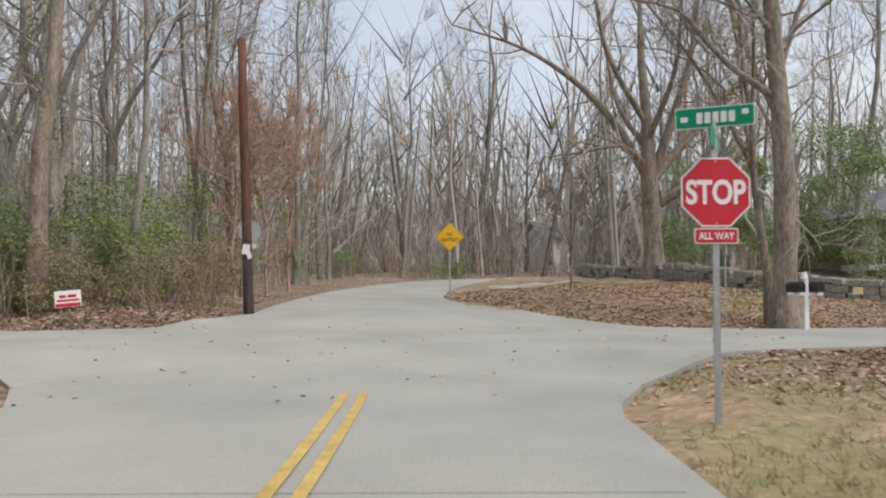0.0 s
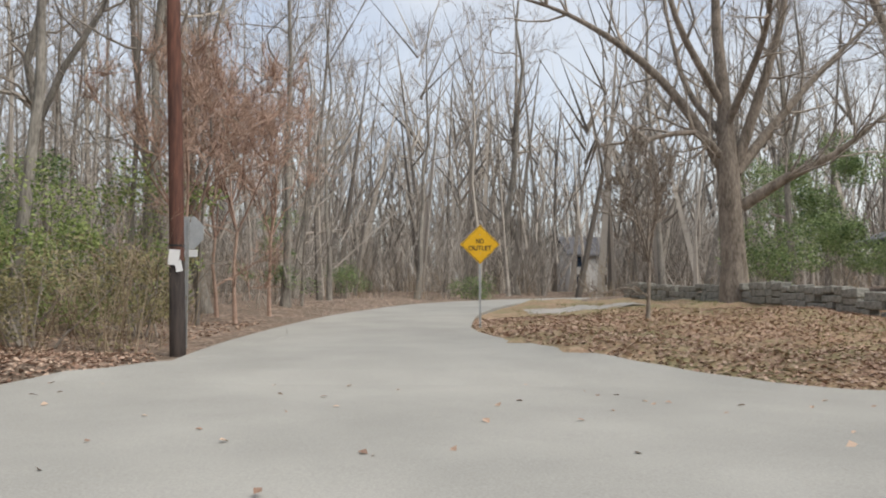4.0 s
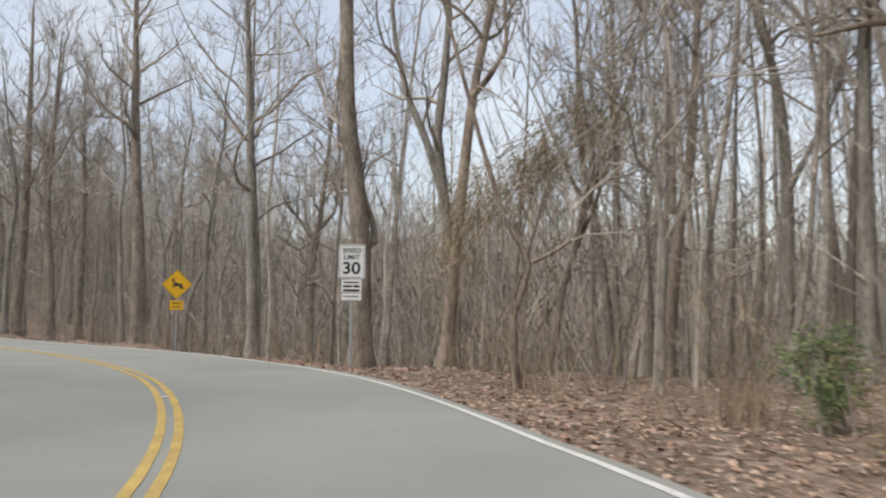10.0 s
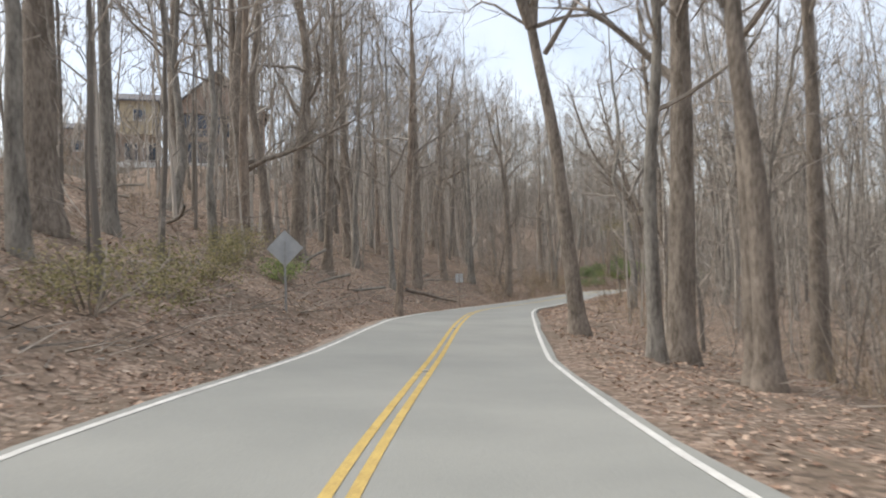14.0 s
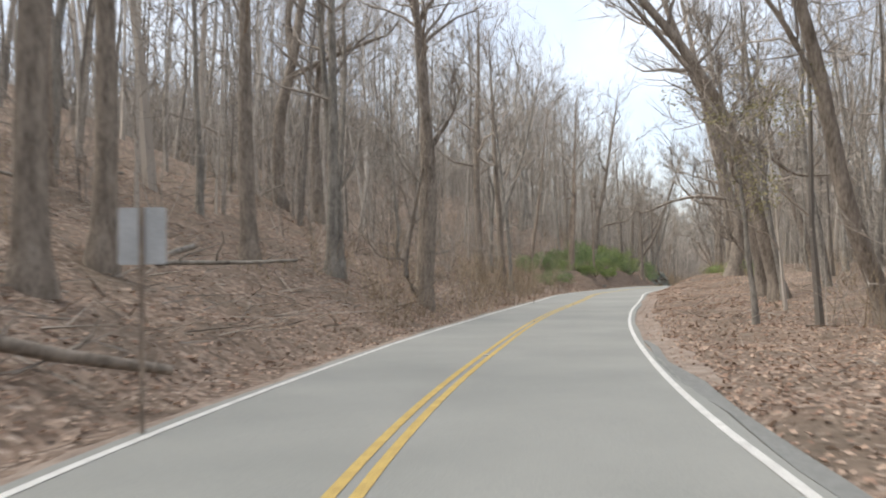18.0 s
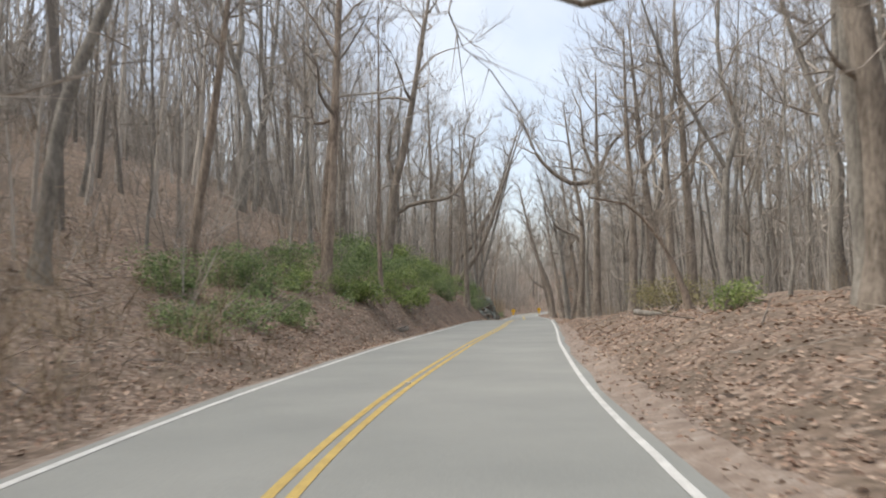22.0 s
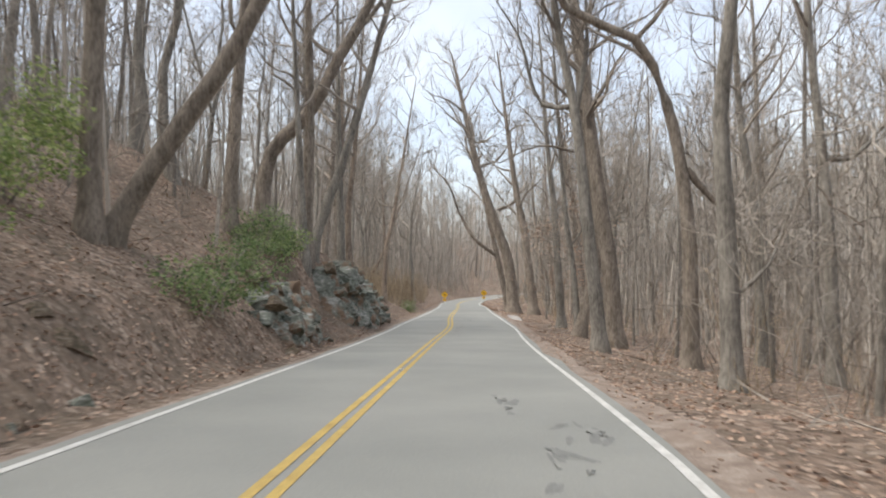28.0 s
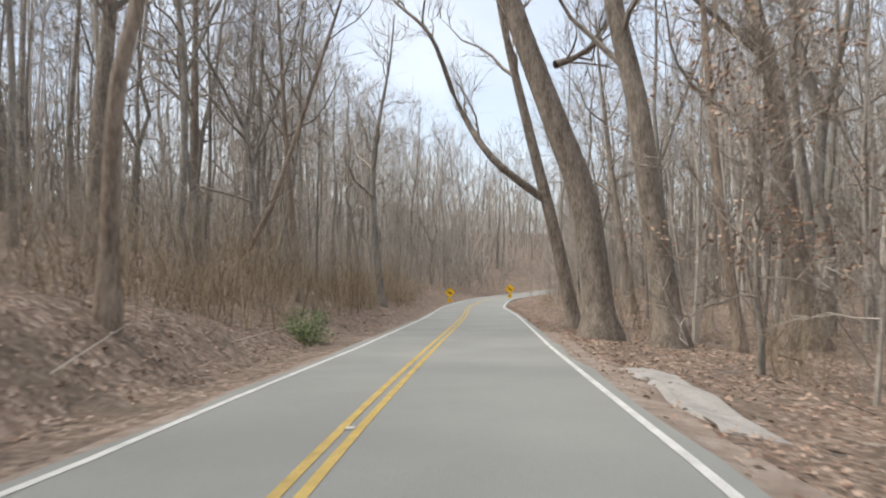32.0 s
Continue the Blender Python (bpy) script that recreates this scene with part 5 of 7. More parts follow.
SPRAYS = [spray(370 + k, (17, 21, 15, 19)[k]) for k in range(4)]
turn, dist = rng.uniform(0, 6.3, 5200), 120 + 380 * rng.uniform(0, 1, 5200) ** 1.6
fx, fy = -120 + np.cos(turn) * (dist + 90), -60 + np.sin(turn) * (dist + 40)
keep = np.abs(nearest(MAIN, fx, fy)[1]) > 45
fx, fy = fx[keep], fy[keep]
joined("distant_woods", [(SPRAYS[int(rng.integers(0, 4))], x, y, z, rng.uniform(0, 6.3), rng.uniform(0.9, 1.3) * (1.0 + min(max(-z - 1, 0), 9) * 0.06)) for x, y, z in zip(fx, fy, ground_z(fx, fy))], "distant bare woods on the skyline", "trees", [BARK_FAR])


# ---- signs ----
def plate(outline, thick=0.006):
    """A flat plate in the x-z plane, facing -y."""
    bm = bmesh.new()
    vs = [bm.verts.new((x, 0, z)) for x, z in outline]
    f = bm.faces.new(vs)
    r = bmesh.ops.extrude_face_region(bm, geom=[f])
    bmesh.ops.translate(bm, verts=[e for e in r["geom"] if isinstance(e, bmesh.types.BMVert)], vec=(0, thick, 0))
    bmesh.ops.recalc_face_normals(bm, faces=bm.faces[:])
    return bm


def polygon(n, r, turn=0.0, cx=0.0, cz=0.0):
    return [(cx + r * math.cos(turn + 2 * math.pi * k / n), cz + r * math.sin(turn + 2 * math.pi * k / n)) for k in range(n)]


def rect(w, h, cx=0.0, cz=0.0, r=0.03):
    out = []
    for sx, sz, a in ((1, 1, 0), (-1, 1, 90), (-1, -1, 180), (1, -1, 270)):
        for k in range(4):
            t = radians(a + 30 * k)
            out.append((cx + sx * (w / 2 - r) + r * math.cos(t), cz + sz * (h / 2 - r) + r * math.sin(t)))
    return out


def shifted(bm, y):
    bmesh.ops.translate(bm, verts=bm.verts[:], vec=(0, y, 0))
    return bm


def words(text, tall, wide, x, z, y, mat, parent, bold=0.0):
    """Lettering fitted to a height and a width."""
    cu = bpy.data.curves.new("lettering", "FONT")
    cu.body, cu.size, cu.align_x, cu.align_y, cu.extrude, cu.offset = text, 1.0, "CENTER", "CENTER", 0.002, bold
    ob = new("lettering", cu)
    bpy.context.view_layer.update()
    me = bpy.data.meshes.new_from_object(ob.evaluated_get(bpy.context.evaluated_depsgraph_get()))
    bpy.data.objects.remove(ob)
    co = np.array([v.co for v in me.vertices])
    lo, hi = co.min(0), co.max(0)
    mid = (lo + hi) / 2
    me.transform(Matrix.Translation((x, y, z)) @ pose(0, 0, 0, 90) @ Matrix.Diagonal((wide / (hi[0] - lo[0]), tall / (hi[1] - lo[1]), 0.5, 1)) @ Matrix.Translation((-mid[0], -mid[1], 0)))
    me.materials.clear()
    me.materials.append(mat)
    return part_mesh("lettering", me, parent, "sign lettering")


def bars(widths, h, z, mat, parent, y=-0.004):
    """Plain bars for writing that cannot be read."""
    x = -sum(widths) / 2 - 0.015 * (len(widths) - 1)
    for w in widths:
        part("bar", shifted(plate(rect(w, h, x + w / 2, z, min(w, h) * 0.2), 0.002), y), mat, parent)
        x += w + 0.03


def post(height, parent, r=0.028, x=0.0, y=0.03):
    bm = box(0.06, 0.03, height + 0.4, (x, y, height / 2 - 0.2))
    return part("post", bm, STEEL, parent, "galvanised steel post")


def stop_sign(x, y, turn, z=None, street=True, height=1.99, label="red octagonal stop sign on a steel post"):
    ob = thing("stop_sign", pose(x, y, gz(x, y) if z is None else z, 0, 0, turn), label, "sign")
    c = height + 0.33
    part("sign_plate", plate(polygon(8, 0.352, math.pi / 8, 0, c)), SIGN_BACK, ob, "aluminium sign plate")
    part("border", shifted(plate(polygon(8, 0.350, math.pi / 8, 0, c), 0.001), -0.003), WHITE, ob, "white border")
    part("red_face", shifted(plate(polygon(8, 0.334, math.pi / 8, 0, c), 0.001), -0.005), RED, ob, "red face")
    words("STOP", 0.235, 0.56, 0, c, -0.008, WHITE, ob, 0.03)
    part("plaque", plate(rect(0.41, 0.145, 0, height - 0.08, 0.02)), WHITE, ob, "white-edged red plaque")
    part("plaque_face", shifted(plate(rect(0.39, 0.125, 0, height - 0.08, 0.015), 0.001), -0.003), RED, ob, "red plaque face")
    words("ALL WAY", 0.07, 0.33, 0, height - 0.08, -0.007, WHITE, ob, 0.02)
    for dz in (0.29, -0.29):
        part("bolt", rod(0.01, 0.01, (0, -0.012, c + dz), (0, 0.02, c + dz), 8), STEEL, ob, "bolt head")
    post(height + (1.0 if street else 0.62), ob)
    if street:
        turn_blade = Matrix.Rotation(radians(-24), 3, "Z")
        b = height + 1.04

        def blade(w, h, x, z, y, mat, label=""):
            bm = shifted(plate(rect(w, h, x, z, 0.012), 0.002), y)
            bmesh.ops.rotate(bm, verts=bm.verts[:], matrix=turn_blade)
            part("bar" if mat is WHITE and w < 0.2 else "street_blade", bm, mat, ob, label)

        blade(0.72, 0.2, 0, b, 0, WHITE, "white-edged street name blade")
        blade(0.7, 0.18, 0, b, -0.004, SIGN_GREEN, "green face of the street name blade")
        for k in range(5):
            blade(0.055, 0.105, -0.135 + 0.073 * k, b - 0.005, -0.007, WHITE)
        blade(0.07, 0.05, -0.275, b - 0.01, -0.007, WHITE)
        blade(0.06, 0.05, 0.275, b + 0.03, -0.007, WHITE)
        bm = plate(rect(0.7, 0.18, 0, height + 0.83, 0.02))
        bmesh.ops.rotate(bm, verts=bm.verts[:], matrix=Matrix.Rotation(radians(66), 3, "Z"))
        part("street_blade", bm, SIGN_GREEN, ob, "green street name blade seen edge on")
        part("blade_bracket", box(0.04, 0.04, 0.14, (0, 0.01, height + 0.94)), STEEL, ob, "cast bracket between the blades")
    return ob


# the outline of the leaping animal on the warning signs
LEAPER = [(-0.21, 0.13), (-0.17, 0.17), (-0.16, 0.25), (-0.13, 0.18), (-0.1, 0.25), (-0.1, 0.15), (-0.06, 0.07), (0.05, 0.04), (0.13, 0.01), (0.18, 0.05), (0.17, -0.03), (0.25, -0.15), (0.22, -0.17), (0.13, -0.08),
          (0.17, -0.18), (0.13, -0.19), (0.06, -0.07), (-0.03, -0.06), (-0.14, -0.12), (-0.16, -0.09), (-0.08, -0.03), (-0.17, -0.03), (-0.17, 0.0), (-0.09, 0.02), (-0.12, 0.1), (-0.18, 0.11)]


def diamond_sign(x, y, turn, side, height, label, lines=(), plaque=False, back=False, mark=False):
    """A yellow warning diamond; height is that of its centre."""
    ob = thing("warning_sign", pose(x, y, gz(x, y), 0, 0, turn), label, "sign")
    r = side * 0.7071
    part("sign_plate", plate(polygon(4, r, 0, 0, height)), SIGN_BACK, ob, "aluminium sign plate")
    part("border", shifted(plate(polygon(4, r - 0.004, 0, 0, height), 0.001), -0.003), YELLOW, ob)
    part("edge_line", shifted(plate(polygon(4, r - 0.03, 0, 0, height), 0.001), -0.005), BLACK, ob)
    part("yellow_face", shifted(plate(polygon(4, r - 0.045, 0, 0, height), 0.001), -0.007), YELLOW, ob, "yellow face")
    for k, (text, size) in enumerate(lines):
        words(text, 0.13, size, 0, height + 0.09 - 0.19 * k, -0.01, BLACK, ob, 0.02)
    if mark:
        part("symbol", shifted(plate([(x, z + height) for x, z in LEAPER], 0.001), -0.009), BLACK, ob, "black pictogram")
    if plaque:
        part("plaque", plate(rect(0.46, 0.33, 0, height - r - 0.2, 0.03)), YELLOW, ob, "small yellow plaque")
        bars((0.3,), 0.035, height - r - 0.13, BLACK, ob, -0.004)
        bars((0.12, 0.14), 0.035, height - r - 0.26, BLACK, ob, -0.004)
    for dz in (0.25, -0.25):
        part("bolt", rod(0.012, 0.012, (0, -0.012, height + dz), (0, 0.02, height + dz), 8), STEEL, ob)
    post(height + r * 0.4, ob)
    return ob


def speed_sign(x, y, turn, bottom):
    ob = thing("speed_limit_sign", pose(x, y, gz(x, y), 0, 0, turn), "white speed limit sign with black numerals on a post", "sign")
    c = bottom + 0.9
    part("sign_plate", plate(rect(0.61, 0.78, 0, c, 0.04)), WHITE, ob, "white sign plate")
    part("edge_line", shifted(plate(rect(0.57, 0.74, 0, c, 0.035), 0.001), -0.002), BLACK, ob)
    part("white_face", shifted(plate(rect(0.55, 0.72, 0, c, 0.03), 0.001), -0.004), WHITE, ob)
    words("SPEED", 0.11, 0.42, 0, c + 0.25, -0.007, BLACK, ob, 0.015)
    words("LIMIT", 0.11, 0.36, 0, c + 0.1, -0.007, BLACK, ob, 0.015)
    words("30", 0.28, 0.4, 0, c - 0.15, -0.007, BLACK, ob, 0.02)
    part("plaque", plate(rect(0.46, 0.3, 0, bottom + 0.34, 0.03)), WHITE, ob, "white plaque with small print")
    bars((0.36,), 0.03, bottom + 0.42, BLACK, ob)
    bars((0.2, 0.14), 0.05, bottom + 0.33, BLACK, ob)
    bars((0.38,), 0.05, bottom + 0.235, BLACK, ob)
    part("plaque", plate(rect(0.46, 0.16, 0, bottom + 0.09, 0.02)), WHITE, ob, "lower white plaque")
    bars((0.34,), 0.02, bottom + 0.1, BLACK, ob)
    post(bottom + 1.3, ob)
    return ob


def sign_back(x, y, turn, w, h, height, label):
    ob = thing("road_sign", pose(x, y, gz(x, y), 0, 0, turn), label, "sign")
    part("sign_plate", plate(rect(w, h, 0, height, 0.03)), SIGN_BACK, ob, "bare aluminium plate")
    part("post", box(0.045, 0.03, height + h / 2 + 0.4, (0, 0.022, (height + h / 2 - 0.4) / 2)), BARK_BROWN, ob, "thin brown rusty channel post")
    return ob


stop_sign(2.55, 7.92, 0, 0.12)
stop_sign(-5.72, 25.15, 172, None, street=False, label="stop sign seen from behind beside a wooden pole")
diamond_sign(0.25, 31.2, 0, 0.762, 2.28, "yellow diamond warning sign on a thin steel post", (("NO", 0.2), ("OUTLET", 0.62)))
speed_sign(-39.2, 6.05, 110, 1.5)
diamond_sign(-47.1, -4.4, 122, 0.762, 2.36, "yellow warning diamond with a black symbol and plaque", plaque=True, mark=True)
diamond_sign(-53.5, -33.9, 333, 0.762, 1.85, "warning diamond seen from its grey back")
sign_back(-72.86, -57.58, 325, 0.48, 0.57, 1.61 - gz(-72.86, -57.58), "rectangular road sign seen from its grey back")
diamond_sign(-264.0, -204.7, 122, 0.76, -0.95 - gz(-264.0, -204.7), "yellow warning diamond at the bend of the road", plaque=True, mark=True)
diamond_sign(-272.5, -203.6, 122, 0.76, -0.75 - gz(-272.5, -203.6), "yellow warning diamond at the bend of the road", plaque=True, mark=True)


# ---- utility pole, yard sign, mailbox ----
pole = thing("utility_pole", pose(-5.4, 23.7, gz(-5.4, 23.7)), "tall reddish-brown wooden utility pole at the corner", "pole")
pv, pf = tube([(-0.06, 0.02, 1.7), (-0.1, 0.03, 3), (-0.22, 0.06, 6), (-0.28, 0.1, 7.75), (-0.28, 0.1, 7.77)], [0.136, 0.132, 0.124, 0.115, 0.001], 14)
dv, df = tube([(0, 0, -0.5), (0, 0, 0.02), (-0.06, 0.02, 1.72), (-0.06, 0.02, 1.721)], [0.148, 0.146, 0.138, 0.02], 14)
part_mesh("pole_base", mesh_of("pole_base", dv, df, POLE_DARK, True), pole, "black tarred foot of the pole")
part_mesh("shaft", mesh_of("shaft", pv, pf, POLE_WOOD, True), pole)
part("paper_notice", box(0.2, 0.004, 0.28, (-0.06, -0.146, 1.78), turn=pose(0, 0, 0, 0, 6)), WHITE, pole, "torn white paper notice")
part("paper_notice", box(0.12, 0.004, 0.2, (0.03, -0.148, 1.62), turn=pose(0, 0, 0, 0, -12)), WHITE, pole, "torn white paper notice")
part("band", rod(0.142, 0.142, (-0.07, 0.02, 1.98), (-0.07, 0.02, 2.02), 14), BLACK, pole, "dark metal band")

yard = thing("yard_sign", pose(-9.1, 20.8, gz(-9.1, 20.8), 0, -5, 20), "small white yard sign with red print on wire legs", "sign")
part("panel", plate(rect(0.6, 0.4, 0, 0.6, 0.01), 0.008), WHITE, yard, "white corrugated panel")
bars((0.16, 0.2), 0.07, 0.66, RED, yard)
bars((0.5,), 0.05, 0.56, RED, yard)
bars((0.57,), 0.08, 0.45, RED, yard)
for x in (-0.2, 0.2):
    part("wire_leg", rod(0.004, 0.004, (x, 0.01, -0.15), (x, 0.01, 0.7), 6), STEEL, yard)


def mailbox(x, y, turn):
    ob = thing("mailbox", pose(x, y, gz(x, y), 0, 0, turn), "white wooden post with two dark mailboxes", "mailbox")
    part("post", box(0.11, 0.11, 1.45, (0, 0, 0.55), 0.008), WHITE_PAINT, ob, "white post")
    part("arm", box(0.85, 0.1, 0.07, (0, 0, 0.92), 0.006), WHITE_PAINT, ob, "white cross arm")
    for sx in (-0.24, 0.24):
        bm = box(0.2, 0.46, 0.14, (sx, 0, 1.03), 0.01)
        b = part("box", bm, BLACK, ob, "black mailbox body")
        c = bmesh.new()
        bmesh.ops.create_cone(c, cap_ends=True, segments=16, radius1=0.1, radius2=0.1, depth=0.46, matrix=Matrix.Translation((sx, 0, 1.1)) @ pose(0, 0, 0, 90))
        part("lid", c, BLACK, ob, "rounded mailbox top")
    part("finial", rod(0.09, 0.05, (-0.02, 0, 1.26), (-0.02, 0, 1.42), 8), WHITE_PAINT, ob)
    return ob


mailbox(8.2, 19.3, 12)

stop_sign(6.7, 20.1, 78, street=False, label="stop sign seen edge on beside the lawn")


# ---- evergreen shrubs and vines ----
def leaf_cloud(centres, radii, count, size, rng, flat=0.8):
    """Many small curled leaves in uneven clumps: each a folded pair of triangles."""
    centres, radii = np.asarray(centres, float), np.asarray(radii, float)
    k = rng.integers(0, len(centres), count)
    d = rng.normal(size=(count, 3))
    d /= np.linalg.norm(d, axis=1)[:, None]
    p = centres[k] + d * (radii[k] * rng.uniform(0.35, 1.0, count) ** 0.6)[:, None] * [1, 1, flat]
    u = rng.normal(size=(count, 3)) * [1, 1, 0.6]
    u /= np.linalg.norm(u, axis=1)[:, None]
    w = np.cross(u, rng.normal(size=(count, 3)))
    w /= np.linalg.norm(w, axis=1)[:, None]
    L = (size * rng.uniform(0.6, 1.3, count))[:, None]
    n = np.cross(u, w)
    v = np.stack([p, p + u * L * 0.5 + w * L * 0.26 + n * L * 0.08, p + u * L, p + u * L * 0.5 - w * L * 0.26 + n * L * 0.08], 1).reshape(-1, 3)
    b = (np.arange(count) * 4)[:, None]
    return v, np.concatenate([b + [0, 1, 2], b + [0, 2, 3]])


def shrub(x, y, width, height, leaves, size, label, mat, seed, clumps=14, stems=9, flat=0.8):
    rng = np.random.default_rng(seed)
    ob = thing("shrub", pose(x, y, gz(x, y)), label, "shrub")
    c = np.c_[rng.normal(0, width * 0.3, clumps), rng.normal(0, width * 0.3, clumps), height * rng.uniform(0.15, 0.85, clumps)]
    r = width * rng.uniform(0.16, 0.34, clumps)
    heap = Heap()
    for k in range(stems):
        t = c[k % clumps]
        heap.add(*tube(limb_path((rng.normal(0, 0.15), rng.normal(0, 0.15), -0.2), (t[0] * 0.5, t[1] * 0.5, t[2] + 0.2), np.linalg.norm(t) + 0.4, 4, rng, 0.1, 0.12), np.linspace(0.03, 0.008, 5), 4))
    base = c[rng.integers(0, clumps, 60)]
    heap.add(*cones(base, rng.normal(size=(60, 3)) + [0, 0, 0.6], rng.uniform(0.3, 0.9, 60), rng.uniform(0.005, 0.01, 60), rng))
    v, f = heap.get()
    tagged(part_mesh("framework", mesh_of("framework", v, f, TWIG), ob), "bare inner stems", kind="stuff")
    part_mesh("foliage", mesh_of("foliage", *leaf_cloud(c, r, leaves, size, rng), mat), ob)
    return ob


EVERGREEN = "dense evergreen shrub with dark glossy leaves"
TALL = "tall dark evergreen tree among bare trees"
THICKET = "tangled half-green shrub at the wood's edge"
for k, (x, y, w, h, n, sz, text, mat) in enumerate([
        (-9.6, 26.2, 3.0, 3.8, 2800, 0.11, EVERGREEN, BRIGHT), (-12.3, 24.4, 3.2, 3.2, 2600, 0.1, EVERGREEN, GREEN), (-14.6, 23.2, 3.2, 3.8, 3000, 0.1, EVERGREEN, GREEN),
        (-7.2, 26.4, 1.8, 2.0, 900, 0.1, THICKET, OLIVE), (-10.8, 23.2, 2.2, 1.6, 1000, 0.1, THICKET, OLIVE), (-8.4, 30.5, 2.2, 4.6, 900, 0.12, EVERGREEN, BRIGHT),
        (-23.2, 21.0, 2.6, 1.5, 1300, 0.1, EVERGREEN, GREEN), (-27.0, 19.0, 1.4, 1.0, 500, 0.1, THICKET, OLIVE), (-32.5, 16.8, 1.6, 1.2, 600, 0.09, THICKET, OLIVE),
        (-33.2, 15.5, 0.9, 1.5, 700, 0.07, EVERGREEN, GREEN), (-31.2, 17.4, 1.8, 1.2, 700, 0.08, THICKET, OLIVE), (-51.4, -34.6, 2.2, 1.1, 800, 0.08, THICKET, OLIVE), (-49.4, -30.5, 2.4, 1.3, 800, 0.08, THICKET, OLIVE), (-53.8, -40.6, 2.2, 1.2, 700, 0.08, THICKET, OLIVE),
        (-168.2, -139.6, 2.6, 2.2, 1800, 0.1, EVERGREEN, BRIGHT), (-175.6, -141.9, 2.2, 1.2, 1000, 0.1, EVERGREEN, GREEN), (-172.2, -144.2, 3.0, 3.2, 2200, 0.11, EVERGREEN, BRIGHT), (-183.9, -149.9, 2.2, 1.4, 1300, 0.1, EVERGREEN, GREEN), (-185.4, -150.6, 1.2, 0.9, 600, 0.1, EVERGREEN, BRIGHT), (-144.9, -104.6, 2.4, 1.3, 800, 0.09, THICKET, OLIVE), (-127.7, -93.1, 1.2, 0.7, 500, 0.09, THICKET, BRIGHT), (-117.4, -101.4, 2.0, 0.8, 800, 0.09, EVERGREEN, GREEN), (-120.6, -104.0, 2.4, 0.9, 900, 0.09, EVERGREEN, GREEN), (-47.4, -26.8, 2.6, 1.2, 900, 0.08, THICKET, OLIVE), (-55.4, -40.0, 1.6, 0.9, 700, 0.08, THICKET, BRIGHT),
        (-180.2, -146.2, 1.8, 1.2, 800, 0.1, EVERGREEN, GREEN), (-216.0, -170.4, 1.3, 1.0, 500, 0.09, EVERGREEN, GREEN), (-121.9, -85.7, 2.2, 1.0, 700, 0.09, THICKET, BRIGHT),
        (-134.9, -98.2, 2.4, 1.2, 700, 0.09, THICKET, OLIVE), (11.5, 42.0, 2.6, 3.6, 1800, 0.11, EVERGREEN, GREEN), (0.9, 62.0, 2.6, 1.8, 900, 0.11, EVERGREEN, GREEN),
        (-8.2, 44.0, 1.6, 4.2, 900, 0.1, EVERGREEN, GREEN), (-7.0, 58.5, 2.2, 2.2, 900, 0.1, EVERGREEN, GREEN), (15.5, 22.5, 2.4, 1.6, 700, 0.09, THICKET, OLIVE), (19.5, 40.0, 4.0, 9.0, 6500, 0.11, TALL, GREEN), (16.2, 45.5, 3.4, 8.0, 6500, 0.11, TALL, GREEN), (23.5, 36.5, 4.0, 8.5, 6500, 0.11, TALL, GREEN), (15.5, 50.5, 3.6, 8.0, 5000, 0.11, TALL, GREEN), (20.0, 47.0, 3.6, 6.0, 5000, 0.11, TALL, GREEN), (17.4, 33.0, 2.0, 2.4, 1500, 0.1, EVERGREEN, GREEN), (-11.5, 28.5, 3.2, 5.2, 2600, 0.1, EVERGREEN, GREEN), (-8.2, 24.0, 2.2, 2.2, 900, 0.09, THICKET, OLIVE), (-11.8, 23.0, 2.6, 2.8, 1300, 0.09, THICKET, OLIVE), (-13.8, 22.0, 2.4, 2.4, 1100, 0.09, THICKET, OLIVE)]):
    shrub(x, y, w, h, int(n * 2.3), sz * 1.1, text, mat, 500 + k, clumps=20)

for k, (x, y, w, h) in enumerate(((-137.0, -113.9, 1.8, 1.3), (-131.0, -110.4, 1.4, 0.9), (-141.0, -116.9, 1.3, 0.9))):
    shrub(x, y, w, h, 1800, 0.14, "low fresh-green shrub at the foot of the bank", BRIGHT, 590 + k, clumps=20)

# evergreen thicket along the cut bank
BANK = [shrub(0, 0, 2.8, 2.1, 3000, 0.15, "broad evergreen shrub spilling over the bank", (GREEN, BRIGHT, GREEN, BRIGHT)[k], 560 + k, clumps=26) for k in range(4)]
brng = np.random.default_rng(77)
started = [True] * 4
s0, s1 = s_at(-122, -97.5), s_at(-163, -127)
for k in range(33):
    i = int(np.searchsorted(S_MAIN, s0 + (s1 - s0) * (k + brng.uniform(0, 1)) / 33))
    d = LEFT_EDGE[i] + (2.3 + 1.5 * (k % 3) + brng.uniform(0, 0.9))
    x, y = MAIN[i, :2] + normals(MAIN)[i] * d
    j = int(brng.integers(0, 4))
    if k % 6 == 0 or (k < 16 and k % 5 == 1):
        continue
    ob = BANK[j] if started[j] else copy_thing(BANK[j], pose(0, 0, 0))
    started[j] = False
    big = brng.uniform(0.4, 0.7) if k % 3 == 0 else brng.uniform(0.55, 1.0)
    ob.matrix_world = pose(x, y, gz(x, y) - 0.1, 0, 0, brng.uniform(0, 360)) @ Matrix.Diagonal((big, big, big, 1))


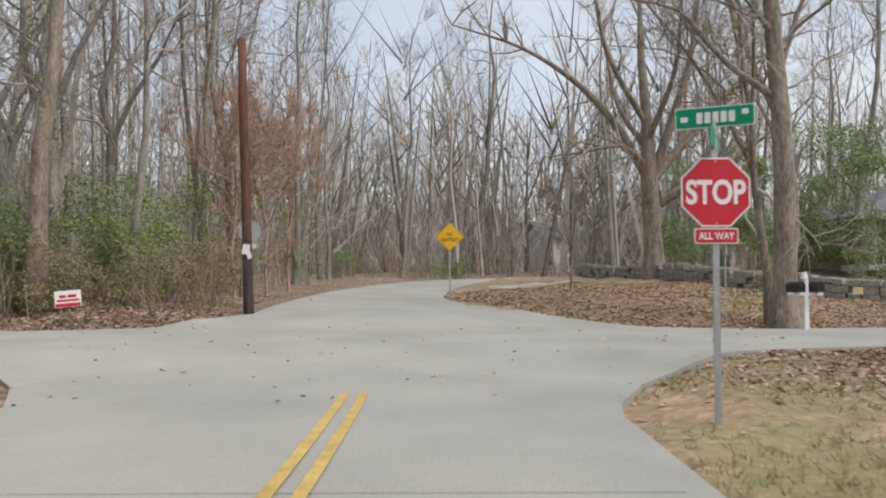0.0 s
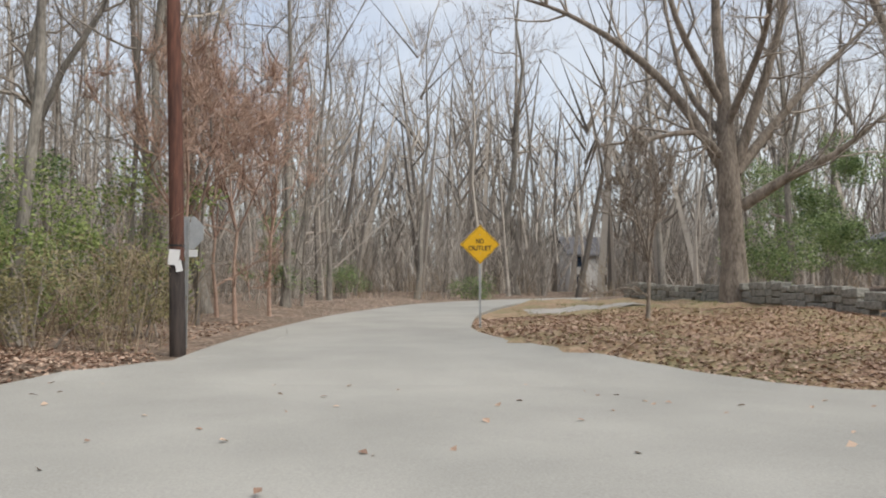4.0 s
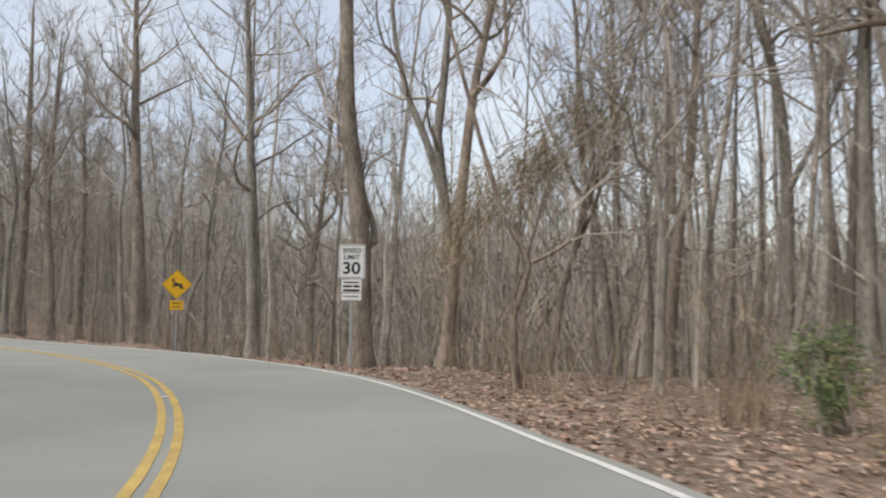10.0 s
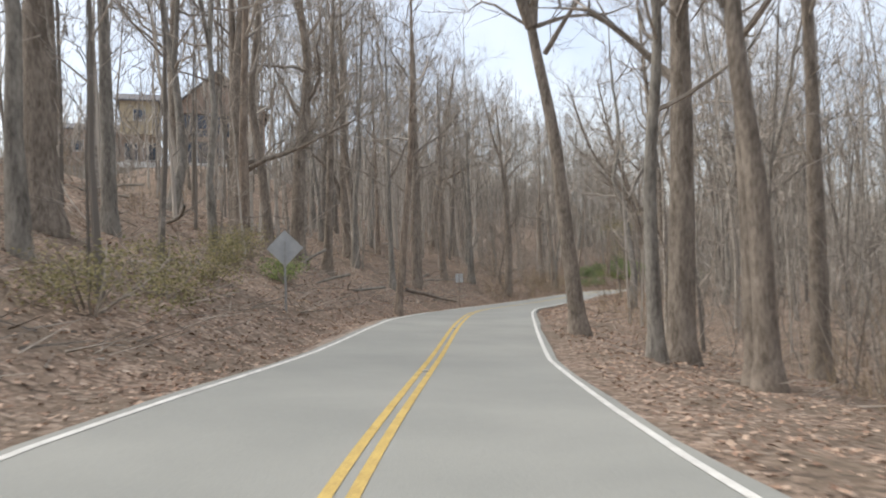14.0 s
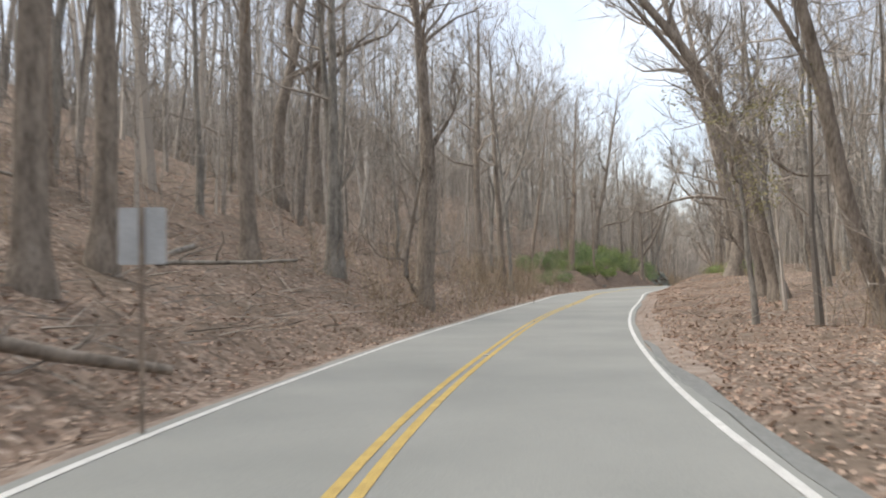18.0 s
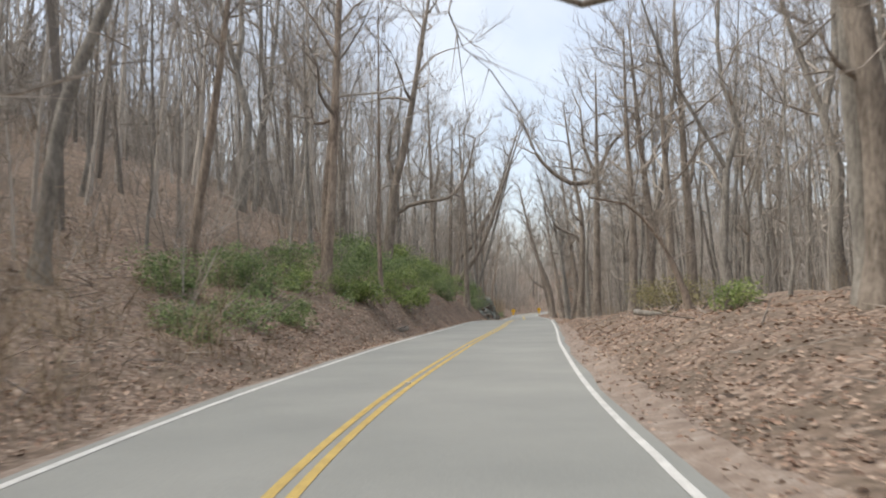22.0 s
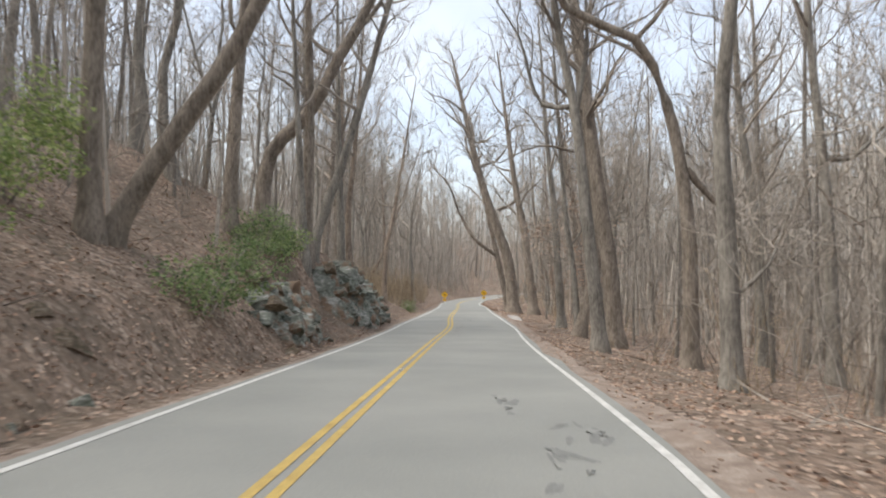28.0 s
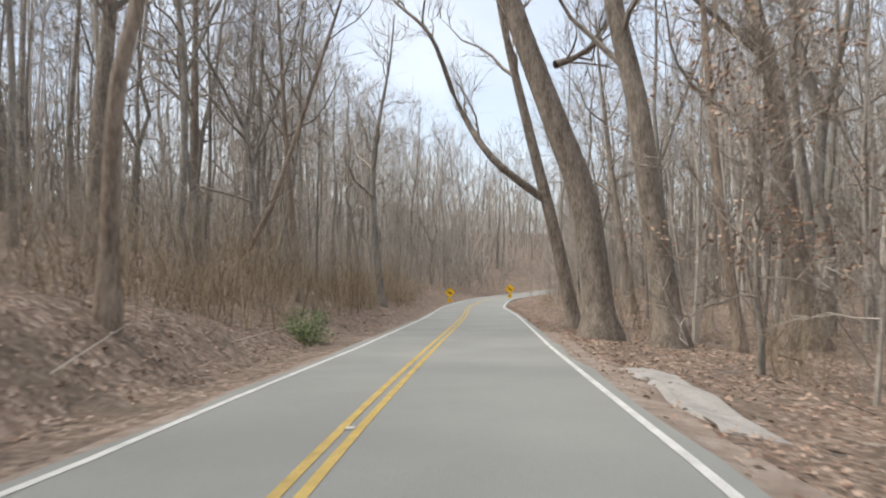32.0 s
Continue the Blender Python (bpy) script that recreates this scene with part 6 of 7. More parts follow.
def vine_tree(x, y, height, radius, label, seed, mats, leaves=0, lean=(0, 0), fork=0, first=0.4, spread=1.0, limbs=15):
    """A tree of its own, with ivy on its trunk."""
    rng = np.random.default_rng(seed)
    ob = tree_thing("tree", grow(seed, height, radius, limbs=limbs, subs=6, twigs=10, first=first, spread=spread, lean=lean, fork=fork), mats, label)
    ob.matrix_world = pose(x, y, gz(x, y))
    if leaves:
        z = rng.uniform(0.05, 0.75, 26)
        c = np.c_[z * lean[0] + rng.normal(0, radius, 26), z * lean[1] + rng.normal(0, radius, 26), z * height]
        part_mesh("ivy", mesh_of("ivy", *leaf_cloud(c, np.full(26, radius * 2.2), leaves, 0.1, rng, 2.0), OLIVE), ob, "climbing ivy")
    return ob


vine_tree(-11.2, 23.4, 20, 0.3, "thick ivy-clad tree behind the verge", 702, (BARK_DARK, TWIG), 1500, first=0.45)
for k, (x, y, h) in enumerate(((-7.4, 30.2, 7.4), (-6.9, 33.4, 8), (-6.7, 37.0, 8), (-7.9, 35.0, 7.5))):
    vine_tree(x, y, h, 0.06, "multi-stemmed reddish bare tree beside the lane", 720 + k, (REDDISH, REDDISH), 0, fork=6, first=0.12, spread=0.9, limbs=30)
for k, (x, y, h) in enumerate(((-200.7, -145.5, 8.5), (-217.0, -158.2, 7.5))):
    tree = vine_tree(x, y, h, 0.07, "young beech with clinging coppery leaves", 790 + k, (BARK, TWIG), 0, first=0.2, spread=1.3, limbs=20)
    brng = np.random.default_rng(790 + k)
    c = np.c_[brng.normal(0, 1.1, (24, 2)), brng.uniform(0.3, 0.95, 24) * h]
    part_mesh("leaves", mesh_of("leaves", *leaf_cloud(c, np.full(24, 0.7), 1100, 0.13, brng), LEAF), tree, "dry coppery leaves")
vine_tree(-49.4, 5.1, 19, 0.3, "bare tree with ivy climbing its trunk", 703, (BARK, TWIG), 700, fork=1)
leafy = vine_tree(-91.2, -63.4, 9, 0.09, "slender tree still holding yellow-green vine leaves", 706, (BARK, TWIG), 0, lean=(0.6, -0.8), first=0.3, limbs=16)
lrng = np.random.default_rng(706)
part_mesh("vine_leaves", mesh_of("vine_leaves", *leaf_cloud(np.c_[lrng.normal(0.5, 0.8, (22, 2)), lrng.uniform(3.2, 6.8, 22)], np.full(22, 0.55), 1300, 0.1, lrng), OLIVE), leafy, "yellow-green vine leaves")
draped = vine_tree(-41.5, 10.0, 9.5, 0.1, "small tree bowed under a drooping curtain of brown vines", 704, (BARK_DARK, TWIG), 300, lean=(0.5, 0.8), fork=3, first=0.2, limbs=18)
vrng = np.random.default_rng(703)
curve = np.linspace(0, 1, 30)
hang = np.c_[0.5 + 1.0 * curve, 1.9 - 3.6 * curve, 6.3 - 2.9 * curve ** 1.3] + vrng.normal(0, 0.28, (30, 3))
part_mesh("vines", mesh_of("vines", *leaf_cloud(hang, np.full(30, 0.5), 2600, 0.075, vrng, 1.0), OLIVE), draped, "withered olive vines")
k = vrng.integers(0, 30, 900)
tv, tf = cones(hang[k] + vrng.normal(0, 0.35, (900, 3)), np.c_[vrng.normal(0, 0.6, 900), vrng.normal(-0.4, 0.6, 900), -np.ones(900)], vrng.uniform(0.5, 2.4, 900), vrng.uniform(0.006, 0.013, 900), vrng)
part_mesh("tendrils", mesh_of("tendrils", tv, tf, BRUSH), draped, "tangle of dry brown tendrils")


def oak(x, y, label, seed):
    """A broad old tree: a short thick trunk and long arching limbs, each with its own boughs and twigs."""
    rng = np.random.default_rng(seed)
    ob = thing("oak_tree", pose(x, y, gz(x, y)), label, "tree")
    v, f = tube([(0, 0, -0.5), (0, 0, 0.2), (0, 0, 1.5), (-0.1, 0, 3.4), (-0.15, 0, 5.2), (-0.2, 0.1, 7.5), (-0.4, 0.2, 10.5), (-0.5, 0.2, 16)], [0.72, 0.6, 0.47, 0.43, 0.42, 0.27, 0.2, 0.03], 12)
    part_mesh("trunk", mesh_of("trunk", v, f, BARK_DARK, True), ob)
    limbs = [((-0.1, 0, 4.6), (-1.5, 0.2, 7.2), (-3.3, 0.5, 9.4), (-6.0, 1, 11.4), (-9.5, 1, 12.6)), ((0.1, 0, 5.0), (0.9, -0.4, 7.6), (1.8, -0.8, 11), (2.2, -1, 16)), ((0.15, 0, 4.9), (1.6, 0.4, 6.6), (3.6, 0.8, 8.8), (6.4, 1, 11.5)), ((0.3, 0, 3.6), (1.8, -0.6, 4.6), (3.4, -1, 5.4), (5.6, -1.4, 7.2)),
             ((-0.3, 0, 5.4), (-1.6, -0.8, 6.3), (-3.4, -1.4, 5.9), (-5.4, -1.8, 5.6)), ((-0.2, 0, 6.2), (-1.2, 1.4, 8.4), (-1.6, 3, 12), (-1.8, 4, 15)), ((-0.2, 0, 6.6), (0.6, -2, 9.5), (0.4, -4, 12), (0.2, -6, 14)), ((-0.2, 0.1, 7.4), (-2.2, -0.8, 10.6), (-3.0, -1.2, 14.5), (-3.2, -1.4, 17))]
    for q, pts in enumerate(limbs):
        p = smooth_line(pts, 0.8)
        r = np.linspace(0.24 if q < 4 else 0.16, 0.03, len(p))
        bough = part_mesh("limb", mesh_of("limb", *tube(p, r, 8), BARK_DARK, True), ob)
        heap = Heap()
        for k in range(16):
            at = p[int(rng.integers(len(p) // 4, len(p)))]
            sp = limb_path(at, (p[-1] - p[0]) / np.linalg.norm(p[-1] - p[0]) * 0.6 + rng.normal(0, 0.6, 3) + [0, 0, 0.3], rng.uniform(1.2, 3.8), 4, rng, 0.3, 0.25)
            heap.add(*tube(sp, np.linspace(0.055, 0.012, 5), 4))
            n = 16
            g = rng.integers(1, 5, n)
            heap.add(*cones(sp[g], (sp[-1] - sp[0]) / 3 + rng.normal(0, 0.6, (n, 3)) + [0, 0, 0.2], rng.uniform(0.4, 1.4, n), rng.uniform(0.008, 0.015, n), rng))
        tagged(part_mesh("spray", mesh_of("spray", *heap.get(), TWIG), bough), "fine bare twigs", kind="stuff")
    return ob


oak(10.0, 40.4, "huge old oak with spreading bare limbs", 704)
vine_tree(8.3, 21.6, 12, 0.13, "vine-covered tree beside a mailbox", 705, (BARK_DARK, TWIG), 500, lean=(-1.2, 0.6), fork=3, first=0.15, limbs=26)
vine_tree(13.6, 34.5, 18, 0.3, "dark roadside tree behind the stone wall", 709, (BARK_DARK, TWIG), 300, lean=(-0.5, 0), fork=2, first=0.2, spread=1.4, limbs=22)
vine_tree(4.6, 30.6, 4.4, 0.055, "small multi-stemmed bare tree on the lawn", 706, (BARK_DARK, BARK_DARK), 0, fork=6, first=0.1, spread=1.2, limbs=24)


# ---- brown brush, fallen leaves, grass ----
def brush_clump(seed, stems, height, spread):
    rng = np.random.default_rng(seed)
    a = rng.uniform(0, 6.3, stems)
    s = np.c_[rng.normal(0, spread * 0.35, stems), rng.normal(0, spread * 0.35, stems), np.full(stems, -0.1)]
    d = np.c_[np.cos(a) * rng.uniform(0.05, 0.5, stems), np.sin(a) * rng.uniform(0.05, 0.5, stems), np.ones(stems)]
    L = height * rng.uniform(0.5, 1.0, stems)
    heap = Heap()
    heap.add(*cones(s, d, L, rng.uniform(0.008, 0.018, stems), rng))
    k = rng.integers(0, stems, stems * 4)
    dn = d / np.linalg.norm(d, axis=1)[:, None]
    p = s[k] + dn[k] * (L[k] * rng.uniform(0.25, 0.9, len(k)))[:, None]
    heap.add(*cones(p, dn[k] + rng.normal(0, 0.5, (len(k), 3)), L[k] * rng.uniform(0.2, 0.5, len(k)), rng.uniform(0.005, 0.01, len(k)), rng))
    return (heap.get(),)


CLUMPS = [brush_clump(800 + k, (9, 11, 8, 12)[k], (1.6, 2.6, 1.1, 3.6)[k], (1.2, 1.4, 1.0, 1.2)[k]) for k in range(4)]
rng = np.random.default_rng(21)


def beside(count, near, far, power=1.4, a=(30, 18.6), b=(-300, -218), sides=(-1, 1)):
    lo, hi = s_at(*a), s_at(*b)
    nr = normals(MAIN)
    s = rng.uniform(lo, hi, count)
    i = np.searchsorted(S_MAIN, s)
    sd = rng.choice(sides, count)
    edge = np.where(sd > 0, LEFT_EDGE[i], -RIGHT_EDGE[i])
    d = sd * (edge + near + (far - near) * rng.uniform(0, 1, count) ** power)
    pts = np.stack([np.interp(s, S_MAIN, MAIN[:, k]) + np.interp(s, S_MAIN, nr[:, k]) * d for k in (0, 1)], 1)
    _, e = nearest(APPROACH, pts[:, 0], pts[:, 1])
    _, g = nearest(NORTH, pts[:, 0], pts[:, 1])
    _, m = nearest(MAIN, pts[:, 0], pts[:, 1])
    return pts[(np.abs(e) > 3.2) & (np.abs(g) > 3.2) & (np.abs(m) > 3.2)]


pts = np.vstack([beside(850, 3.4, 24), beside(90, 1.2, 5, a=(-84, -65), b=(-121, -97), sides=(1,)), beside(260, 2.6, 7, a=(-205, -157.6), b=(-262, -200), sides=(1,)), beside(90, 2.4, 7, a=(-5, 17), b=(-45, -9), sides=(-1,)),
                 np.c_[rng.uniform(-22, -7.5, 60), rng.uniform(24, 34, 60)], np.c_[rng.uniform(-30, 30, 160), rng.uniform(56, 90, 160)]])
keep = ~((pts[:, 0] > -6.3) & (pts[:, 0] < 32) & (pts[:, 1] > -20) & (pts[:, 1] < 52))
_, bd = nearest(MAIN, pts[:, 0], pts[:, 1])
keep &= ~((bd < 0) & (bd > -11) & (pts[:, 0] < -98) & (pts[:, 0] > -160))
for sx, sy in ((-39.2, 6.0), (-37.4, 7.0), (-47.1, -4.4), (-45.6, -3.6), (-53.3, -33.9), (-72.7, -56.7), (-9.1, 20.8), (-36, 8), (-44, -2)):
    keep &= np.hypot(pts[:, 0] - sx, pts[:, 1] - sy) > 2.2
along = np.array([nearest(MAIN, [x], [y])[0][0] for x, y in ((-186.5, -144), (-201.5, -155))])
pi, pd = nearest(MAIN, pts[:, 0], pts[:, 1])
keep &= ~((pi > along[0]) & (pi < along[1]) & (pd > 0) & (pd < 8))
keep &= ~((bd > 0) & (bd < 22) & (pts[:, 0] < -46) & (pts[:, 0] > -84) & (rng.uniform(0, 1, len(pts)) < 0.8))
keep &= ~((bd > 0) & (bd < np.where(pts[:, 0] > -150, 6.5, 10)) & (pts[:, 0] < -122) & (pts[:, 0] > -206))
pts = pts[keep]
zs = ground_z(pts[:, 0], pts[:, 1])
joined("underbrush", [(CLUMPS[int(rng.integers(0, 4))], x, y, z, rng.uniform(0, 6.3), rng.uniform(0.6, 1.15)) for (x, y), z in zip(pts, zs)], "bare brown brush and briars under the trees", "brush", [BRUSH])

spots = np.vstack([beside(30000, 0.1, 5, 1.5), beside(9000, 0.05, 6, 1.2, (-75, -56), (-140, -110), (-1,)), beside(9000, 0.1, 4, 1.3, (20, 17.6), (-40, 0), (-1,)),
                   np.c_[rng.uniform(-0.6, 14, 34000), rng.uniform(19.5, 37, 34000)], np.c_[rng.normal(7.0, 2.0, 5200), rng.normal(11.5, 1.5, 5200)], np.c_[rng.uniform(-16, -6, 5000), rng.uniform(19.5, 34, 5000)], np.c_[rng.uniform(-18, -5.5, 9000), rng.uniform(18.5, 23.5, 9000)], beside(42000, 0.0, 8, 1.25, (-20, 13), (-262, -200), (-1,)), beside(9000, 0.1, 3, 1.2, (-50, -20), (-262, -200), (1,)), beside(30000, 0.3, 15, 1.15, (-42, -6), (-130, -103.5), (1,)), beside(16000, 0.2, 9, 1.1, (-124, -99), (-190, -147), (1,))])
_, e = nearest(NORTH, spots[:, 0], spots[:, 1])
_, m = nearest(MAIN, spots[:, 0], spots[:, 1])
corner = inside(spots[:, 0], spots[:, 1])
spots = spots[((e > 2.2) | (e < -2.95)) & (np.abs(m) > 3.0) & ~corner]
n = len(spots)
zs = sheet_z(spots[:, 0], spots[:, 1]) + rng.uniform(0.0, 0.035, n)
stray = np.c_[rng.uniform(-9, 8, 170), rng.uniform(9, 20, 170)]
stray = stray[inside(stray[:, 0], stray[:, 1])]
spots, zs = np.vstack([spots, stray]), np.r_[zs, land(stray[:, 0], stray[:, 1])[0] + 0.03]
n = len(spots)
a, L = rng.uniform(0, 6.3, n), rng.uniform(0.06, 0.12, n)
u = np.c_[np.cos(a), np.sin(a), rng.normal(0, 0.18, n)] * L[:, None]
w = np.c_[-np.sin(a), np.cos(a), rng.normal(0, 0.3, n)] * L[:, None] * 0.35
p = np.c_[spots, zs + 0.01]
lift = np.c_[np.zeros((n, 2)), L * rng.uniform(0.02, 0.2, n)]
v = np.stack([p - u * 0.5, p + w + lift, p + u * 0.5, p - w + lift], 1).reshape(-1, 3)
b = (np.arange(n) * 4)[:, None]
tagged(new("fallen_leaves", mesh_of("fallen_leaves", v, np.concatenate([b + [0, 1, 2], b + [0, 2, 3]]), LEAF)), "loose brown oak leaves on the ground", "leaves", kind="stuff")

stick = np.vstack([beside(2600, 2.0, 16, 1.2, (-40, -2), (-262, -200)), beside(3600, 2.0, 18, 1.2, (-46, -12), (-125, -100), (1,))])
n = len(stick)
sa = rng.uniform(0, 6.3, n)
sv, sf = cones(np.c_[stick, sheet_z(stick[:, 0], stick[:, 1]) + 0.03], np.c_[np.cos(sa), np.sin(sa), rng.uniform(0, 0.35, n)], rng.uniform(0.4, 1.8, n), rng.uniform(0.008, 0.028, n), rng)
tagged(new("dead_sticks", mesh_of("dead_sticks", sv, sf, TWIG)), "dead grey sticks strewn over the leaf litter", "sticks", kind="stuff")

tuft = np.vstack([np.c_[rng.uniform(1.8, 9, 5000), rng.uniform(-2, 13.2, 5000)], np.c_[rng.uniform(1.8, 16, 4500), rng.uniform(23, 44, 4500)]])
_, m = nearest(MAIN, tuft[:, 0], tuft[:, 1])
_, e = nearest(NORTH, tuft[:, 0], tuft[:, 1])
patchy = np.sin(tuft[:, 0] * 1.1 + 2) * np.sin(tuft[:, 1] * 0.9) + rng.normal(0, 0.4, len(tuft)) > 0
tuft = tuft[(np.abs(m) > 3.4) & (np.abs(e) > 3.1) & patchy]
n = len(tuft)
s = np.c_[tuft, sheet_z(tuft[:, 0], tuft[:, 1]) - 0.02].repeat(5, 0) + rng.normal(0, 0.05, (n * 5, 3)) * [1, 1, 0]
gv, gf = cones(s, np.c_[rng.normal(0, 0.6, (n * 5, 2)), np.ones(n * 5)], rng.uniform(0.06, 0.16, n * 5), rng.uniform(0.004, 0.009, n * 5), rng)
tagged(new("grass", mesh_of("grass", gv, gf, GRASS)), "short yellow-green winter grass in tufts", "grass", kind="stuff")


# ---- rock outcrop on the bank ----
def split_block(seed):
    """A unit block with skewed corners and a few broken-off edges."""
    rng = np.random.default_rng(seed)
    bm = bmesh.new()
    bmesh.ops.create_cube(bm, size=1.0)
    for v in bm.verts:
        v.co += Vector(rng.normal(0, 0.07, 3))
    for _ in range(6):
        nrm = Vector(rng.normal(size=3)).normalized()
        cut = bmesh.ops.bisect_plane(bm, geom=bm.verts[:] + bm.edges[:] + bm.faces[:], plane_co=nrm * rng.uniform(0.5, 0.66), plane_no=nrm, clear_outer=True)
        rim = [g for g in cut["geom_cut"] if isinstance(g, bmesh.types.BMEdge)]
        if rim:
            bmesh.ops.contextual_create(bm, geom=rim)
    bmesh.ops.bevel(bm, geom=bm.edges[:], offset=0.018, segments=1, affect="EDGES")
    me = bpy.data.meshes.new("rock")
    bm.to_mesh(me)
    bm.free()
    me.materials.append(MOSS if seed % 4 == 0 else ROCK)
    return me


ROCKS = [split_block(900 + k) for k in range(15)]
NRM = normals(MAIN)


def joints(u, v, size, dip, rng):
    """Cells of broken bedrock over a face: for each point how far its block stands out, with the tilt of the block's own plane."""
    c, d = math.cos(radians(dip)), math.sin(radians(dip))
    a, b = (u * c + v * d) / size[0], (v * c - u * d) / size[1]
    lo = np.floor([a.min(), b.min()]).astype(int) - 2
    nu, nv = (np.ceil([a.max(), b.max()]).astype(int) + 3 - lo)
    jit, high, tilt = rng.uniform(0.1, 0.9, (nu, nv, 2)), rng.uniform(-1, 1, (nu, nv)), rng.normal(0, 0.5, (nu, nv, 2))
    best, out, edge = np.full(a.shape, 9.0), np.zeros(a.shape), np.full(a.shape, 9.0)
    ia, ib = np.floor(a).astype(int) - lo[0], np.floor(b).astype(int) - lo[1]
    for p in (-1, 0, 1):
        for q in (-1, 0, 1):
            x, y = ia + p, ib + q
            da, db = a - (x + lo[0] + jit[x, y, 0]), b - (y + lo[1] + jit[x, y, 1])
            far = np.maximum(np.abs(da) * 0.9, np.abs(db)) + 0.25 * np.hypot(da, db)
            near = far < best
            edge = np.where(near, best - far, np.minimum(edge, far - best))
            out = np.where(near, high[x, y] + tilt[x, y, 0] * da + tilt[x, y, 1] * db, out)
            best = np.minimum(best, far)
    return out, edge


def outcrop(a, b, foot, back, crest, label, seed, blocks=22, dip=16, mat=None):
    """Bedrock broken out of the bank: one fissured face and loose blocks on its ledges; crest is its height from end to end."""
    rng = np.random.default_rng(seed)
    ia, ib = idx_near(MAIN, *a), idx_near(MAIN, *b)
    mid = (ia + ib) // 2
    x0, y0 = MAIN[mid, :2] + NRM[mid] * (foot + 0.6)
    ob = thing("rock_outcrop", pose(x0, y0, gz(x0, y0)), label, "rock")
    inv = ob.matrix_basis.inverted()
    length = S_MAIN[ib] - S_MAIN[ia]
    nu, nf = int(length / 0.085), 40
    u, f = np.meshgrid(np.linspace(0, 1, nu), np.linspace(0, 1, nf), indexing="ij")
    top = np.interp(u, np.linspace(0, 1, len(crest)), crest) * (1 + 0.08 * np.sin(u * length * 2.1 + seed) + 0.05 * np.sin(u * length * 5.3))
    rise = np.minimum(f / 0.82, 1)
    z = -0.3 + rise * (top + 0.3)
    big, e1 = joints(u * length, z, (1.9, 1.1), dip, rng)
    small, e2 = joints(u * length, z, (0.62, 0.3), dip + 6, rng)
    fine, _ = joints(u * length, z, (0.22, 0.12), dip, rng)
    proud = 0.34 * big + 0.08 * small + 0.022 * fine - 0.18 * np.clip(1 - e1 / 0.07, 0, 1) - 0.07 * np.clip(1 - e2 / 0.12, 0, 1)
    ends = np.clip(np.minimum(u, 1 - u) * length / 1.3, 0, 1)
    depth = foot + back * rise ** 1.4 - proud * (0.35 + 0.65 * ends) + (1 - ends) ** 2 * 0.9 + np.clip((f - 0.82) / 0.18, 0, 1) * 1.7
    z = z + 0.12 * small * (rise > 0.75) - np.clip((f - 0.82) / 0.18, 0, 1) * 0.15
    s = S_MAIN[ia] + u * length
    at = [np.interp(s, S_MAIN, MAIN[:, k]) for k in range(3)]
    nr = [np.interp(s, S_MAIN, NRM[:, k]) for k in range(2)]
    verts = np.stack([at[0] + nr[0] * depth, at[1] + nr[1] * depth, at[2] + z], -1).reshape(-1, 3)
    i, j = np.meshgrid(np.arange(nu - 1), np.arange(nf - 1), indexing="ij")
    k = (i * nf + j).ravel()
    face = part_mesh("rock_face", mesh_of("rock_face", verts, np.c_[k, k + nf, k + nf + 1, k + 1], mat or ROCK), ob, "fissured grey bedrock with lichen")
    face.matrix_basis = inv
    for _ in range(blocks):
        p, q = int(rng.integers(2, nu - 2)), int(nf * rng.choice((0.03, 0.1, 0.3, 0.55, 0.8), p=(0.3, 0.2, 0.15, 0.15, 0.2)))
        x, y, zz = verts[p * nf + q]
        w = rng.uniform(0.3, 0.95)
        rock = new("rock", ROCKS[int(rng.integers(0, 15))])
        rock.parent = ob
        ang = math.degrees(math.atan2(NRM[ia, 1], NRM[ia, 0])) - 90
        rock.matrix_basis = inv @ pose(x, y, zz, rng.normal(-12, 8), dip + rng.normal(0, 8), ang + rng.normal(0, 14)) @ Matrix.Diagonal((w, rng.uniform(0.4, 0.7), w * rng.uniform(0.3, 0.6), 1))
    return ob


outcrop((-191.4, -147.5), (-205.6, -158.0), 3.75, 1.0, (2.3, 2.9, 2.7, 2.5, 2.2, 1.8, 1.4), "grey lichened rock face jutting from the bank", 31, 34)
outcrop((-180.5, -139.6), (-189.0, -145.8), 3.85, 1.0, (0.7, 2.1, 1.5, 2.0, 1.0), "broken mossy ledges in the leafy bank", 34, 26)
outcrop((-167.5, -130.4), (-175.6, -136.1), 4.0, 0.9, (0.3, 0.8, 0.5, 1.2, 0.7), "low mossy ledge of grey rock in the bank", 32, 16, mat=MOSS)
outcrop((-171.0, -132.8), (-180.5, -139.6), 5.9, 0.9, (1.1, 2.1, 1.7, 2.3, 1.9, 1.4), "brown mossy ledge higher up the bank", 35, 20, mat=MOSS)
outcrop((-128.5, -102.6), (-134.0, -106.4), 4.4, 0.8, (0.3, 0.9, 0.5, 0.8, 0.3), "low brown stone ledge under evergreen shrubs", 36, 12, mat=MOSS)
outcrop((-146.0, -114.8), (-152.5, -119.5), 4.6, 0.8, (0.4, 1.0, 0.7, 1.1, 0.4), "low brown stone ledge under evergreen shrubs", 37, 12, mat=MOSS)


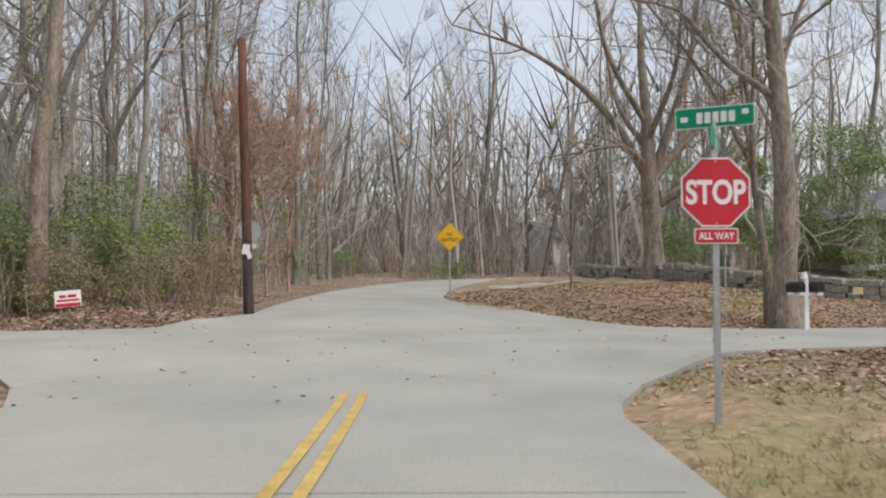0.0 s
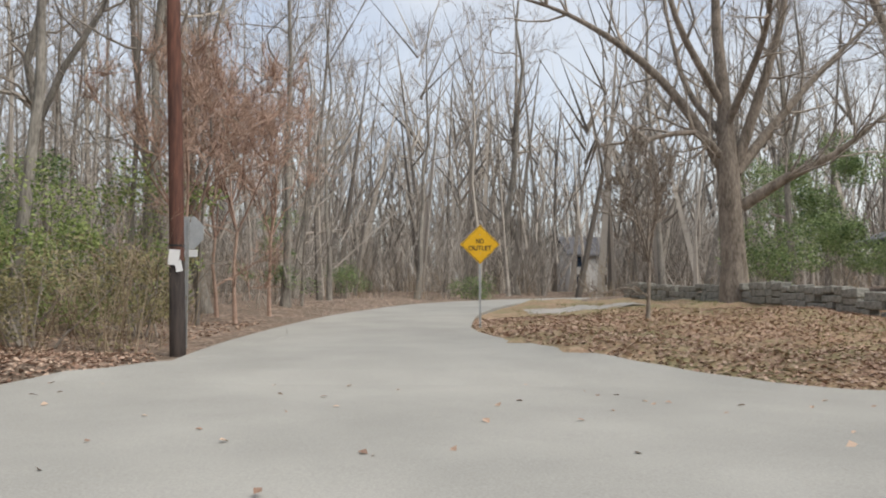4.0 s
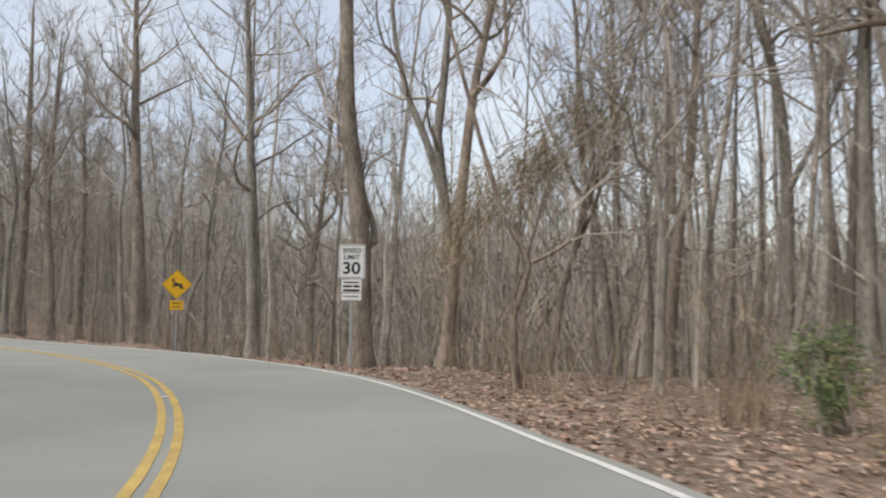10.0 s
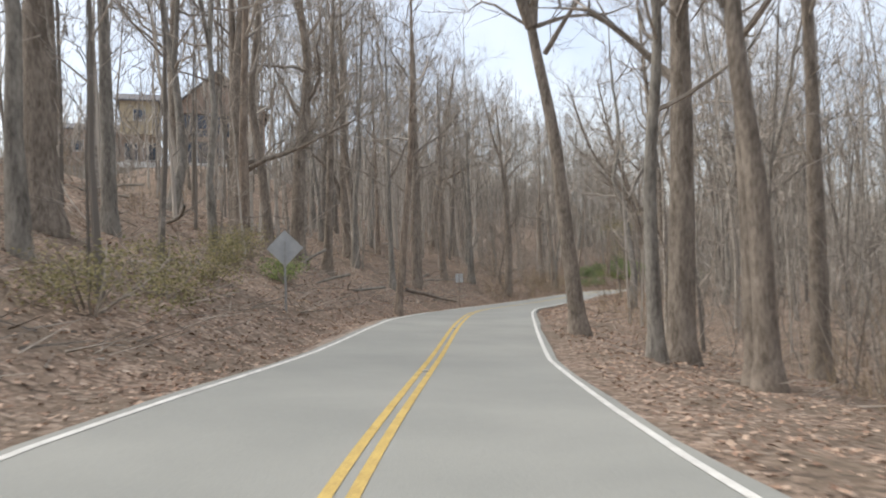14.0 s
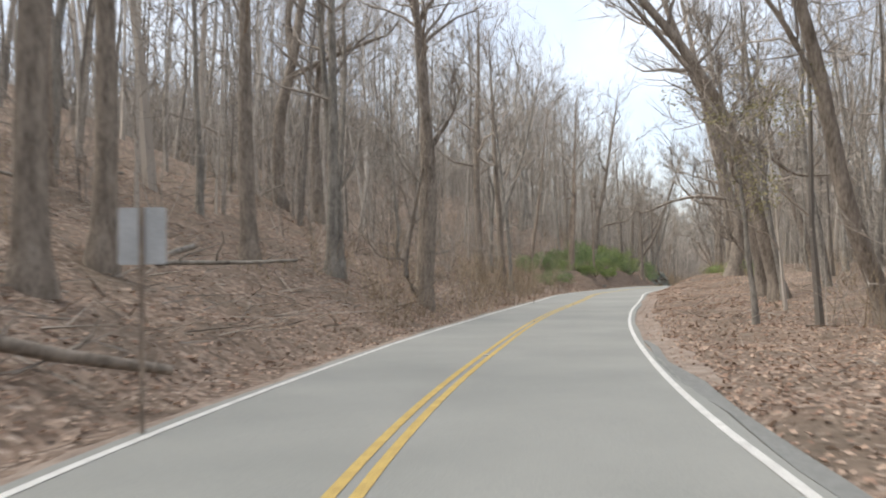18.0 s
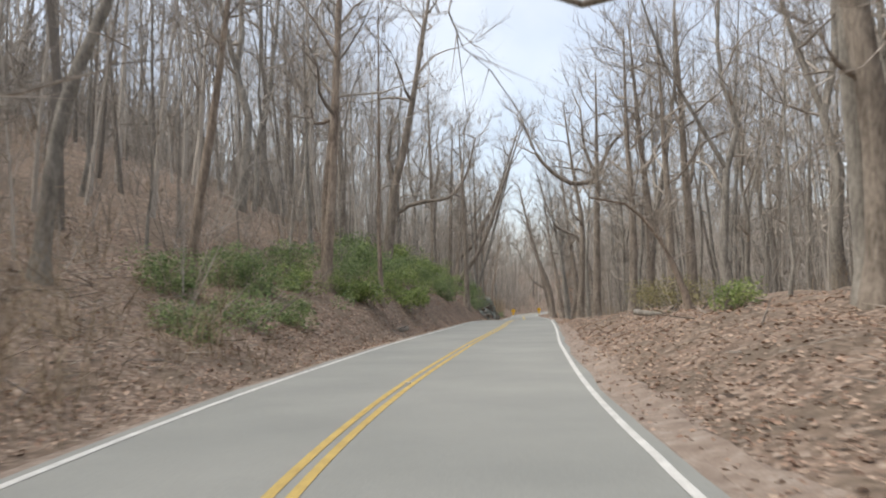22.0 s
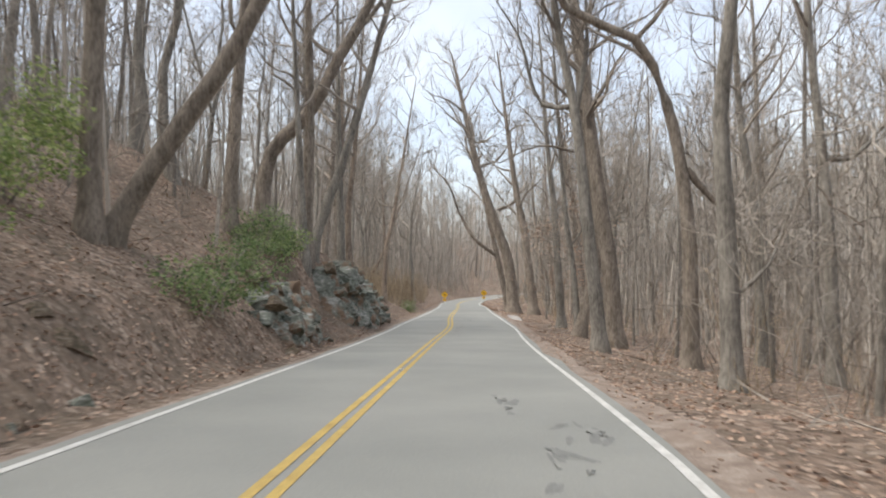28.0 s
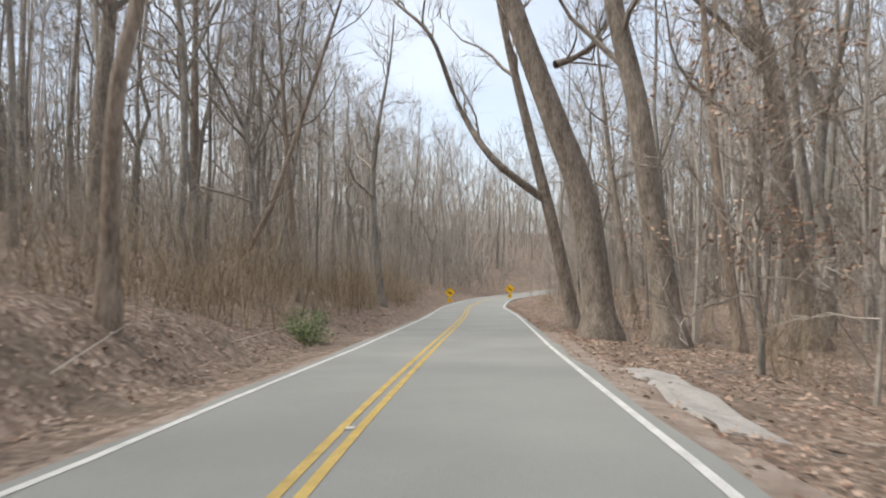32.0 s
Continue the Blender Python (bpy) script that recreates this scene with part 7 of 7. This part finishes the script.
# ---- stone wall on the corner lot ----
def stone_wall(nodes, height, label, seed):
    rng = np.random.default_rng(seed)
    line = smooth_line([(*p, 0) for p in nodes], 0.5)
    ob = thing("stone_wall", pose(*line[0, :2], gz(*line[0, :2])), label, "wall")
    s = arc(line)
    nr = normals(line)
    for r in range(3):
        d = 0.0
        while d < s[-1]:
            w = rng.uniform(0.35, 0.75)
            i = int(np.searchsorted(s, min(d + w / 2, s[-1] - 0.01)))
            x, y = line[i, :2]
            me = bpy.data.meshes.new("stone")
            bm = bmesh.new()
            h = height / 3 * rng.uniform(0.85, 1.1)
            bmesh.ops.create_cube(bm, size=1, matrix=Matrix.Diagonal((w - 0.02, 0.42 * rng.uniform(0.85, 1.1), h, 1)))
            for v in bm.verts:
                v.co += Vector(rng.normal(0, 0.013, 3))
            bmesh.ops.bevel(bm, geom=bm.edges[:], offset=0.03, segments=1, affect="EDGES")
            bm.to_mesh(me)
            bm.free()
            me.materials.append(STONE)
            o = new("stone", me)
            o.parent = ob
            o.matrix_basis = ob.matrix_basis.inverted() @ pose(x, y, gz(x, y) + height * (r + 0.5) / 3 - 0.03, 0, 0, math.degrees(math.atan2(nr[i, 1], nr[i, 0])) - 90)
            d += w
    return ob


stone_wall([(8.2, 52), (10.2, 40), (11.6, 32), (14.5, 27.6), (22, 25.5)], 0.75, "low dry-laid wall of dark field stones", 41)


# ---- houses ----
def gable(w, d, h, rise, over=0.5, thick=0.18, at=(0, 0, 0)):
    """Two roof slabs over a box of that size; the ridge runs along x."""
    bm = bmesh.new()
    for sgn in (-1, 1):
        p = [(-w / 2 - over, 0, h + rise), (w / 2 + over, 0, h + rise), (w / 2 + over, sgn * (d / 2 + over), h - rise * over / (d / 2)), (-w / 2 - over, sgn * (d / 2 + over), h - rise * over / (d / 2))]
        lo = [bm.verts.new(Vector(q) + Vector(at)) for q in p]
        hi = [bm.verts.new(Vector(q) + Vector(at) + Vector((0, 0, thick))) for q in p]
        bm.faces.new(hi), bm.faces.new(lo[::-1])
        for k in range(4):
            bm.faces.new((lo[k], lo[(k + 1) % 4], hi[(k + 1) % 4], hi[k]))
    bmesh.ops.recalc_face_normals(bm, faces=bm.faces[:])
    return bm


def gable_end(w, d, h, rise, x, t=0.2, at=(0, 0, 0)):
    bm = bmesh.new()
    a = [bm.verts.new(Vector((x + s, q[0], q[1])) + Vector(at)) for s in (0, t) for q in ((-d / 2, h), (d / 2, h), (0, h + rise))]
    bm.faces.new(a[:3]), bm.faces.new(a[3:][::-1])
    for k in range(3):
        bm.faces.new((a[k], a[k + 3], a[(k + 1) % 3 + 3], a[(k + 1) % 3]))
    bmesh.ops.recalc_face_normals(bm, faces=bm.faces[:])
    return bm


def window(parent, x, y, z, w, h, face=-1):
    fr = part("window", box(w + 0.12, 0.1, h + 0.12, (x, y, z)), WHITE_PAINT, parent, "window with pale frame")
    part("pane", box(w, 0.02, h, (x, y + face * 0.06, z)), GLASS, fr, "dark reflecting pane")
    part("sill", box(w + 0.2, 0.14, 0.05, (x, y + face * 0.06, z - h / 2 - 0.08)), WHITE_PAINT, fr)


house = thing("house", pose(-69.88, -107.49, 15.6, 0, 0, -12), "brown two-storey house with a glazed porch on the wooded hill", "house")
part("wall", box(10.6, 8, 6.6, (0, -5.6, 3.1)), SIDING, house, "brown wood siding")
part("wall", box(1.8, 1.6, 6.4, (-4.4, -0.8, 3.1)), SIDING, house, "brown wood siding")
part("wall", box(4.2, 7, 4.0, (8.6, -4.2, 5.7)), TAN_WALL, house, "tan upper wall")
part("wall", box(4.0, 5, 3.8, (8.6, -4.6, 1.8)), SIDING, house, "shaded lower wall")
part("wall", box(6.0, 6, 4.4, (14.0, -4.4, 2.2)), SIDING, house, "low brown side wing")
rb = gable(10, 10.6, 0, 4.6, over=0.6)
bmesh.ops.rotate(rb, verts=rb.verts[:], matrix=Matrix.Rotation(radians(90), 3, "Z"))
bmesh.ops.translate(rb, verts=rb.verts[:], vec=(0, -4.9, 6.4))
part("roof", rb, ROOF, house, "dark shingled gable roof")
ge = gable_end(10, 10.6, 0, 4.5, 4.6)
bmesh.ops.rotate(ge, verts=ge.verts[:], matrix=Matrix.Rotation(radians(90), 3, "Z"))
bmesh.ops.translate(ge, verts=ge.verts[:], vec=(0, -4.8, 6.4))
part("gable_wall", ge, SIDING, house, "brown gable wall")
part("roof", gable(4.8, 7, 7.6, 1.3, at=(8.4, -4.2, 0)), ROOF, house, "dark shingled roof")
part("roof", gable(6.4, 6, 4.3, 1.0, at=(14.0, -4.4, 0)), ROOF, house, "low dark roof of the wing")
part("porch_floor", box(8.9, 1.9, 0.45, (0.9, -0.8, 3.1)), SIDING, house, "floor beam between the storeys")
part("porch_ceiling", box(10.6, 2.0, 0.3, (0, -0.8, 6.3)), SIDING, house, "boarded eave beam")
part("base_band", box(16.6, 0.4, 0.6, (3.0, 0.12, 0.1)), WHITE_PAINT, house, "white base wall under the porch")
for k in range(7):
    part("porch_post", box(0.16, 0.16, 6.2, (-3.4 + 1.45 * k, 0.08, 3.2)), WHITE_PAINT, house, "white porch post")
    if k < 6:
        for z in (1.65, 4.75):
            part("porch_pane", box(1.2, 0.03, 2.5, (-2.68 + 1.45 * k, -0.1, z)), GLASS, house, "dark glazed porch bay")
        part("rail", box(1.29, 0.06, 0.08, (-2.68 + 1.45 * k, 0.1, 4.3)), SIDING, house, "porch rail")
for k in range(4):
    part("deck_post", box(0.14, 0.14, 3.4, (6.8 + 1.25 * k, -0.5, 2.0)), SIDING, house, "post under the tan upper wall")
for x in (7.6, 9.6):
    window(house, x, -2.06, 1.9, 1.3, 1.9, 1)
window(house, 8.6, -0.66, 5.9, 1.2, 1.2, 1)
for x in (12.4, 15.2):
    window(house, x, -1.36, 2.4, 1.2, 1.1, 1)
part("foundation", box(22, 8, 5, (5.6, -4.6, -2.45)), STONE, house, "stone foundation")

porch = thing("house", pose(26.6, 47.0, 1.75, 0, 0, 0), "grey-roofed house with a white-railed porch", "house")
part("wall", box(13, 8, 3.4, (2.0, 2.5, 2.2)), TAN_WALL, porch, "shaded front wall")
pr = bmesh.new()
eave = [pr.verts.new(p) for p in ((-6.3, -5.4, 3.3), (9.3, -5.4, 3.3), (9.3, 7.2, 3.3), (-6.3, 7.2, 3.3))]
under = [pr.verts.new(v.co - Vector((0, 0, 0.2))) for v in eave]
ridge = [pr.verts.new(p) for p in ((-0.5, 0.9, 5.6), (3.5, 0.9, 5.6))]
for f in ((eave[0], eave[1], ridge[1], ridge[0]), (eave[1], eave[2], ridge[1]), (eave[2], eave[3], ridge[0], ridge[1]), (eave[3], eave[0], ridge[0]), under[::-1]):
    pr.faces.new(f)
for k in range(4):
    pr.faces.new((under[k], under[(k + 1) % 4], eave[(k + 1) % 4], eave[k]))
part("roof", pr, ROOF, porch, "grey shingled hip roof")
part("porch_floor", box(14, 3, 0.3, (1.5, -3.4, 0.75)), WHITE_PAINT, porch, "white porch floor")
for k in range(6):
    part("porch_column", box(0.28, 0.28, 2.4, (-5.2 + 2.6 * k, -4.7, 2.1), 0.02), WHITE_PAINT, porch, "white porch column")
for k in range(44):
    part("baluster", box(0.05, 0.05, 0.75, (-5.0 + 0.3 * k, -4.7, 1.35)), WHITE_PAINT, porch)
part("rail", box(13.2, 0.08, 0.07, (1.4, -4.7, 1.75)), WHITE_PAINT, porch, "white porch rail")
part("fascia", box(15.8, 0.06, 0.22, (1.5, -5.46, 3.2)), WHITE_PAINT, porch, "white eave board")
for x in (-2, 1.5, 5):
    window(porch, x, -1.56, 2.4, 1.1, 1.5)
part("foundation", box(14, 9, 1.4, (1.8, 1.2, 0)), STONE, porch, "stone foundation")

white = thing("house", pose(13.5, 104.0, gz(13.5, 104) - 0.1, 0, 0, 15), "far white clapboard house among trees", "house")
part("wall", box(5, 5, 4.4, (0, 0, 2.0)), WHITE_PAINT, white, "white clapboard wall")
part("roof", gable(5, 5, 4.2, 1.8), ROOF, white, "grey roof")
for sx in (-2.5, 2.3):
    part("gable_wall", gable_end(5, 5, 4.2, 1.7, sx), WHITE_PAINT, white)
for x in (-1.4, 1.4):
    for z in (1.3, 3.2):
        window(white, x, -2.56, z, 0.8, 1.1)


# ---- logs, patches, road studs ----
def log(x, y, turn, length, r, label, seed, tilt=0.0, bark=BARK):
    rng = np.random.default_rng(seed)
    ob = thing("fallen_log", pose(x, y, gz(x, y) + r * 0.6, 0, tilt, turn), label, "log")
    p = limb_path((-length / 2, 0, 0), (1, 0, 0), length, 6, rng, 0.0, 0.05)
    v, f = tube(p, np.linspace(r, r * 0.5, 7), 9)
    part_mesh("stem", mesh_of("stem", v, f, bark, True), ob)
    for k in range(3):
        q = p[2 + k]
        v, f = tube(limb_path(q, (0.6, rng.normal(), 0.5), length * 0.2, 3, rng, 0.1, 0.2), np.linspace(r * 0.35, 0.01, 4), 5)
        part_mesh("branch_stub", mesh_of("branch_stub", v, f, bark), ob)
    return ob


log(-71.73, -59.75, -168, 4.0, 0.13, "fallen dark log lying down the leafy bank", 61, 18, BARK_DARK)
log(-132.2, -109.8, 30, 3.5, 0.13, "fallen branch at the foot of the bank", 62)
log(-134.2, -98.0, 60, 5.0, 0.12, "grey log lying on the leaf bank", 63)
log(-51.5, -6.0, 15, 6.0, 0.1, "fallen branch in the brush beside the road", 64)
log(-150.0, -128.5, 20, 4.5, 0.12, "broken branch on the steep bank", 66)
log(-93.0, -83.0, 40, 4.0, 0.1, "grey log in the leaves of the bank", 67)
lrng = np.random.default_rng(66)
for k in range(30):
    i = int(np.searchsorted(S_MAIN, lrng.uniform(s_at(-56, -28), s_at(-120, -97)) if k < 22 else lrng.uniform(s_at(-200, -153), s_at(-240, -184))))
    d = LEFT_EDGE[i] + lrng.uniform(2.5, 17)
    x, y = MAIN[i, :2] + NRM[i] * d
    log(x, y, lrng.uniform(0, 180), lrng.uniform(2.5, 6.5), lrng.uniform(0.05, 0.12), "fallen grey branch on the leafy slope", 630 + k, lrng.normal(0, 8))


def patch(name, x, y, w, h, turn, lift, mat, label, seed, category="road patch"):
    """An uneven flat patch on the road or the ground."""
    rng = np.random.default_rng(seed)
    i = idx_near(MAIN, x, y)
    n = 22
    out = []
    for k in range(n):
        t = 2 * math.pi * k / n
        r = rng.uniform(0.72, 1.1)
        px, py = w / 2 * r * math.cos(t), h / 2 * r * math.sin(t)
        c, s = math.cos(radians(turn)), math.sin(radians(turn))
        qx, qy = x + px * c - py * s, y + px * s + py * c
        j = idx_near(MAIN, qx, qy)
        out.append((qx, qy, MAIN[j, 2] + lift))
    me = mesh_of(name, [*out, (x, y, MAIN[i, 2] + lift)], [(k, (k + 1) % n, n) for k in range(n)], mat)
    return tagged(new(name, me), label, category, kind="structure")


trng = np.random.default_rng(71)
for x, y in ((-193.6, -148.4), (-195.4, -149.8), (-196.8, -150.4), (-203.4, -155.2), (-169.2, -128.9), (-170.6, -129.6), (-173.5, -132.1), (-172.0, -130.2)):
    for k in range(7):
        u, w = trng.normal(0, 0.7), trng.normal(0, 0.16)
        patch("road_patch", x - 0.8 * u + 0.6 * w, y - 0.6 * u - 0.8 * w, trng.uniform(0.25, 0.9), trng.uniform(0.04, 0.16), 36 + trng.normal(0, 12), 0.004 + 0.0006 * k, TAR, "small dark worn tar streak in the asphalt", int(trng.integers(0, 9999)))
drive = [(2.2 + 0.8 * k, 40.5 + 0.25 * k) for k in range(12)]
v = []
for x, y in drive:
    v += [(x, y - 1.5, gz(x, y - 1.5) + 0.02), (x, y + 1.5, gz(x, y + 1.5) + 0.02)]
tagged(new("driveway", mesh_of("driveway", v, [(2 * k, 2 * k + 2, 2 * k + 3, 2 * k + 1) for k in range(11)], GRAVEL)), "pale gravel driveway beside the lane", "driveway", kind="structure")

stud = thing("road_stud", Matrix(), "small pale reflective stud on the centre line", "road stud", "centre line studs")
part("housing", box(0.1, 0.1, 0.018, (0, 0, 0.012), 0.004), WHITE_LINE, stud)
part("lens", box(0.085, 0.03, 0.014, (0, -0.045, 0.014), 0.003), YELLOW, stud)
first = True
s0 = s_at(-20.2, 13)
for k in range(24):
    i = int(np.searchsorted(S_MAIN, s0 + 12.2 * k))
    m = pose(*MAIN[i, :2], MAIN[i, 2] + 0.002, 0, 0, math.degrees(math.atan2(NRM[i, 1], NRM[i, 0])))
    if first:
        stud.matrix_world, first = m, False
    else:
        copy_thing(stud, m)
